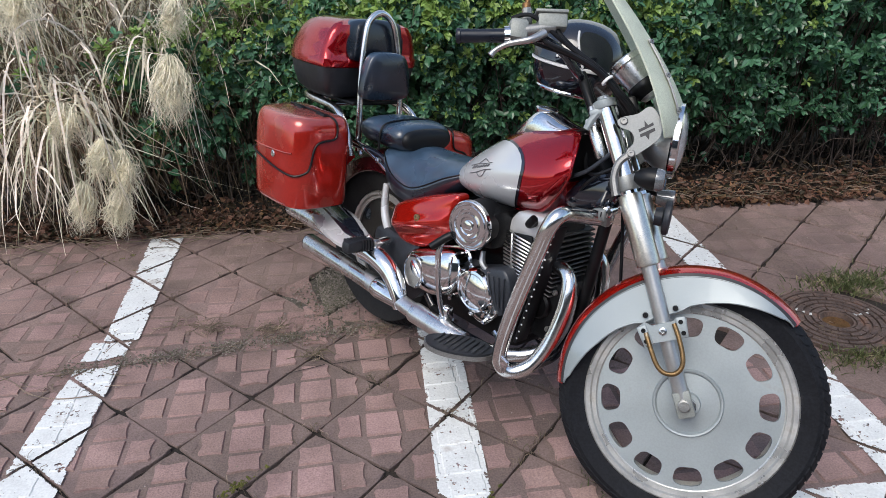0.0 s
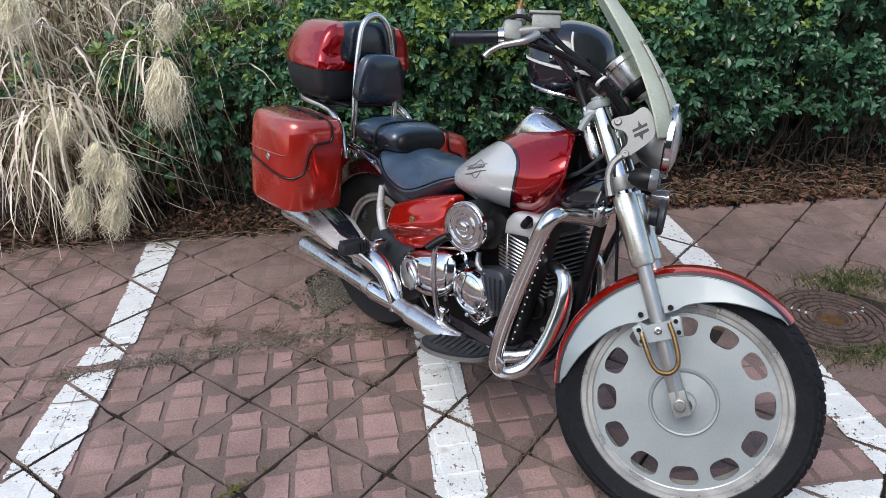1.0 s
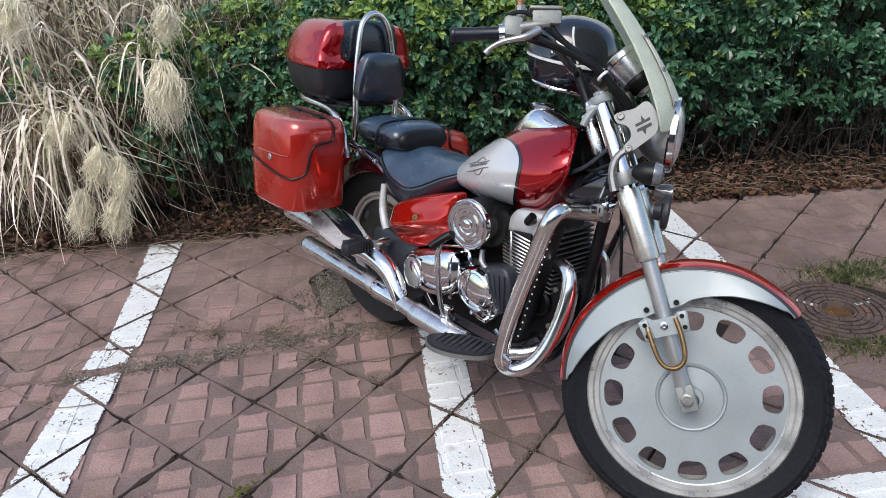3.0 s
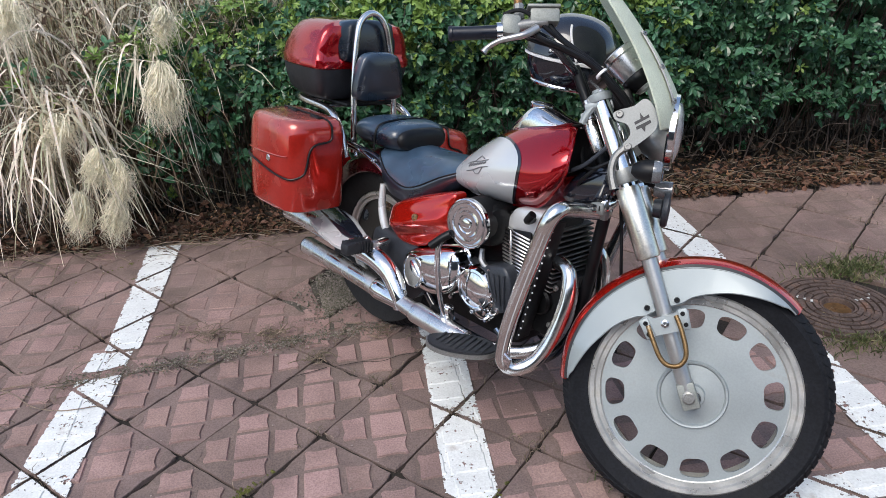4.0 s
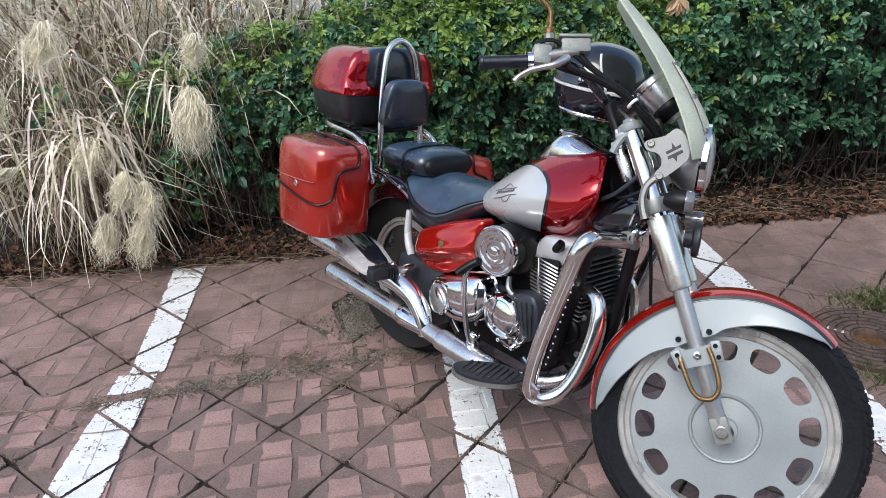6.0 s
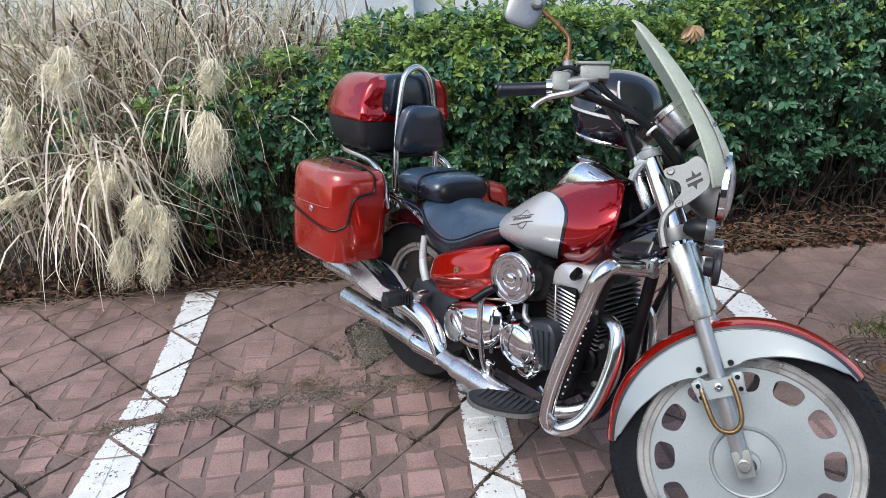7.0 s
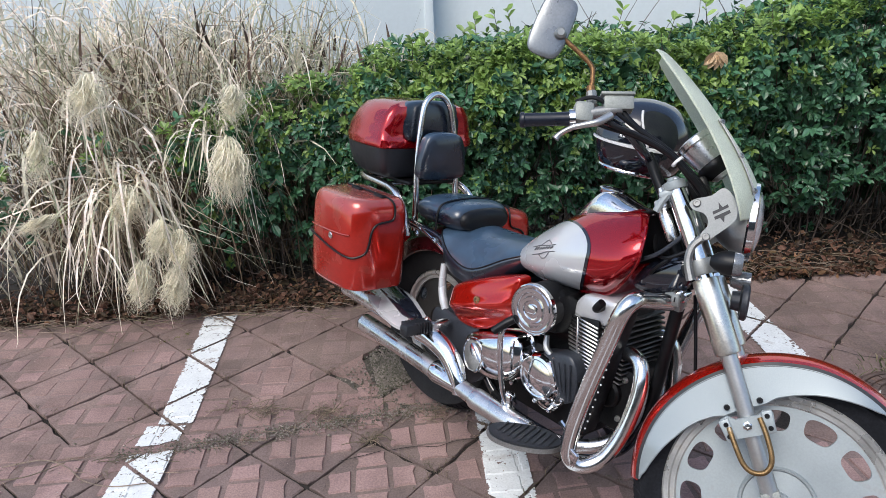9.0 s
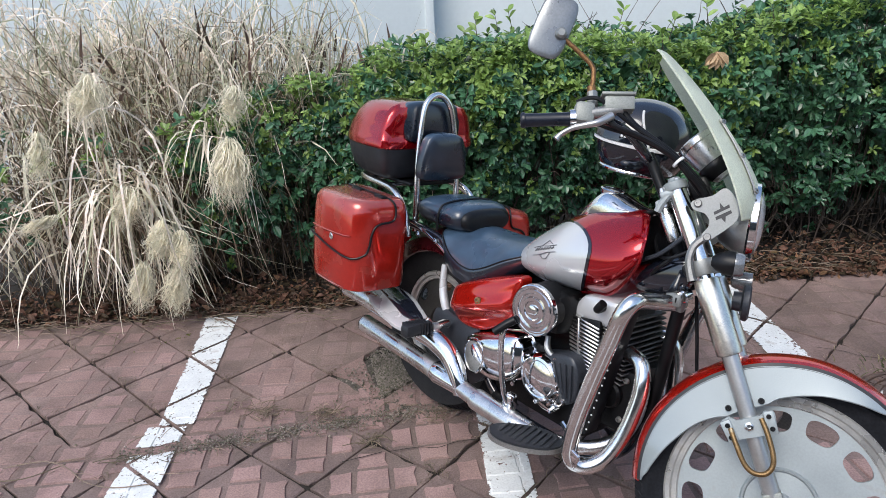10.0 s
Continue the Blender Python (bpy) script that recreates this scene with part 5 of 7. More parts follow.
# rear mudguard, rails
rings = []
for i in range(37):
    t = radians(-12 + 190 * i / 36)
    row = [(x * 0.090, 0.335 - 0.030 * abs(x) ** 3) for x in [-1 + 2 * k / 12 for k in range(13)]]
    row = [(-0.094, 0.262)] + row + [(0.094, 0.262)]
    rings.append([b(0.03 + r * math.cos(t), v, 0.300 + r * math.sin(t)) for v, r in row] + [b(0.03 + (r - 0.004) * math.cos(t), v * 0.96, 0.300 + (r - 0.004) * math.sin(t)) for v, r in reversed(row)])
bp("rear_mudguard", loft(rings), MAROON, "dark maroon rear mudguard")
for s in (1, -1):
    bp("seat_rail", tube([b(0.20, s * 0.120, 0.530), b(0.08, s * 0.112, 0.610), b(-0.05, s * 0.108, 0.628), b(-0.20, s * 0.108, 0.630), b(-0.36, s * 0.10, 0.640)], 0.013, 10), GLOSS, "black seat rail with chrome bolts")
    bp("rail_trim", tube([b(0.115, s * 0.122, 0.578), b(0.05, s * 0.122, 0.606), b(-0.05, s * 0.120, 0.634), b(-0.12, s * 0.118, 0.640)], 0.0045, 8), CHROME)
    for u in (0.05, -0.04):
        bolt(b(u, s * 0.124, 0.612), Vector((0, -s, 0)), 0.010, 0.008)

# grab rail, backrest
sissy = bp("sissy_bar", tube([b(-0.115, 0.085, 0.60), b(-0.118, 0.085, 0.72), b(-0.130, 0.080, 0.86), b(-0.142, 0.062, 0.985), b(-0.148, 0.040, 1.030), b(-0.150, 0, 1.050), b(-0.148, -0.040, 1.030), b(-0.142, -0.062, 0.985), b(-0.130, -0.080, 0.86), b(-0.118, -0.085, 0.72), b(-0.115, -0.085, 0.60)], 0.0105, 12), SATIN, "tall bent chrome backrest bar")
pad_out = spline([(-0.086, 0.780, 0), (0, 0.773, 0), (0.086, 0.780, 0), (0.096, 0.82, 0), (0.084, 0.885, 0), (0.060, 0.922, 0), (0.0, 0.930, 0), (-0.060, 0.922, 0), (-0.084, 0.885, 0), (-0.096, 0.82, 0)], 4, True)
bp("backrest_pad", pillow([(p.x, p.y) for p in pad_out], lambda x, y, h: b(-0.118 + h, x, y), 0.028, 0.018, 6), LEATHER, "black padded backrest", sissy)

# top box
box_plan = lambda g: spline([(-0.175, -0.185 * 0.905 * g, 0), (-0.175, 0, 0), (-0.175, 0.185 * 0.905 * g, 0), (-0.23, 0.212 * 0.905 * g, 0), (-0.36, 0.205 * 0.905 * g, 0), (-0.465, 0.155 * 0.905 * g, 0), (-0.518, 0.06 * 0.905 * g, 0), (-0.518, -0.06 * 0.905 * g, 0), (-0.465, -0.155 * 0.905 * g, 0), (-0.36, -0.205 * 0.905 * g, 0), (-0.23, -0.212 * 0.905 * g, 0)], 4, True)


def shell(levels):
    """Stacked outlines of the top box: (height, scale, shift forward)."""
    return loft([[b((p.x + 0.34) * g - 0.34 + sh, p.y * g, z) for p in box_plan(1.0)] for z, g, sh in levels])


case = bp("top_box", shell([(0.764, 0.68, 0.02), (0.768, 0.79, 0.015), (0.786, 0.90, 0.008), (0.825, 0.96, 0.0), (0.862, 1.0, 0.0), (0.868, 1.0, 0.0)]), MATRUBBER, "red top box with black base")
lid = bp("lid", shell([(0.868, 1.005, 0.0), (0.872, 1.025, 0.0), (0.895, 1.03, 0.0), (0.902, 1.005, 0.0), (0.93, 0.985, 0.004), (0.975, 0.90, 0.02), (1.005, 0.78, 0.035), (1.018, 0.58, 0.045), (1.021, 0.3, 0.05)]), RED, "glossy red lid", case)
cp = spline([(-0.100, 0.897, 0), (0, 0.892, 0), (0.100, 0.897, 0), (0.118, 0.950, 0), (0.112, 1.000, 0), (0.085, 1.020, 0), (0.0, 1.026, 0), (-0.085, 1.020, 0), (-0.112, 1.000, 0), (-0.118, 0.950, 0)], 4, True)
bp("box_pad", pillow([(p.x, p.y) for p in cp], lambda x, y, h: b(-0.190 - 0.12 * max(0, y - 0.90) + h, x, y), 0.026, 0.012, 6), LEATHER, "black cushion on the box", case)
bp("reflector", plate([(-0.37, 0.915), (-0.355, 0.915), (-0.342, 0.965), (-0.350, 0.965)], lambda x, y, h: b(x, 0.176 + h - (y - 0.915) * 0.35, y), 0.0, 0.004), CHROME, "", case)
rack = bp("luggage_rack", merge(tube([b(-0.06, 0.155, 0.60), b(-0.08, 0.155, 0.660), b(-0.13, 0.150, 0.715), b(-0.20, 0.140, 0.738), b(-0.36, 0.13, 0.744), b(-0.42, 0.08, 0.744), b(-0.42, -0.08, 0.744), b(-0.36, -0.13, 0.744), b(-0.20, -0.140, 0.738), b(-0.13, -0.150, 0.715), b(-0.08, -0.155, 0.660), b(-0.06, -0.155, 0.60)], 0.0135, 10),
                      rod(b(-0.22, -0.14, 0.742), b(-0.22, 0.14, 0.742), 0.008), rod(b(-0.34, -0.13, 0.744), b(-0.34, 0.13, 0.744), 0.008)), SATIN, "chrome luggage rack")
bp("rack_plate", rbox(0.26, 0.20, 0.014, 0.005, pose(-0.27, 0, 0.7545)), BLACK, "", rack)

# panniers


def pannier(s, label):
    """A hard case: flat front, rounded flank, with a dark lid seam."""
    sec = spline([(0.195, -0.15, 0), (0.195, -0.03, 0), (0.203, -0.008, 0), (0.225, 0, 0), (0.28, 0, 0), (0.32, 0, 0), (0.358, -0.008, 0), (0.384, -0.032, 0), (0.397, -0.075, 0), (0.400, -0.14, 0), (0.394, -0.24, 0), (0.365, -0.285, 0), (0.30, -0.300, 0), (0.195, -0.300, 0)], 4, True)
    lev = [(0.452, 0.93), (0.456, 0.965), (0.470, 0.985), (0.55, 1.0), (0.64, 1.0), (0.690, 0.985), (0.715, 0.955), (0.731, 0.90), (0.738, 0.82), (0.740, 0.6)]
    rings = []
    for z, g in lev:
        rings.append([b(-0.15 + (p.y + 0.15) * g, s * (0.28 + (p.x - 0.28) * g), z) for p in sec])
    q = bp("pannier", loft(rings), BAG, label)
    drop = (lambda p: p) if s > 0 else (lambda p: Vector((p.x, p.y, p.z - 0.055 - 0.22 * (abs(p.y) - 0.2))))
    if s < 0:
        for vert in q.data.vertices:
            vert.co = drop(vert.co)
    seam_line = [drop(p) for p in (b(-0.26, s * 0.262, 0.7425), b(-0.15, s * 0.262, 0.7430), b(-0.05, s * 0.260, 0.7410), b(-0.020, s * 0.256, 0.7370), b(-0.008, s * 0.252, 0.728), b(-0.002, s * 0.250, 0.714), b(0.0015, s * 0.251, 0.692), b(0.003, s * 0.258, 0.678), b(0.003, s * 0.275, 0.673), b(0.003, s * 0.300, 0.671), b(0.002, s * 0.322, 0.662), b(0.001, s * 0.334, 0.640), b(-0.001, s * 0.341, 0.600), b(-0.006, s * 0.352, 0.575), b(-0.022, s * 0.383, 0.562), b(-0.06, s * 0.399, 0.565), b(-0.12, s * 0.4035, 0.574), b(-0.20, s * 0.402, 0.588), b(-0.262, s * 0.394, 0.598), b(-0.287, s * 0.36, 0.602))]
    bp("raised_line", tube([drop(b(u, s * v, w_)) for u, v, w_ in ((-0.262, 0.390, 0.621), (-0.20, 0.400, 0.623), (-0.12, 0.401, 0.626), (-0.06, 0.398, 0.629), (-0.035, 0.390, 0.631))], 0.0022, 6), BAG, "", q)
    bp("seam", tube(seam_line, 0.0034, 8), BLACK, "dark rubber seam", q)
    bp("lock", lathe([(0.010, 0), (0.011, 0.003), (0.008, 0.005), (0.003, 0.004), (0, 0.004)], b(-0.125, s * 0.400, 0.612), Vector((0, -s, 0)), 16, False), STEEL, "", q)
    bp("hinge", rbox(0.05, 0.020, 0.010, 0.004, pose(-0.06, -s * 0.27, 0.741 if s > 0 else 0.670)), BLACK, "", q)
    bp("hinge", rbox(0.05, 0.020, 0.010, 0.004, pose(-0.19, -s * 0.27, 0.741 if s > 0 else 0.670)), BLACK, "", q)
    return q


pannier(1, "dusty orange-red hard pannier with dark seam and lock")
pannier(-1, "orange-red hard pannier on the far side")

# exhausts


def pipe(name, pts, r, material, label, parent=None, n=20):
    return bp(name, tube(pts, r, n, 6), material, label, parent)


up = pipe("exhaust", [b(-0.300, 0.215, 0.360), b(-0.10, 0.215, 0.357), b(0.08, 0.215, 0.350), b(0.15, 0.215, 0.350)], 0.034, STEEL, "long chrome silencer with slash-cut end")
pipe("bend", [b(0.140, 0.215, 0.347), b(0.200, 0.215, 0.346), b(0.262, 0.213, 0.325), b(0.302, 0.212, 0.286), b(0.326, 0.212, 0.250), b(0.335, 0.212, 0.225)], [0.0345, 0.0345, 0.032, 0.029, 0.027, 0.026], CHROME, "", up)
bp("end_cap", lathe([(0.034, 0), (0.034, 0.003), (0.026, 0.003), (0.024, -0.05), (0, -0.05)], b(-0.300, 0.215, 0.360), (-1, 0, 0), 24, False), BLACK, "", up)
lo = pipe("exhaust", [b(-0.186, 0.215, 0.262), b(0.10, 0.215, 0.256), b(0.24, 0.215, 0.250)], 0.031, STEEL, "lower chrome silencer with slash-cut end")
pipe("cone", [b(0.215, 0.215, 0.251), b(0.235, 0.215, 0.250), b(0.30, 0.214, 0.246), b(0.33, 0.213, 0.245)], [0.0325, 0.035, 0.028, 0.0255], CHROME, "", lo)
pipe("collector", [b(0.32, 0.213, 0.245), b(0.40, 0.212, 0.238), b(0.405, 0.212, 0.238), b(0.53, 0.205, 0.232), b(0.60, 0.195, 0.230)], [0.0255, 0.026, 0.032, 0.0315, 0.026], STEEL, "", lo)
bp("end_cap", lathe([(0.031, 0), (0.031, 0.003), (0.024, 0.003), (0.022, -0.05), (0, -0.05)], b(-0.186, 0.215, 0.262), (-1, 0, 0.02), 24, False), BLACK, "", lo)
gd = bp("silencer_guard", pillow([(p.x, p.y) for p in spline([(-0.240, 0.150, 0), (-0.200, 0.215, 0), (-0.100, 0.255, 0), (-0.010, 0.276, 0), (0.072, 0.280, 0), (0.122, 0.260, 0), (0.148, 0.225, 0), (0.135, 0.192, 0), (0.053, 0.166, 0), (-0.071, 0.140, 0)], 4, True)], lambda x, y, h: b(x, y, 0.394 + h - 0.26 * (y - 0.15) - 0.16 * max(0, x - 0.02)), 0.010, 0.006, 5), SILVER, "satin silver guard with black insert")
bp("insert", pillow([(p.x, p.y) for p in spline([(-0.220, 0.155, 0), (-0.165, 0.188, 0), (-0.071, 0.212, 0), (0.038, 0.238, 0), (0.088, 0.233, 0), (0.122, 0.215, 0), (0.105, 0.198, 0), (0.053, 0.184, 0), (-0.093, 0.150, 0)], 4, True)], lambda x, y, h: b(x, y, 0.4095 + h - 0.26 * (y - 0.15) - 0.16 * max(0, x - 0.02)), 0.003, 0.003, 3), GLOSS, "", gd)
peg = bp("passenger_peg", rbox(0.036, 0.100, 0.038, 0.010, pose(0.176, -0.276, 0.388, 0, 0, 6)), MATRUBBER, "black ribbed rubber footpeg")
for k in range(8):
    bp("rib", rbox(0.0385, 0.0045, 0.0405, 0.004, pose(0.180 - 0.0011 * k, -0.238 - 0.0100 * k, 0.388, 0, 0, 6)), MATRUBBER, "", peg)
bp("peg_hinge", merge(rbox(0.028, 0.07, 0.024, 0.008, pose(0.190, -0.195, 0.390)), rod(b(0.182, 0.225, 0.396), b(0.176, 0.238, 0.412), 0.008, 10)), STEEL, "", peg)

# frame and engine
bp("side_frame", merge(tube([b(0.096, 0.116, 0.545), b(0.102, 0.122, 0.48), b(0.120, 0.126, 0.43), b(0.150, 0.124, 0.385), b(0.22, 0.110, 0.33)], [0.010, 0.013, 0.014, 0.012, 0.010], 10), tube([b(0.13, -0.118, 0.53), b(0.16, -0.125, 0.40), b(0.30, -0.122, 0.27)], 0.014, 10)), SILVER, "pale grey frame gusset")
bp("swingarm_cover", pillow([(p.x, p.y) for p in spline([(0.080, 0.352, 0), (0.092, 0.398, 0), (0.135, 0.412, 0), (0.190, 0.408, 0), (0.270, 0.412, 0), (0.345, 0.370, 0), (0.350, 0.290, 0), (0.300, 0.225, 0), (0.215, 0.205, 0), (0.160, 0.262, 0), (0.112, 0.300, 0)], 4, True)], lambda x, y, h: b(x, 0.105 + h, y), 0.03, 0.010, 5), COVER, "dark grey swingarm cover")
for s in (1, -1):
    bp("swingarm", tube([b(0.03, s * 0.105, 0.300), b(0.18, s * 0.105, 0.290), b(0.36, s * 0.095, 0.300)], 0.019, 10), ENGINE, "dark swingarm")
    bp("cradle_tube", tube([b(0.818, s * 0.006, 0.31), b(0.800, s * 0.045, 0.235), b(0.740, s * 0.092, 0.190), b(0.66, s * 0.10, 0.185), b(0.40, s * 0.10, 0.195), b(0.28, s * 0.10, 0.30)], 0.014, 10), GLOSS, "black frame tube")
bp("down_tube", tube([b(0.868, 0, 0.74), b(0.855, 0, 0.632), b(0.848, 0, 0.56), b(0.838, 0, 0.448), b(0.818, 0, 0.302), b(0.800, 0, 0.235)], 0.0165, 12), BLACK, "black frame down tube")
bp("engine_block", merge(rbox(0.36, 0.20, 0.22, 0.03, pose(0.52, 0, 0.325)), rbox(0.18, 0.17, 0.16, 0.03, pose(0.66, 0, 0.36, 0, 20, 0))), ENGINE, "dark cast crankcase")
bp("battery_box", rbox(0.24, 0.20, 0.20, 0.03, pose(0.27, 0, 0.48)), ENGINE, "dark battery box")
side = [(p.x, p.y) for p in spline([(0.178, 0.440, 0), (0.180, 0.490, 0), (0.208, 0.520, 0), (0.285, 0.556, 0), (0.370, 0.590, 0), (0.450, 0.612, 0), (0.462, 0.590, 0), (0.455, 0.545, 0), (0.440, 0.495, 0), (0.395, 0.452, 0), (0.335, 0.414, 0), (0.270, 0.400, 0), (0.212, 0.406, 0)], 4, True)]
for s in (1, -1):
    fold = lambda x, y: 0.016 * math.exp(-((y - 0.485 - 0.35 * (x - 0.30)) / 0.022) ** 2) - 0.012 * math.exp(-((y - 0.440 - 0.30 * (x - 0.30)) / 0.020) ** 2)
    sc = bp("side_cover", pillow(side, lambda x, y, h: b(x, s * (0.105 + h + fold(x, y) * min(1, max(0, h - 0.036) / 0.02)), y), 0.035, 0.032, 12), ORANGE, "glossy red moulded side cover")
    bp("cover_bolt", lathe([(0.012, 0), (0.012, 0.006), (0.007, 0.008), (0.006, 0.004), (0, 0.004)], b(0.335, s * 0.180, 0.512), Vector((0, -s, 0)), 14, False), BRASS, "", sc)
    ac = bp("air_cleaner", lathe([(0.068, -0.014), (0.070, -0.012), (0.070, -0.006), (0.069, 0.0), (0.066, 0.002), (0.064, -0.003), (0.060, -0.003), (0.056, 0.003), (0.048, 0.003), (0.044, -0.003), (0.038, -0.003), (0.034, 0.004), (0.026, 0.004), (0.023, 0.0), (0.016, 0.0), (0.014, 0.006), (0.006, 0.008), (0, 0.008)], b(0.560, s * 0.195, 0.562), Vector((0.12, -s, 0)), 40, False), CHROME, "round chrome air cleaner cover with rings")
    bp("filter_drum", lathe([(0.060, -0.085), (0.066, -0.080), (0.064, -0.072), (0.066, -0.064), (0.064, -0.056), (0.066, -0.048), (0.064, -0.040), (0.066, -0.032), (0.064, -0.024), (0.066, -0.014), (0.05, -0.012)], b(0.560, s * 0.195, 0.562), Vector((0.12, -s, 0)), 32, False), BLACK, "black ribbed filter drum", ac)
    bp("intake_box", rbox(0.12, 0.12, 0.12, 0.03, pose(0.56, -s * 0.10, 0.555)), ENGINE, "", ac)
gear_out = [(p.x, p.y) for p in spline([(0.265, 0.339, 0), (0.268, 0.376, 0), (0.312, 0.402, 0), (0.387, 0.426, 0), (0.464, 0.446, 0), (0.494, 0.424, 0), (0.502, 0.372, 0), (0.480, 0.322, 0), (0.434, 0.292, 0), (0.370, 0.277, 0), (0.300, 0.290, 0)], 5, True)]
gear = bp("gearbox_cover", pillow(gear_out, lambda x, y, h: b(x, 0.085 + h, y), 0.055, 0.042, 14), CHROME, "polished chrome gearbox cover", sharp=60)
flange = [(0.382 + (x - 0.382) * 1.06, 0.358 + (y - 0.358) * 1.07) for x, y in gear_out]
bp("flange", pillow(flange, lambda x, y, h: b(x, 0.085 + h, y), 0.018, 0.004, 3), CHROME, "", gear)
oval = [(p.x, p.y) for p in spline([(0.290, 0.345, 0), (0.302, 0.374, 0), (0.322, 0.386, 0), (0.350, 0.388, 0), (0.370, 0.374, 0), (0.376, 0.338, 0), (0.358, 0.300, 0), (0.335, 0.290, 0), (0.312, 0.292, 0), (0.294, 0.312, 0)], 5, True)]
oval_v = lambda x: 0.1800 + 0.09 * (x - 0.333)
bp("oval_boss", pillow([(0.333 + (x - 0.333) * 1.10, 0.339 + (y - 0.339) * 1.10) for x, y in oval], lambda x, y, h: b(x, 0.085 + h * (1 + 1.2 * (x - 0.333)), y), 0.086, 0.004, 5), CHROME, "", gear)
bp("oval_ring", tube([b(x, oval_v(x) - 0.004, y) for x, y in oval], 0.0036, 8, 0, True), CHROME, "", gear)
bp("inset", plate(oval, lambda x, y, h: b(x, oval_v(x) + h, y), -0.012, -0.004), ALLOY, "dull oval plate", gear)
for u, w_ in ((0.272, 0.294), (0.266, 0.389), (0.482, 0.456), (0.437, 0.279)):
    bolt(b(u, 0.103, w_), Vector((0, -1, 0)), 0.008, 0.010, gear)
clutch_out = [(p.x, p.y) for p in spline([(0.510, 0.359, 0), (0.516, 0.394, 0), (0.543, 0.420, 0), (0.593, 0.426, 0), (0.638, 0.401, 0), (0.652, 0.356, 0), (0.644, 0.308, 0), (0.614, 0.276, 0), (0.573, 0.270, 0), (0.534, 0.296, 0)], 5, True)]
clutch = bp("clutch_cover", pillow(clutch_out, lambda x, y, h: b(x, 0.085 + h, y), 0.045, 0.012, 6), CHROME, "polished chrome clutch cover")
bp("dome", lathe([(0.068, -0.012), (0.069, 0.0), (0.067, 0.010), (0.060, 0.020), (0.053, 0.022), (0.049, 0.020), (0.036, 0.024), (0.016, 0.027), (0, 0.0275)], b(0.572, 0.138, 0.364), (0.04, -1, 0), 40, False), CHROME, "round domed chrome cap", clutch)
bp("case_rib", tube([b(0.640, 0.134, 0.405), b(0.636, 0.142, 0.360), b(0.622, 0.140, 0.318), b(0.600, 0.134, 0.292)], 0.006, 8), CHROME, "", clutch)
for u, w_ in ((0.527, 0.338), (0.540, 0.414), (0.612, 0.432), (0.652, 0.392), (0.655, 0.330), (0.615, 0.283), (0.562, 0.288)):
    bolt(b(u, 0.137, w_), Vector((0, -1, 0)), 0.0075, 0.009, clutch)
casing_out = [(p.x, p.y) for p in spline([(0.548, 0.424, 0), (0.590, 0.440, 0), (0.640, 0.458, 0), (0.672, 0.452, 0), (0.692, 0.412, 0), (0.690, 0.350, 0), (0.660, 0.322, 0), (0.640, 0.350, 0), (0.618, 0.390, 0), (0.590, 0.414, 0)], 4, True)]
casing = bp("clutch_casing", pillow(casing_out, lambda x, y, h: b(x, 0.085 + h, y), 0.052, 0.012, 5), COVER, "slate-grey ribbed clutch casing")
for k in range(5):
    bp("casing_rib", tube([b(0.592 + 0.020 * k, 0.150, 0.424 + 0.004 * k), b(0.612 + 0.017 * k, 0.152, 0.398 - 0.004 * k), b(0.628 + 0.013 * k, 0.146, 0.372 - 0.008 * k)], 0.0030, 6, 3), COVER, "", casing)
bp("clutch_arm", tube([b(0.562, 0.125, 0.478), b(0.570, 0.132, 0.450), b(0.590, 0.135, 0.437), b(0.616, 0.135, 0.434)], [0.007, 0.009, 0.008, 0.005], 8), FORK, "pale alloy clutch arm")
for k in range(5):
    bp("crankcase_rib", rbox(0.012, 0.16, 0.07, 0.003, pose(0.640 + 0.022 * k, -0.055, 0.385 - 0.010 * k, 0, 15, 0)), ENGINE)
CYL = pose(0.704, -0.005, 0.512, 0, -5, 0)
cyl = bp("cylinder", rbox(0.130, 0.135, 0.20, 0.02, CYL), ENGINE, "finned engine cylinder")
for k in range(13):
    bp("fin", rbox(0.172 - 0.003 * abs(k - 7), 0.172, 0.0056, 0.0022, CYL @ pose(0, 0, -0.086 + 0.0136 * k, 0, 11, 0), 1), FIN, "", cyl)
head_out = [(p.x, p.y) for p in spline([(0.606, 0.560, 0), (0.632, 0.607, 0), (0.665, 0.621, 0), (0.730, 0.624, 0), (0.754, 0.610, 0), (0.748, 0.575, 0), (0.722, 0.553, 0), (0.668, 0.551, 0), (0.628, 0.551, 0)], 4, True)]
head = bp("cylinder_head", pillow(head_out, lambda x, y, h: b(x, h, y), 0.185, 0.012, 4, -0.098), SILVER, "pale silver cylinder head cover")
bp("plug_cap", tube([b(0.705, 0.098, 0.603), b(0.712, 0.128, 0.606), b(0.730, 0.132, 0.628)], 0.011, 10), BLACK, "", head)
GRL = pose(0.668, -0.098, 0.484, 0, -9, 0)
grille = bp("side_grille", rbox(0.104, 0.012, 0.150, 0.006, GRL), ENGINE, "ribbed alloy side grille")
for k in range(14):
    bp("rib", rbox(0.102 - 0.0025 * max(0, 5 - k), 0.015, 0.0058, 0.002, GRL @ pose(0.0015 * max(0, 5 - k), -0.001, -0.068 + 0.0104 * k, 0, 15, 0), 1), STEEL, "", grille)
bp("divider", rbox(0.008, 0.017, 0.148, 0.002, GRL @ pose(-0.018, -0.001, 0), 1), STEEL, "", grille)
bp("crankcase_front", rbox(0.13, 0.14, 0.19, 0.03, pose(0.750, 0, 0.365)), ENGINE, "dark cast crankcase front")
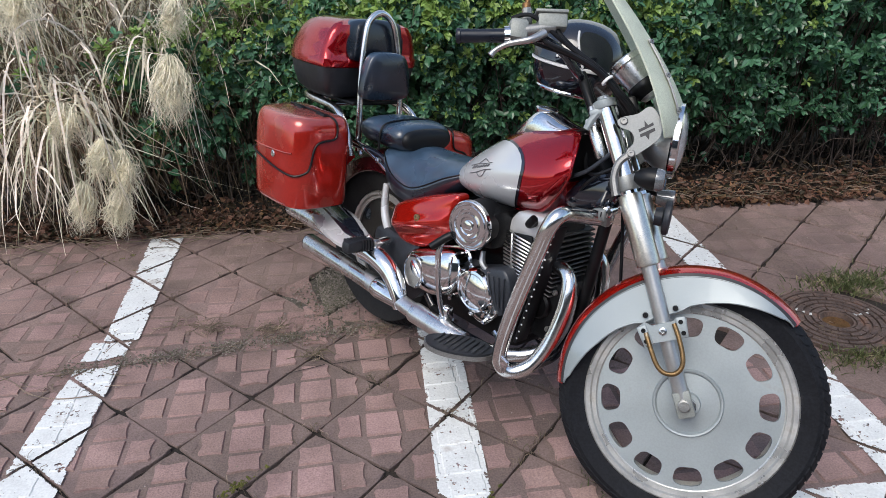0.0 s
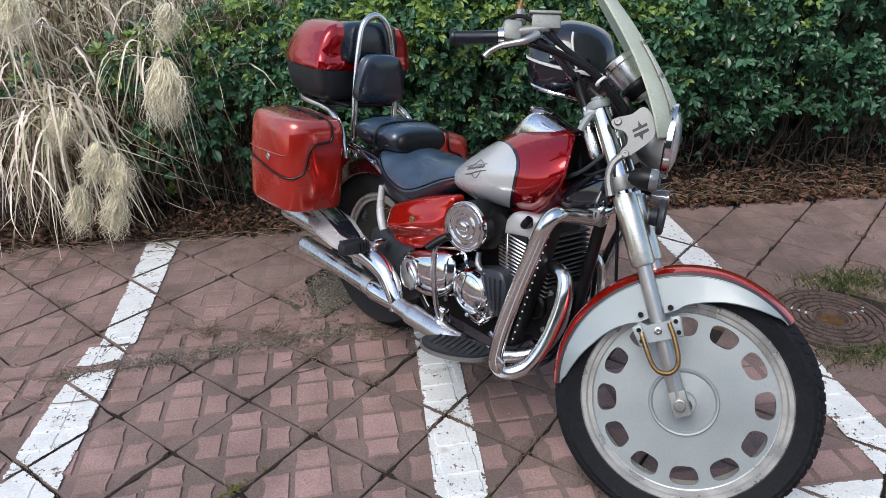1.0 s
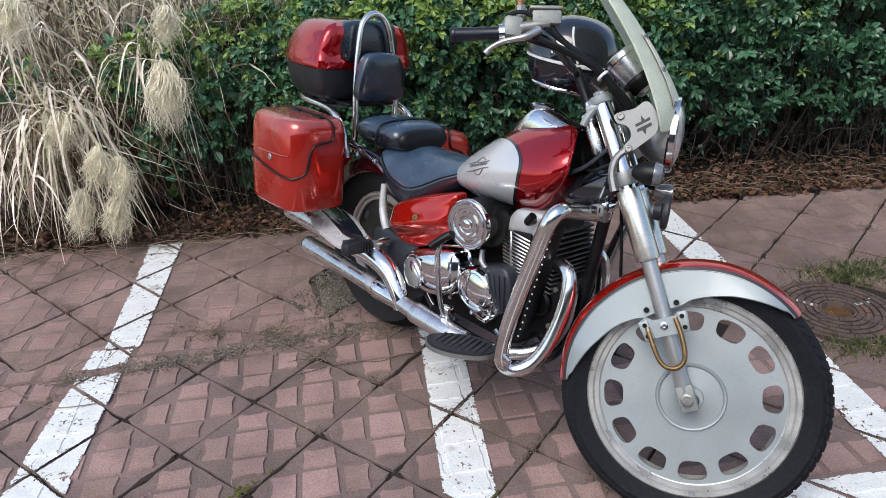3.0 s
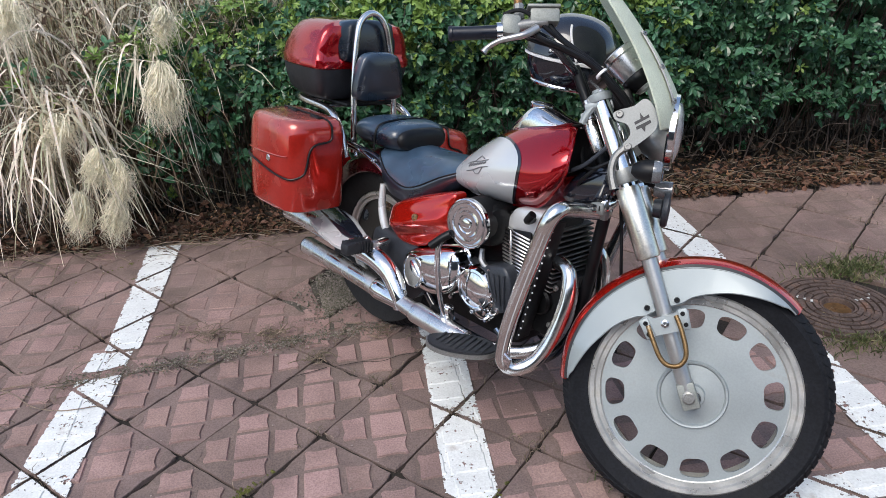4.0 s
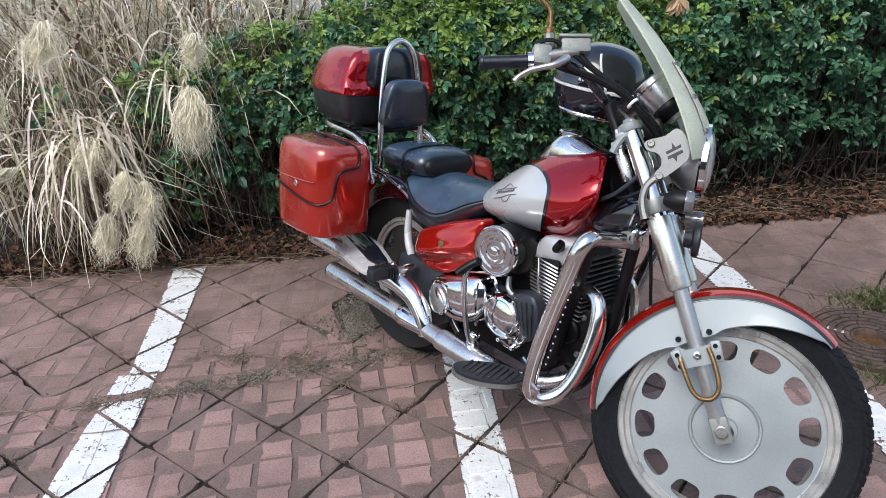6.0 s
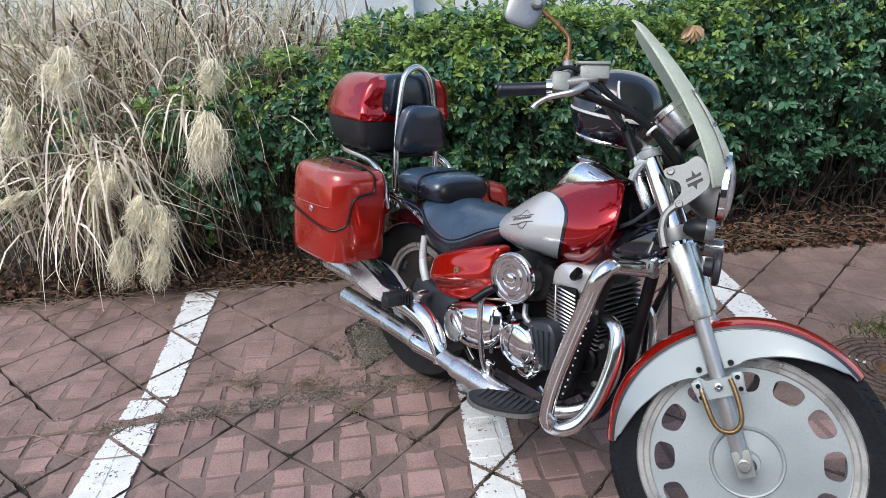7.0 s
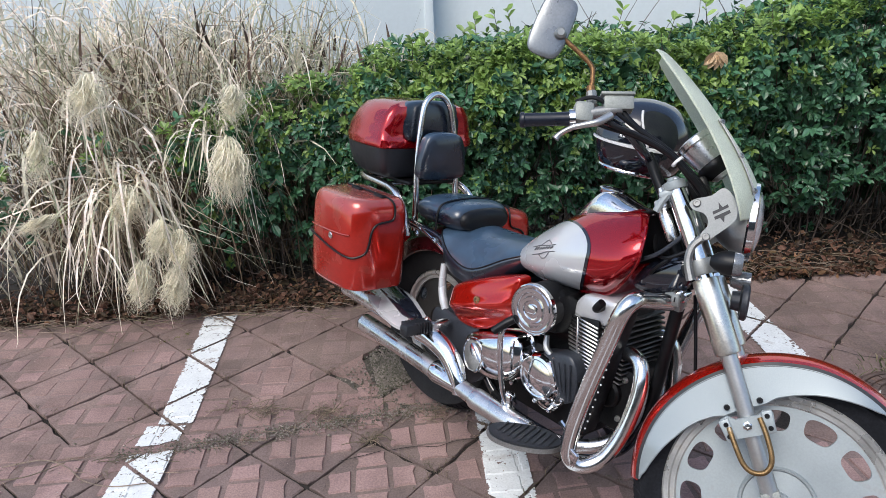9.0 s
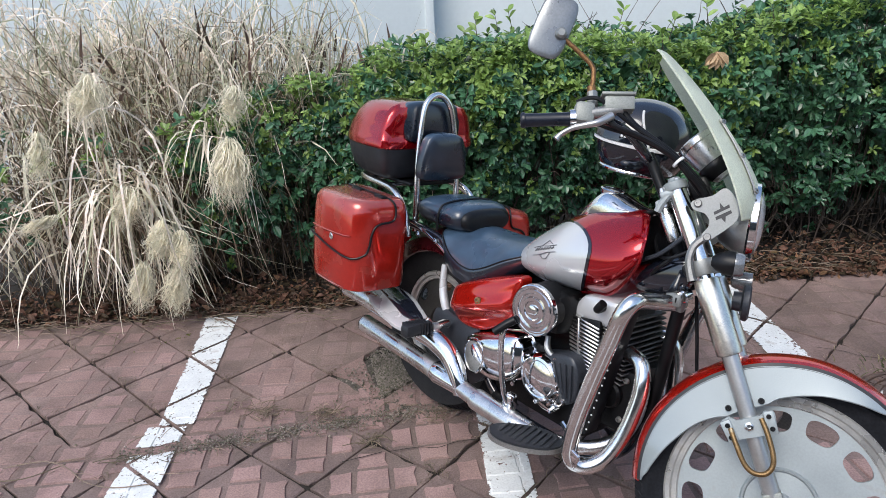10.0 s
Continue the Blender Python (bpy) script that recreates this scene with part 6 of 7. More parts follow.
bp("crankcase_boss", lathe([(0.040, -0.02), (0.040, 0.01), (0.034, 0.016), (0.012, 0.018), (0, 0.018)], b(0.745, 0.072, 0.380), (0, -1, 0), 24, False), ENGINE)
for u, w_ in ((0.715, 0.440), (0.790, 0.430), (0.785, 0.320)):
    bolt(b(u, 0.070, w_), Vector((0, -1, 0)), 0.008, 0.008, None, ALLOY)
kick = bp("kick_lever", merge(tube([b(0.490, 0.215, 0.500), b(0.488, 0.225, 0.470), b(0.488, 0.220, 0.40), b(0.495, 0.205, 0.310), b(0.505, 0.195, 0.268)], 0.0085, 10), rbox(0.035, 0.03, 0.05, 0.008, pose(0.505, -0.185, 0.272))), CHROME, "folded chrome kick lever")
bp("rubber_tip", tube([b(0.475, 0.245, 0.480), b(0.495, 0.222, 0.505), b(0.510, 0.205, 0.520)], [0.011, 0.012, 0.012], 10), BLACK, "black rubber tip", kick)
pipe("header_pipe", [b(0.785, 0.020, 0.455), b(0.812, 0.030, 0.425), b(0.815, 0.050, 0.330), b(0.790, 0.090, 0.262), b(0.72, 0.150, 0.232), b(0.60, 0.195, 0.230)], 0.019, STEEL, "bent chrome exhaust header")
bp("perforated_guard", rbox(0.010, 0.05, 0.36, 0.003, pose(0.770, -0.118, 0.450, 0, 11.5, 0)), BLACK, "black drilled guard strip")
gs = bpy.data.objects["perforated_guard"]
for k in range(15):
    m = pose(0.770, -0.118, 0.450, 0, 11.5, 0) @ pose(0.005, -0.026, -0.16 + 0.0229 * k)
    bp("rivet", lathe([(0.0027, 0), (0.0022, 0.0016), (0, 0.0022)], m @ Vector((0, 0, 0)), m.to_3x3() @ Vector((0.3, -1, 0)), 8, False), WHITE, "", gs)

# crash bar, footboards, stand
for s in (1, -1):
    tuck = lambda u, v, w_: b(u, v, w_) if s > 0 else b(u - 0.055, v * 0.86, w_)
    bar_ = bp("crash_bar", tube([tuck(0.868, s * 0.02, 0.655), tuck(0.872, s * 0.10, 0.672), tuck(0.880, s * 0.185, 0.692), tuck(0.886, s * 0.235, 0.700), tuck(0.878, s * 0.258, 0.675), tuck(0.858, s * 0.258, 0.610), tuck(0.826, s * 0.254, 0.505), tuck(0.796, s * 0.250, 0.395), tuck(0.782, s * 0.249, 0.320), tuck(0.780, s * 0.246, 0.275), tuck(0.792, s * 0.236, 0.250), tuck(0.815, s * 0.214, 0.248), tuck(0.840, s * 0.184, 0.275), tuck(0.858, s * 0.152, 0.340), tuck(0.866, s * 0.130, 0.420), tuck(0.862, s * 0.118, 0.475), tuck(0.842, s * 0.105, 0.508), tuck(0.800, s * 0.092, 0.515)], 0.0195, 16), SATIN, "thick bent chrome crash bar")
    bp("foot", rbox(0.040, 0.012, 0.052, 0.005, Matrix.Translation(tuck(0.792, s * 0.252, 0.272)) @ pose(0, 0, 0, 10, 20, 0)), CHROME, "", bar_)
    bp("clamp", rbox(0.05, 0.020, 0.045, 0.006, Matrix.Translation(tuck(0.872, s * 0.05, 0.668))), BRACKET, "", bar_)
    out = [(p.x, p.y) for p in spline([(0.556, 0.310, 0), (0.552, 0.276, 0), (0.588, 0.230, 0), (0.650, 0.192, 0), (0.706, 0.194, 0), (0.738, 0.224, 0), (0.722, 0.275, 0), (0.662, 0.320, 0), (0.600, 0.332, 0)], 4, True)]
    floor_w = lambda x: 0.250 + (x - 0.65) * 0.06
    fb = bp("footboard", plate(out, lambda x, y, h: b(x, s * y, floor_w(x) + h), -0.006, 0.006), ALLOY, "rider footboard with ribbed black rubber")
    bp("rubber_mat", pillow([(0.648 + (x - 0.648) * 0.96, 0.262 + (y - 0.262) * 0.95) for x, y in out], lambda x, y, h: b(x, s * y, floor_w(x) + 0.0055 + h), 0.006, 0.002, 3), MATRUBBER, "slate-black rubber mat", fb)
    for k in range(9):
        u = 0.584 + 0.0165 * k
        c_ = lerp_table([(0.58, 0.279), (0.65, 0.258), (0.72, 0.236)], u)
        bp("tread_rib", rbox(0.0075, 0.094 - 0.010 * abs(k - 4), 0.005, 0.002, pose(u, -s * c_, floor_w(u) + 0.0145, 0, -3.4, 16 * s), 1), MATRUBBER, "", fb)
    for u, w_ in ((0.60, 0.29), (0.69, 0.235)):
        bolt(b(u, s * w_, floor_w(u) - 0.016), Vector((0, 0, -1)), 0.008, 0.008, fb, ENGINE)
    bp("board_bracket", tube([b(0.66, s * 0.10, 0.20), b(0.66, s * 0.18, 0.215), b(0.65, s * 0.25, 0.244)], 0.010, 8), ENGINE, "", fb)
bp("brake_pedal", tube([b(0.66, 0.155, 0.225), b(0.70, 0.19, 0.245), b(0.73, 0.20, 0.29), b(0.71, 0.205, 0.315)], 0.007, 8), CHROME, "chrome brake pedal")
bp("side_stand", tube([b(0.55, -0.12, 0.20), b(0.54, -0.20, 0.12), b(0.53, -0.275, 0.048)], 0.011, 10), BLACK, "black side stand propped on the paving")
bp("rear_brace", merge(tube([b(0.40, 0.14, 0.235), b(0.55, 0.15, 0.205), b(0.70, 0.13, 0.195)], 0.014, 8)), ENGINE, "dark lower frame brace")
lamp_t = bp("tail_lamp", rbox(0.05, 0.11, 0.07, 0.02, pose(-0.33, 0, 0.50)), mat("red lens", (0.35, 0.01, 0.01), 0.2, 0, 0.1, 20, 200, 0.0, 0.8), "red tail lamp")
head_cover = [(p.x, p.y) for p in spline([(0.775, 0.690, 0), (0.82, 0.745, 0), (0.885, 0.775, 0), (0.920, 0.760, 0), (0.915, 0.705, 0), (0.85, 0.672, 0), (0.785, 0.665, 0)], 4, True)]
for s in (1, -1):
    bp("head_cover", pillow(head_cover, lambda x, y, h: b(x - 0.02, s * (0.035 + h), y), 0.015, 0.022, 5), GLOSS, "glossy black frame cover below the tank")
bp("head_tube", rod(b(0.822, -0.01, 0.85), b(0.900, 0, 0.70), 0.026, 16), BLACK, "black steering head")
tag = bp("steering_lock", rbox(0.020, 0.008, 0.030, 0.004, pose(0.905, -0.100, 0.688, 0, -8, 0)), BRACKET, "small silver lock tag")
bp("keyhole", rbox(0.003, 0.003, 0.012, 0.001, pose(0.905, -0.1045, 0.690)), BLACK, "", tag)
bp("ignition_lock", rod(b(0.895, 0.04, 0.69), b(0.900, 0.075, 0.690), 0.015, 14), CHROME, "chrome ignition lock")

# helmet hung over the far handlebar
HC = b(0.572, -0.155, 1.000)
helmet = thing("helmet", "glossy black crash helmet hung on the handlebar", "helmet", BIKE @ Matrix.Translation(HC) @ pose(0, 0, 0, -5, -4, -110))
hs = []
for i in range(17):
    t = math.pi * i / 16
    z = 0.112 * math.cos(t) if t < math.pi / 2 else 0.125 * math.cos(t)
    r = math.sin(t) ** (0.85)
    r = max(r, 0.62) if z < -0.06 else max(r, 0.02)
    hs.append([Vector((0.135 * r * math.cos(a), 0.115 * r * math.sin(a), max(z, -0.080))) for a in [2 * math.pi * k / 32 for k in range(32)]])
part("shell", loft(hs), GLOSS, helmet)
part("trim", loft([[Vector((0.1355 * k * math.cos(a), 0.1155 * k * math.sin(a), z)) for a in [2 * math.pi * j / 40 for j in range(40)]] for z, k in ((-0.012, 0.985), (-0.010, 1.030), (-0.003, 1.030), (-0.001, 0.99))], False), WHITE, helmet, "pale rubber trim line")
vis = []
for i in range(9):
    z = 0.000 + 0.085 * i / 8
    k = math.sqrt(max(0.05, 1 - (z / 0.118) ** 2)) * 1.02
    vis.append([Vector((0.140 * k * math.cos(a), 0.117 * k * math.sin(a), z)) for a in [(1.15 - 0.04 * i) * (-1 + j / 10) for j in range(21)]])
for end in (0, -1):
    part("visor_edge", tube([row[end] * 1.004 for row in vis], 0.0032, 6, 2), WHITE, helmet, "white visor edging")
part("visor", loft(vis, False, False), GLOSS, helmet, "dark glossy visor")
for k in range(5):
    part("print_bar", rbox(0.0065, 0.0015, 0.0065, 0.0005, pose(0.1050 - 0.0062 * (k - 2), 0.0790 + 0.0062 * (k - 2), 0.016, 0, 0, -48 + 5 * (k - 2))), WHITE, helmet)
part("chin_trim", tube([Vector((0.104 * math.cos(a), 0.088 * math.sin(a), -0.079)) for a in [-0.9 + 0.3 * j for j in range(10)]], 0.006, 8, 3), CHROME, helmet, "chrome chin trim")
part("lining", lathe([(0.080, -0.086), (0.095, -0.080), (0.095, -0.074), (0.06, -0.070)], (0, 0, 0), (0, 0, 1), 32, False), BLACK, helmet, "black padded lining")

# ---- paving ----
PAVE = thing("pavement", "reddish concrete paving slabs laid diagonally with soil in the joints", "pavement", kind="structure")
PAVE.location = (0, 0, 0)
LAT_U = (-1.094, 3.036, radians(-45.7), 0.2804)
LAT_L = (-0.108, 2.181, radians(-41.5), 0.2760)
JOINT = 0.0026  # half a joint


def seam(x):
    """Where the older, worn course of slabs meets the one nearer the road."""
    return 2.44 + 0.10 * math.sin(x * 1.7 + 0.4) if x < 1.2 else 2.30


def pad_outline(kind):
    """Raised pads of a slab, in its diagonal axes, in units of its side."""
    if kind == 0:
        h = 0.178
        return [(-h, -h), (h, -h), (h, h), (-h, h)]
    out = []  # inner side and the two hollowed flanks, then the hollowed outer side
    h, q0, q1 = 0.172, 0.232, 0.49
    out += [(-h, q0), (h, q0)]
    out += [(h - 0.020 * math.sin(math.pi * t), q0 + (q1 - q0) * t) for t in (0.3, 0.6, 0.9)]
    out += [(h * (1 - 2 * t), q1 - 0.035 * math.sin(math.pi * t)) for t in (0.1, 0.35, 0.65, 0.9)]
    out += [(-h + 0.020 * math.sin(math.pi * t), q0 + (q1 - q0) * t) for t in (0.9, 0.6, 0.3)]
    return out


def slab_shape(side, rise, rnd):
    """A slab: block with a worn uneven outline, four corner discs and five raised pads, its top at -rise, its pads at 0. Returns block and pads apart."""
    h = side / 2 - JOINT
    c = 0.0018
    edge = []
    n = 7
    for k in range(4):
        for i in range(n):
            t = -1 + 2 * i / n
            chip = abs(rnd.gauss(0, 0.0013)) + (rnd.uniform(0.003, 0.010) if rnd.random() < 0.08 else 0)
            if i == 0:
                chip += rnd.uniform(0.001, 0.008)
            x, y = t * h, -h + chip
            if i == 0:
                x += chip
            for _ in range(k):
                x, y = -y, x
            edge.append((x, y))
    shrink = lambda e, z: [Vector((x * (1 - e / h), y * (1 - e / h), z)) for x, y in edge]
    block = loft([shrink(0, -0.05), shrink(0, -rise - c), shrink(c * 0.8, -rise)])
    discs = []
    for k in range(4):
        q = []
        for t in [math.pi / 2 * i / 6 for i in range(7)]:
            x, y = -h + 0.006 + 0.15 * side * math.cos(t), -h + 0.006 + 0.15 * side * math.sin(t)
            q.append((x, y))
        q.append((-h + 0.006, -h + 0.006))
        for _ in range(k):
            q = [(-y, x) for x, y in q]
        discs.append(loft([[Vector((x, y, -rise - 0.001)) for x, y in q], [Vector((x * 0.985, y * 0.985, -rise + 0.0014)) for x, y in q]]))
    block = merge(block, *discs)
    pads = []
    r45 = math.cos(math.pi / 4)
    for kind, turn in ((0, 0), (1, 0), (1, 1), (1, 2), (1, 3)):
        pts = []
        for p, q in pad_outline(kind):
            for _ in range(turn):
                p, q = -q, p
            pts.append(((p - q) * r45 * side + rnd.gauss(0, 0.0012), (p + q) * r45 * side + rnd.gauss(0, 0.0012)))
        cx, cy = sum(p[0] for p in pts) / len(pts), sum(p[1] for p in pts) / len(pts)
        top = [Vector((cx + (x - cx) * 0.94, cy + (y - cy) * 0.94, 0.0)) for x, y in pts]
        pads.append(loft([[Vector((x, y, -rise - 0.001)) for x, y in pts], top]))
    return block, merge(*pads)


def in_gap(x, y):
    """Spots where slabs are missing: the grit patch by the rear wheel and the drain cover."""
    return math.hypot((x - 0.15) / 0.10, (y - 2.74) / 0.12) < 1 or math.hypot(x - 1.93, y - 2.37) < 0.10


def slab_mesh(name, side, rise, mats):
    block, pads = slab_shape(side, rise, rng)
    me = mesh_of(name, merge(block, pads), mats[0], 30)
    me.materials.append(mats[1])
    nb = len(block[1])
    for i, p in enumerate(me.polygons):
        p.material_index = 0 if i < nb else 1
    return me


fresh_kinds = [slab_mesh("slab", 0.2765, 0.0058, (SLAB, PAD)) for _ in range(7)]
fair_kinds = [slab_mesh("slab", 0.2804, 0.0022, (WORN, WORNPAD)) for _ in range(5)]
worn_kinds = [slab_mesh("worn_slab", 0.2804, 0.0010, (WORN, WORN)) for _ in range(7)]


def lattice_cells(lat, x0, x1, y0, y1):
    ox, oy, a, s = lat
    for i in range(-60, 60):
        for j in range(-60, 60):
            ci, cj = (i + 0.5) * s, (j + 0.5) * s
            x, y = ox + ci * math.cos(a) - cj * math.sin(a), oy + ci * math.sin(a) + cj * math.cos(a)
            if x0 < x < x1 and y0 < y < y1:
                yield x, y, a


def cut_slab(x, y, a):
    """A slab trimmed to leave room for the drain cover."""
    h, rim = 0.1385, []
    for k in range(4):
        for i in range(14):
            p, q = -h + 2 * h * i / 14, -h
            for _ in range(k):
                p, q = -q, p
            w = Vector((x + p * math.cos(a) - q * math.sin(a) - 1.93, y + p * math.sin(a) + q * math.cos(a) - 2.37))
            keep = 0.222 + 0.010 * noise.noise(Vector((w.x * 18, w.y * 18, 4)))
            if w.length < keep:
                w = w * (keep / max(w.length, 1e-4))
            rim.append((w.x + 1.93, w.y + 2.37))
    mid = Vector((sum(p[0] for p in rim) / len(rim), sum(p[1] for p in rim) / len(rim)))
    if (mid - Vector((1.93, 2.37))).length < 0.20:
        return
    ob = new("slab", mesh_of("slab", loft([[Vector((p, q, -0.05)) for p, q in rim], [Vector((p, q, -0.004)) for p, q in rim], [Vector((mid.x + (p - mid.x) * 0.98, mid.y + (q - mid.y) * 0.98, -0.002)) for p, q in rim]]), WORN, 30))
    ob.parent = PAVE


broken = [(-0.108, 2.858), (-0.014, 2.764), (0.079, 2.670), (0.066, 2.735), (0.058, 2.775), (0.038, 2.835), (0.030, 2.880), (0.018, 2.915), (0.022, 2.972)]
piece = new("slab", mesh_of("slab", loft([[Vector((x, y, -0.05)) for x, y in broken], [Vector((x, y, -0.004)) for x, y in broken], [Vector((x * 0.985, 2.82 + (y - 2.82) * 0.985, -0.002)) for x, y in broken]]), WORNPAD, 30))
piece.parent = PAVE
tagged(piece, "broken remainder of a red slab")
rest_v, rest_f = [], []
near = 0
for lat, upper in ((LAT_U, True), (LAT_L, False)):
    for x, y, a in lattice_cells(lat, -6, 7, -4, EDGE + 0.06):
        if in_gap(x, y) or (upper and y < seam(x) + 0.02) or (not upper and y > seam(x) + 0.15):
            continue
        smooth = upper and (x > 1.2 or (x > -0.75 and y > 2.86))
        far = math.hypot(x - 1.93, y - 2.37)
        if far < 0.40:  # cut to a curve round the drain cover
            if upper == (y > 2.30):
                cut_slab(x, y, a)
            continue
        me = rng.choice(worn_kinds if smooth else fair_kinds if upper else fresh_kinds)
        tilt = Euler((rng.gauss(0, 0.006), rng.gauss(0, 0.006), a + rng.gauss(0, 0.007) + rng.choice((0, 1, 2, 3)) * math.pi / 2)).to_matrix().to_4x4()
        dz = rng.gauss(-0.001, 0.0015) - (0.0025 if not upper and y > seam(x) - 0.05 else 0.0)
        if -1.9 < x < 3.1 and 1.15 < y and near < 300:
            ob = new("slab", me)
            ob.parent = PAVE
            ob.matrix_local = Matrix.Translation((x, y, dz)) @ tilt
            near += 1
        else:
            m = Matrix.Translation((x, y, dz)) @ tilt
            h = 0.28 / 2 - JOINT
            o = len(rest_v)
            for z in (-0.05, 0):
                rest_v += [m @ Vector((sx * h, sy * h, z)) for sx, sy in ((-1, -1), (1, -1), (1, 1), (-1, 1))]
            rest_f += [(o + 4, o + 5, o + 6, o + 7)] + [(o + k, o + (k + 1) % 4, o + 4 + (k + 1) % 4, o + 4 + k) for k in range(4)]
tagged(part("outer_slabs", (rest_v, rest_f), WORN, PAVE, sharp=0, recalc=False), kind="stuff")
joint = sheet("joint_fill", -6, 7, -4, EDGE + 0.03, -0.018, SOIL, 260, 150, lambda x, y: 0.007 * noise.noise(Vector((x * 9, y * 9, 1))) + 0.003 * noise.noise(Vector((x * 40, y * 40, 1))))
joint.parent = PAVE


def top_height(x, y):
    """Height of the slab surface at a spot, or None in a joint."""
    lat = LAT_U if y > seam(x) + 0.02 else LAT_L
    ox, oy, a, s = lat
    dx, dy = x - ox, y - oy
    i, j = (dx * math.cos(a) + dy * math.sin(a)) / s, (-dx * math.sin(a) + dy * math.cos(a)) / s
    fi, fj = i - math.floor(i) - 0.5, j - math.floor(j) - 0.5
    if max(abs(fi), abs(fj)) > 0.5 - 0.014 - 0.008 * noise.noise(Vector((x * 60, y * 60, 0))):
        return None
    p, q = abs(fi + fj) * 0.7071, abs(fj - fi) * 0.7071
    p, q = min(p, q), max(p, q)
    raised = (q < 0.178) or (p < 0.168 and 0.232 < q < 0.47)
    return 0.0 if raised or (y > 2.62) else -0.0035


def painted_line(x0, x1, y0, y1, label, step=0.0035, shift=0.0, widen=0.0, worn=0.0):
    """A stripe from y0 to y1; by its far end it has moved sideways by shift and grown by widen."""
    nx, ny = max(2, int((x1 - x0) / step)), max(2, int((y1 - y0) / step))
    v, f, wear = [], [], []
    idx = {}
    for j in range(ny + 1):
        for i in range(nx + 1):
            x, y = x0 + (x1 - x0 + widen * j / ny) * i / nx + shift * j / ny, y0 + (y1 - y0) * j / ny
            top = top_height(x, y)
            if top is None or in_gap(x, y) or abs(y - seam(x) - 0.03) < 0.022 + 0.03 * noise.noise(Vector((x * 25, y * 25, 3))):
                continue
            idx[i, j] = len(v)
            v.append(Vector((x, y, 0.0052 + top)))
            e = min(i, nx - i) * (x1 - x0) / nx, min(j, ny - j) * (y1 - y0) / ny
            wear.append(worn + max(0.0, 0.010 - min(e)) * 13)
    for j in range(ny):
        for i in range(nx):
            q = (i, j), (i + 1, j), (i + 1, j + 1), (i, j + 1)
            if all(k in idx for k in q):
                f.append(tuple(idx[k] for k in q))
    me = mesh_of("painted_line", (v, f), PAINT, 0, False)
    at = me.attributes.new("wear", "FLOAT", "POINT")
    at.data.foreach_set("value", wear)
    tagged(new("painted_line", me), label, "road marking", "parking lines", "structure")


painted_line(-0.778, -0.552, 0.9, 2.535, "worn white painted line across the red slabs", shift=0.079, widen=-0.095)
painted_line(-0.666, -0.546, 2.545, EDGE - 0.04, "worn white painted line, dulled, across the older slabs", shift=-0.052, widen=0.024, worn=0.03)
painted_line(0.428, 0.566, 0.9, EDGE - 0.04, "worn white painted line across the red slabs")
painted_line(1.610, 1.735, 1.58, EDGE - 0.04, "worn white painted line across the red slabs", shift=-0.058, widen=0.03)
painted_line(1.10, 1.60, 1.53, 1.62, "white painted line along the front of the parking bays")

# ---- grit, weeds and twigs on the paving ----


def cell_centre(lat, x, y):
    ox, oy, a, s = lat
    i, j = ((x - ox) * math.cos(a) + (y - oy) * math.sin(a)) / s, (-(x - ox) * math.sin(a) + (y - oy) * math.cos(a)) / s
    ci, cj = (math.floor(i) + 0.5) * s, (math.floor(j) + 0.5) * s
    return ox + ci * math.cos(a) - cj * math.sin(a), oy + ci * math.sin(a) + cj * math.cos(a)


v, f = [], []
for _ in range(15000):
    if rng.random() < 0.78:
        x, y = rng.gauss(0.13, 0.10), rng.gauss(2.76, 0.10)
        if not in_gap(*cell_centre(LAT_U, x, y)) and rng.random() < 0.955:
            continue
        if y > 2.64 and x < 0.035 + (2.97 - y) * 0.20 and rng.random() < 0.93:
            continue
    else:
        x = rng.uniform(-0.75, 0.5)
        y = seam(x) + rng.gauss(0.02, 0.022)
    r = rng.uniform(0.0015, 0.0055) * (1.35 if y > 2.62 else 1.0)
    c = Vector((x, y, rng.uniform(-0.004, 0.005)))
    o = len(v)
    v += [c + Vector((r * rng.uniform(0.6, 1.4), 0, 0)), c + Vector((-r * 0.5, r * 0.9, 0)), c + Vector((-r * 0.5, -r * 0.9, 0)), c + Vector((0, 0, r * rng.uniform(0.6, 1.2)))]
    f += [(o, o + 1, o + 3), (o + 1, o + 2, o + 3), (o + 2, o, o + 3)]
tagged(new("grit", mesh_of("grit", (v, f), GRAVEL, 0, False)), "grey-brown grit lying where a slab is missing", "gravel", kind="stuff")
tagged(sheet("grit_bed", -0.10, 0.46, 2.48, 3.02, -0.006, GRITBED, 70, 70, lambda x, y: 0.005 * noise.noise(Vector((x * 14, y * 14, 1))) + 0.002 * noise.noise(Vector((x * 60, y * 60, 1))) - 0.05 * max(0, math.hypot((x - 0.15) / 0.20, (y - 2.74) / 0.20) - 0.95)),
       "grey grit bed beside the rear wheel", "gravel", kind="stuff")

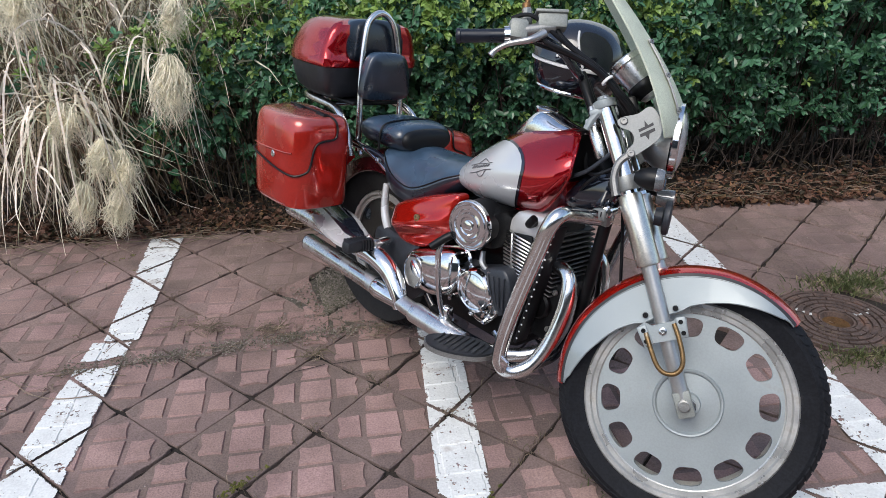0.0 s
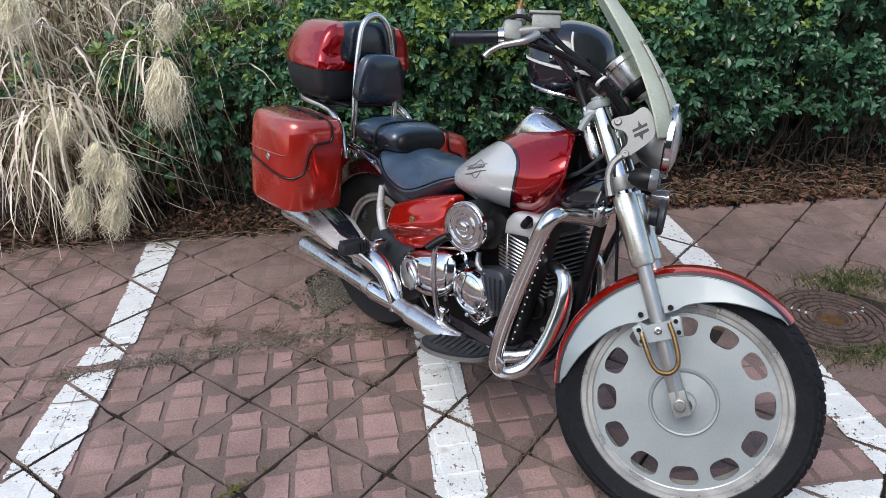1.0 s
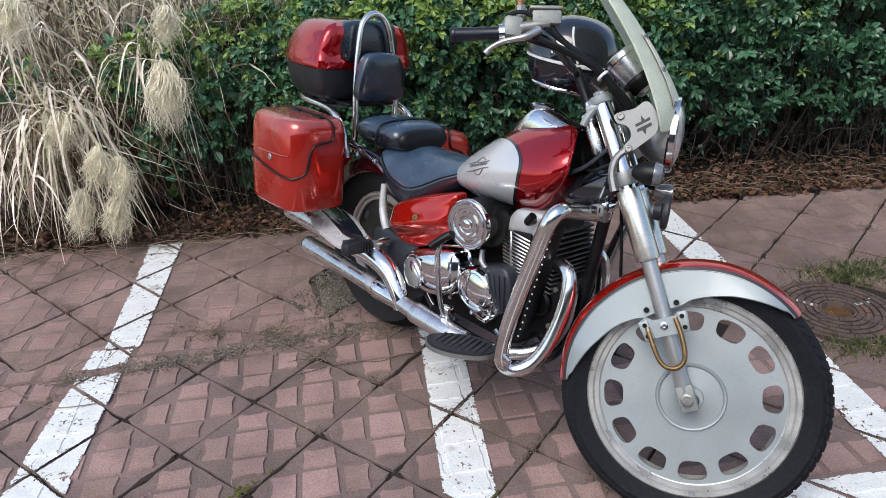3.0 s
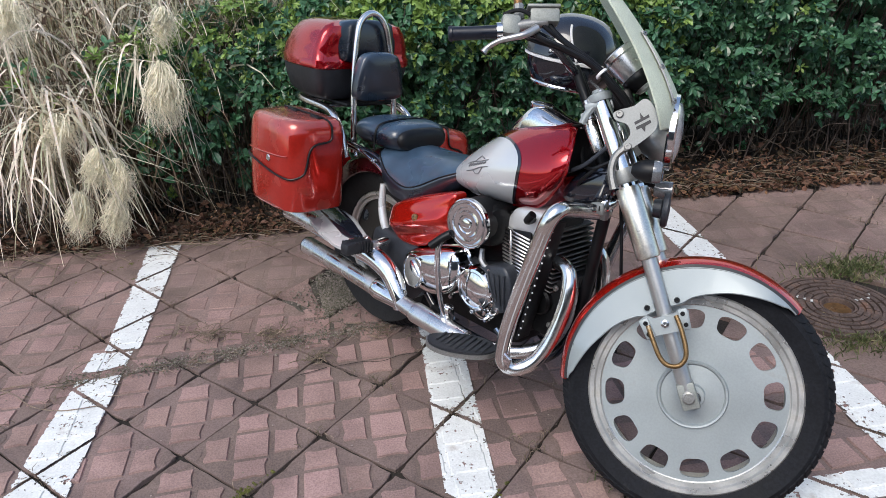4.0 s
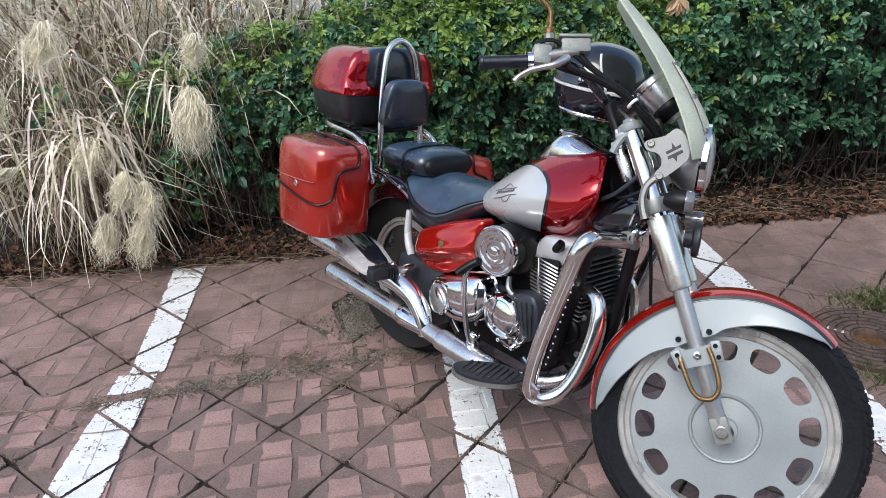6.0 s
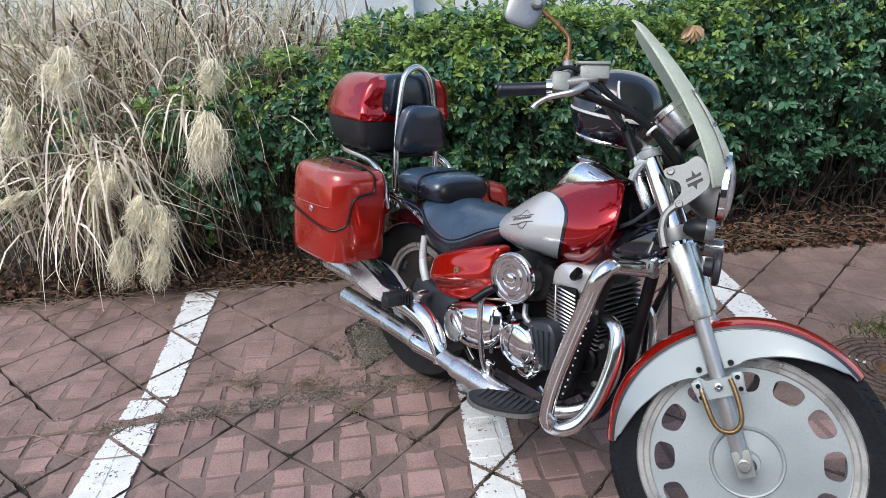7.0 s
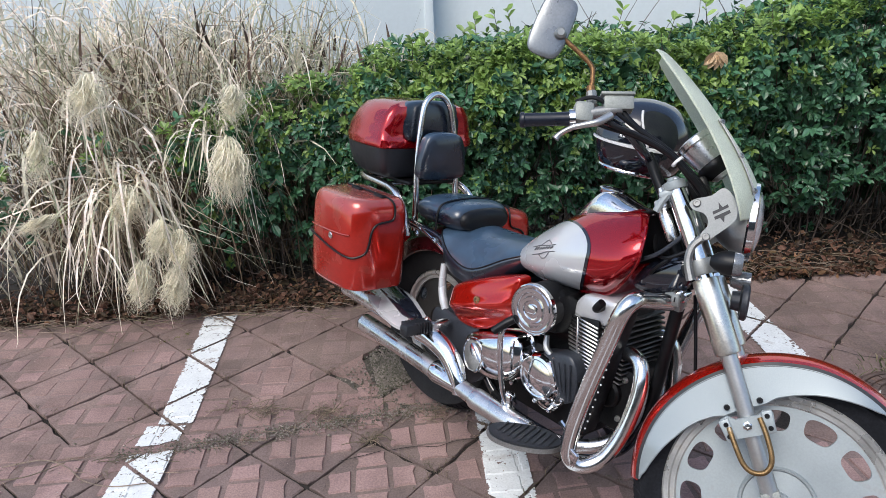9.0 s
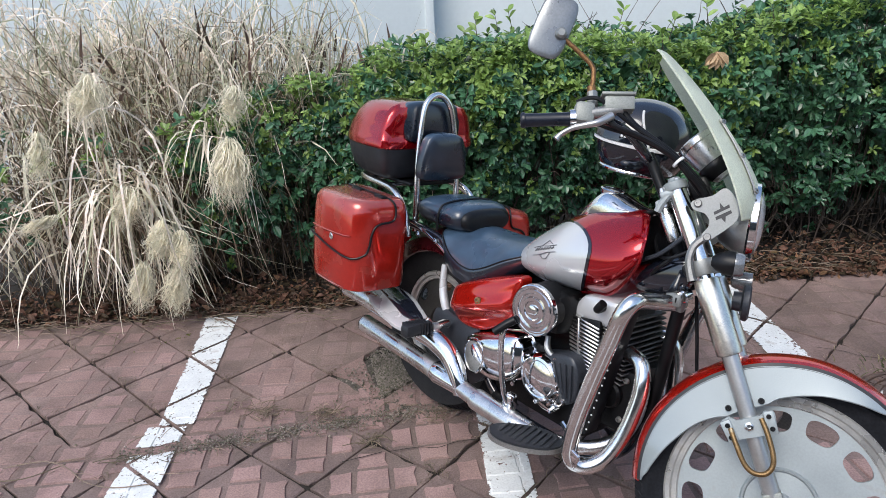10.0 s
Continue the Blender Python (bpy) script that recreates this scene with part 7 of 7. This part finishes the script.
v, f = [], []
for _ in range(80):
    x = rng.uniform(-0.95, 0.35)
    y = seam(x) + rng.gauss(0.0, 0.035)
    a = rng.gauss(0.35, 0.8)
    ln = rng.uniform(0.02, 0.10)
    p0 = Vector((x, y, rng.uniform(0.004, 0.012)))
    d = Vector((math.cos(a), math.sin(a) * 0.7, 0)) * ln
    s = tube([p0, p0 + d * 0.5 + Vector((0, rng.uniform(-0.01, 0.01), rng.uniform(0, 0.01))), p0 + d], [0.0012, 0.0011, 0.0008], 4, 2)
    o = len(v)
    v += s[0]
    f += [tuple(i + o for i in q) for q in s[1]]
for k in range(460):
    x = rng.uniform(-2.0, 0.1) if k < 200 else rng.uniform(0.0, 3.2)
    y = EDGE + (rng.gauss(-0.03, 0.05) if k < 200 else abs(rng.gauss(0.0, 0.12)))
    a = rng.gauss(0.0, 0.5 if k < 200 else 0.9)
    p0 = Vector((x, y, rng.uniform(0.006, 0.03) if k < 200 else 0.03 + 0.2 * max(0.0, y - EDGE) + rng.uniform(0, 0.03)))
    d = Vector((math.cos(a), math.sin(a), 0)) * rng.uniform(0.05, 0.28 if k < 200 else 0.18)
    s = tube([p0, p0 + d * 0.5 + Vector((0, 0, 0.01)), p0 + d], [0.0016, 0.0014, 0.001], 4, 2)
    o = len(v)
    v += s[0]
    f += [tuple(i + o for i in q) for q in s[1]]
for cx, cy, sx, n_ in ((-0.084, 2.549, 0.035, 50), (-0.30, 2.565, 0.045, 46), (0.071, 2.367, 0.035, 26), (0.309, 2.482, 0.035, 22), (-0.40, 2.61, 0.05, 24)):
    for _ in range(n_):  # matted straw caught at the crossings
        a, ln = rng.gauss(0.1, 0.9), rng.uniform(0.02, 0.075)
        p0 = Vector((rng.gauss(cx, sx), rng.gauss(cy, 0.018), rng.uniform(0.003, 0.020)))
        d = Vector((math.cos(a), math.sin(a), 0)) * ln * 0.5
        s = tube([p0 - d, p0 + rand_dir(rng) * 0.008 + Vector((0, 0, 0.006)), p0 + d], [0.0013, 0.0012, 0.0008], 4, 2)
        o = len(v)
        v += s[0]
        f += [tuple(i + o for i in q) for q in s[1]]
for pts in (((-1.10, 2.36, 0.006), (-0.98, 2.375, 0.012), (-0.88, 2.33, 0.012), (-0.80, 2.26, 0.01), (-0.70, 2.225, 0.008), (-0.58, 2.235, 0.006)), ((-1.15, 2.30, 0.006), (-1.0, 2.29, 0.014), (-0.9, 2.36, 0.008))):
    s = tube(pts, 0.0018, 5, 6)
    o = len(v)
    v += s[0]
    f += [tuple(i + o for i in q) for q in s[1]]
tagged(new("dry_twigs", mesh_of("dry_twigs", (v, f), DRYTWIG, 0, False)), "thin dry twigs and straw scattered over the paving joints", "twigs", kind="stuff")

v, f = [], []
for cx, cy, sx, sy, k in ((2.14, 2.60, 0.11, 0.05, 900), (2.13, 2.15, 0.13, 0.045, 700), (1.86, 2.13, 0.10, 0.03, 300), (2.28, 2.36, 0.06, 0.12, 260), (0.86, 1.72, 0.03, 0.03, 60)):
    for _ in range(k):
        p = Vector((rng.gauss(cx, sx), rng.gauss(cy, sy), 0.0))
        if math.hypot(p.x - 1.93, p.y - 2.37) < 0.195:
            continue
        blade(v, f, p, Vector((rng.uniform(-1, 1), rng.uniform(-1, 1), 0.8)), rng.uniform(0.015, 0.045), rng.uniform(0.0015, 0.0032), rng.uniform(5, 25), rng.uniform(0, 6), 3)
tagged(new("weeds", mesh_of("weeds", (v, f), GRASS, 0, False)), "low green and dry grass growing round the drain cover", "grass", kind="stuff")
v, f = [], []
for cx, cy, ax, ln in ((-0.10, 1.80, 0.75, 0.12), (0.52, 1.66, 0.8, 0.10), (-0.83, 3.18, 0.6, 0.2), (-0.66, 3.05, -0.7, 0.1)):
    for _ in range(60):
        t = rng.gauss(0, 0.4)
        c = Vector((cx + math.cos(ax) * ln * t + rng.gauss(0, 0.006), cy + math.sin(ax) * ln * t + rng.gauss(0, 0.006), -0.004))
        r = rng.uniform(0.002, 0.006)
        o = len(v)
        v += [c + Vector((r, 0, 0)), c + Vector((-r, r, 0)), c + Vector((-r, -r, 0)), c + Vector((0, 0, r * 1.4))]
        f += [(o, o + 1, o + 3), (o + 1, o + 2, o + 3), (o + 2, o, o + 3)]
tagged(new("moss", mesh_of("moss", (v, f), MOSS, 0, False)), "yellow-green moss growing in the joints", "moss", kind="stuff")

# dead grass and crumbs caught in the joints and at their crossings
v, f = [], []
for lat, y0, y1 in ((LAT_L, 1.0, 2.5), (LAT_U, 2.5, 3.4)):
    ox, oy, a, s = lat
    ca, sa_ = math.cos(a), math.sin(a)
    for i in range(-30, 30):
        for j in range(-30, 30):
            x, y = ox + i * s * ca - j * s * sa_, oy + i * s * sa_ + j * s * ca
            if not (-1.8 < x < 3.0 and y0 < y < y1):
                continue
            much = max(0.0, noise.noise(Vector((x * 1.7, y * 1.7, 8))) + 0.25)
            for _ in range(int((90 if lat is LAT_L else 45) * much)):
                way = rng.choice(((ca, sa_), (-sa_, ca)))
                t = rng.gauss(0, 0.05) if rng.random() < 0.6 else rng.uniform(-0.13, 0.13)
                p = Vector((x + way[0] * t + rng.gauss(0, 0.004), y + way[1] * t + rng.gauss(0, 0.004), -0.006))
                blade(v, f, p, Vector((way[0] * rng.choice((-1, 1)) + rng.gauss(0, 0.5), way[1] * rng.choice((-1, 1)) + rng.gauss(0, 0.5), rng.uniform(0.05, 0.5))), rng.uniform(0.008, 0.028), rng.uniform(0.0008, 0.0018), rng.uniform(5, 60), rng.uniform(0, 6), 3)
tagged(new("joint_debris", mesh_of("joint_debris", (v, f), DRYTWIG, 0, False)), "dry brown grass wisps caught in the slab joints", "debris", kind="stuff")

# loose crumbs on the slabs
v, f = [], []
for _ in range(420):
    c = Vector((rng.uniform(-1.5, 2.4), rng.uniform(1.3, 3.35), 0.001))
    r = rng.uniform(0.0012, 0.0036) * (2.0 if rng.random() < 0.05 else 1.0)
    o = len(v)
    v += [c + Vector((r * math.cos(a), r * math.sin(a) * rng.uniform(0.6, 1.0), 0)) for a in (0.3, 1.8, 3.4, 4.9)] + [c + Vector((0, 0, r))]
    f += [(o + k, o + (k + 1) % 4, o + 4) for k in range(4)]
tagged(new("crumbs", mesh_of("crumbs", (v, f), mat("pale crumb", (0.30, 0.25, 0.21), 0.9, 0, 0.3, 40, 200, 0.2, island=0.5), 0, False)), "small pale stone crumbs scattered over the slabs", "debris", kind="stuff")

# cracks across the slabs
for way in (((0.135, 2.318), (0.225, 2.330), (0.290, 2.322), (0.355, 2.345), (0.455, 2.352)), ((-0.02, 2.28), (0.05, 2.300), (0.11, 2.318)), ((1.78, 2.78), (1.86, 2.74), (1.90, 2.70), (1.99, 2.66))):
    line_ = spline([(x, y, 0.0012) for x, y in way], 6)
    rows = []
    for i, q in enumerate(line_):
        w_ = 0.0016 + 0.0010 * noise.noise(Vector((q.x * 70, q.y * 70, 2)))
        rows.append([q + Vector((0.002 * noise.noise(Vector((q.x * 90, 1, q.y * 90))), w_, 0)), q - Vector((0, w_, 0))])
    crack = new("crack", mesh_of("crack", loft(rows, False, False), SOIL, 0, False))
    crack.parent = PAVE
    tagged(crack, "thin dark crack")

# ---- drain cover ----
cover = thing("drain_cover", "round rusty cast-iron drain cover with concentric ribs and paint splashes", "manhole cover", pose(1.93, 2.37, 0.0))
part("recess", lathe([(0.046, -0.0125), (0.030, -0.0135), (0.0, -0.0135)], (0, 0, 0), (0, 0, 1), 28, False), RUST, cover, "rusty sunken middle")
part("frame", lathe([(0.205, -0.03), (0.205, 0.004), (0.193, 0.004), (0.193, -0.03)], (0, 0, 0), (0, 0, 1), 48, False), IRON, cover)
part("lid", lathe([(0.191, -0.03), (0.191, -0.005), (0.189, -0.003), (0.062, -0.003), (0.060, 0.004), (0.054, 0.004), (0.050, -0.014), (0.0, -0.017)], (0, 0, 0), (0, 0, 1), 48, False), IRON, cover)
for r0, r1 in ((0.066, 0.082), (0.090, 0.106), (0.115, 0.131), (0.140, 0.156), (0.165, 0.184)):
    n = max(6, int(r1 * 95))
    for k in range(n):
        a0, a1 = 2 * math.pi * (k + 0.04) / n + r0 * 9, 2 * math.pi * (k + 0.96) / n + r0 * 9
        arc = [(math.cos(a), math.sin(a)) for a in [a0 + (a1 - a0) * i / 4 for i in range(5)]]
        ring = [(x * r1, y * r1) for x, y in arc] + [(x * r0, y * r0) for x, y in reversed(arc)]
        part("rib", plate(ring, lambda x, y, h: Vector((x, y, h)), -0.004, 0.006), IRON, cover)
for cx, cy, r in ((-0.10, 0.08, 0.009), (-0.085, 0.06, 0.007), (-0.07, 0.045, 0.008), (0.08, 0.02, 0.008), (0.10, 0.024, 0.006), (0.13, 0.025, 0.006), (-0.05, -0.08, 0.005), (0.02, -0.10, 0.004), (0.10, -0.01, 0.004), (0.15, 0.05, 0.004), (-0.12, 0.02, 0.004)):
    blob = [(cx + r * (1 + 0.9 * noise.noise(Vector((cx * 50 + 2 * math.cos(t), 2 * math.sin(t), cy * 50)))) * 1.3 * math.cos(t), cy + r * (1 + 0.9 * noise.noise(Vector((cx * 50 + 2 * math.cos(t), 2 * math.sin(t), cy * 50)))) * math.sin(t)) for t in [6.283 * i / 18 for i in range(18)]]
    part("paint_splash", plate(blob, lambda x, y, h: Vector((x, y, h)), 0.0045, 0.0056), SPLASH, cover, "white paint splash")
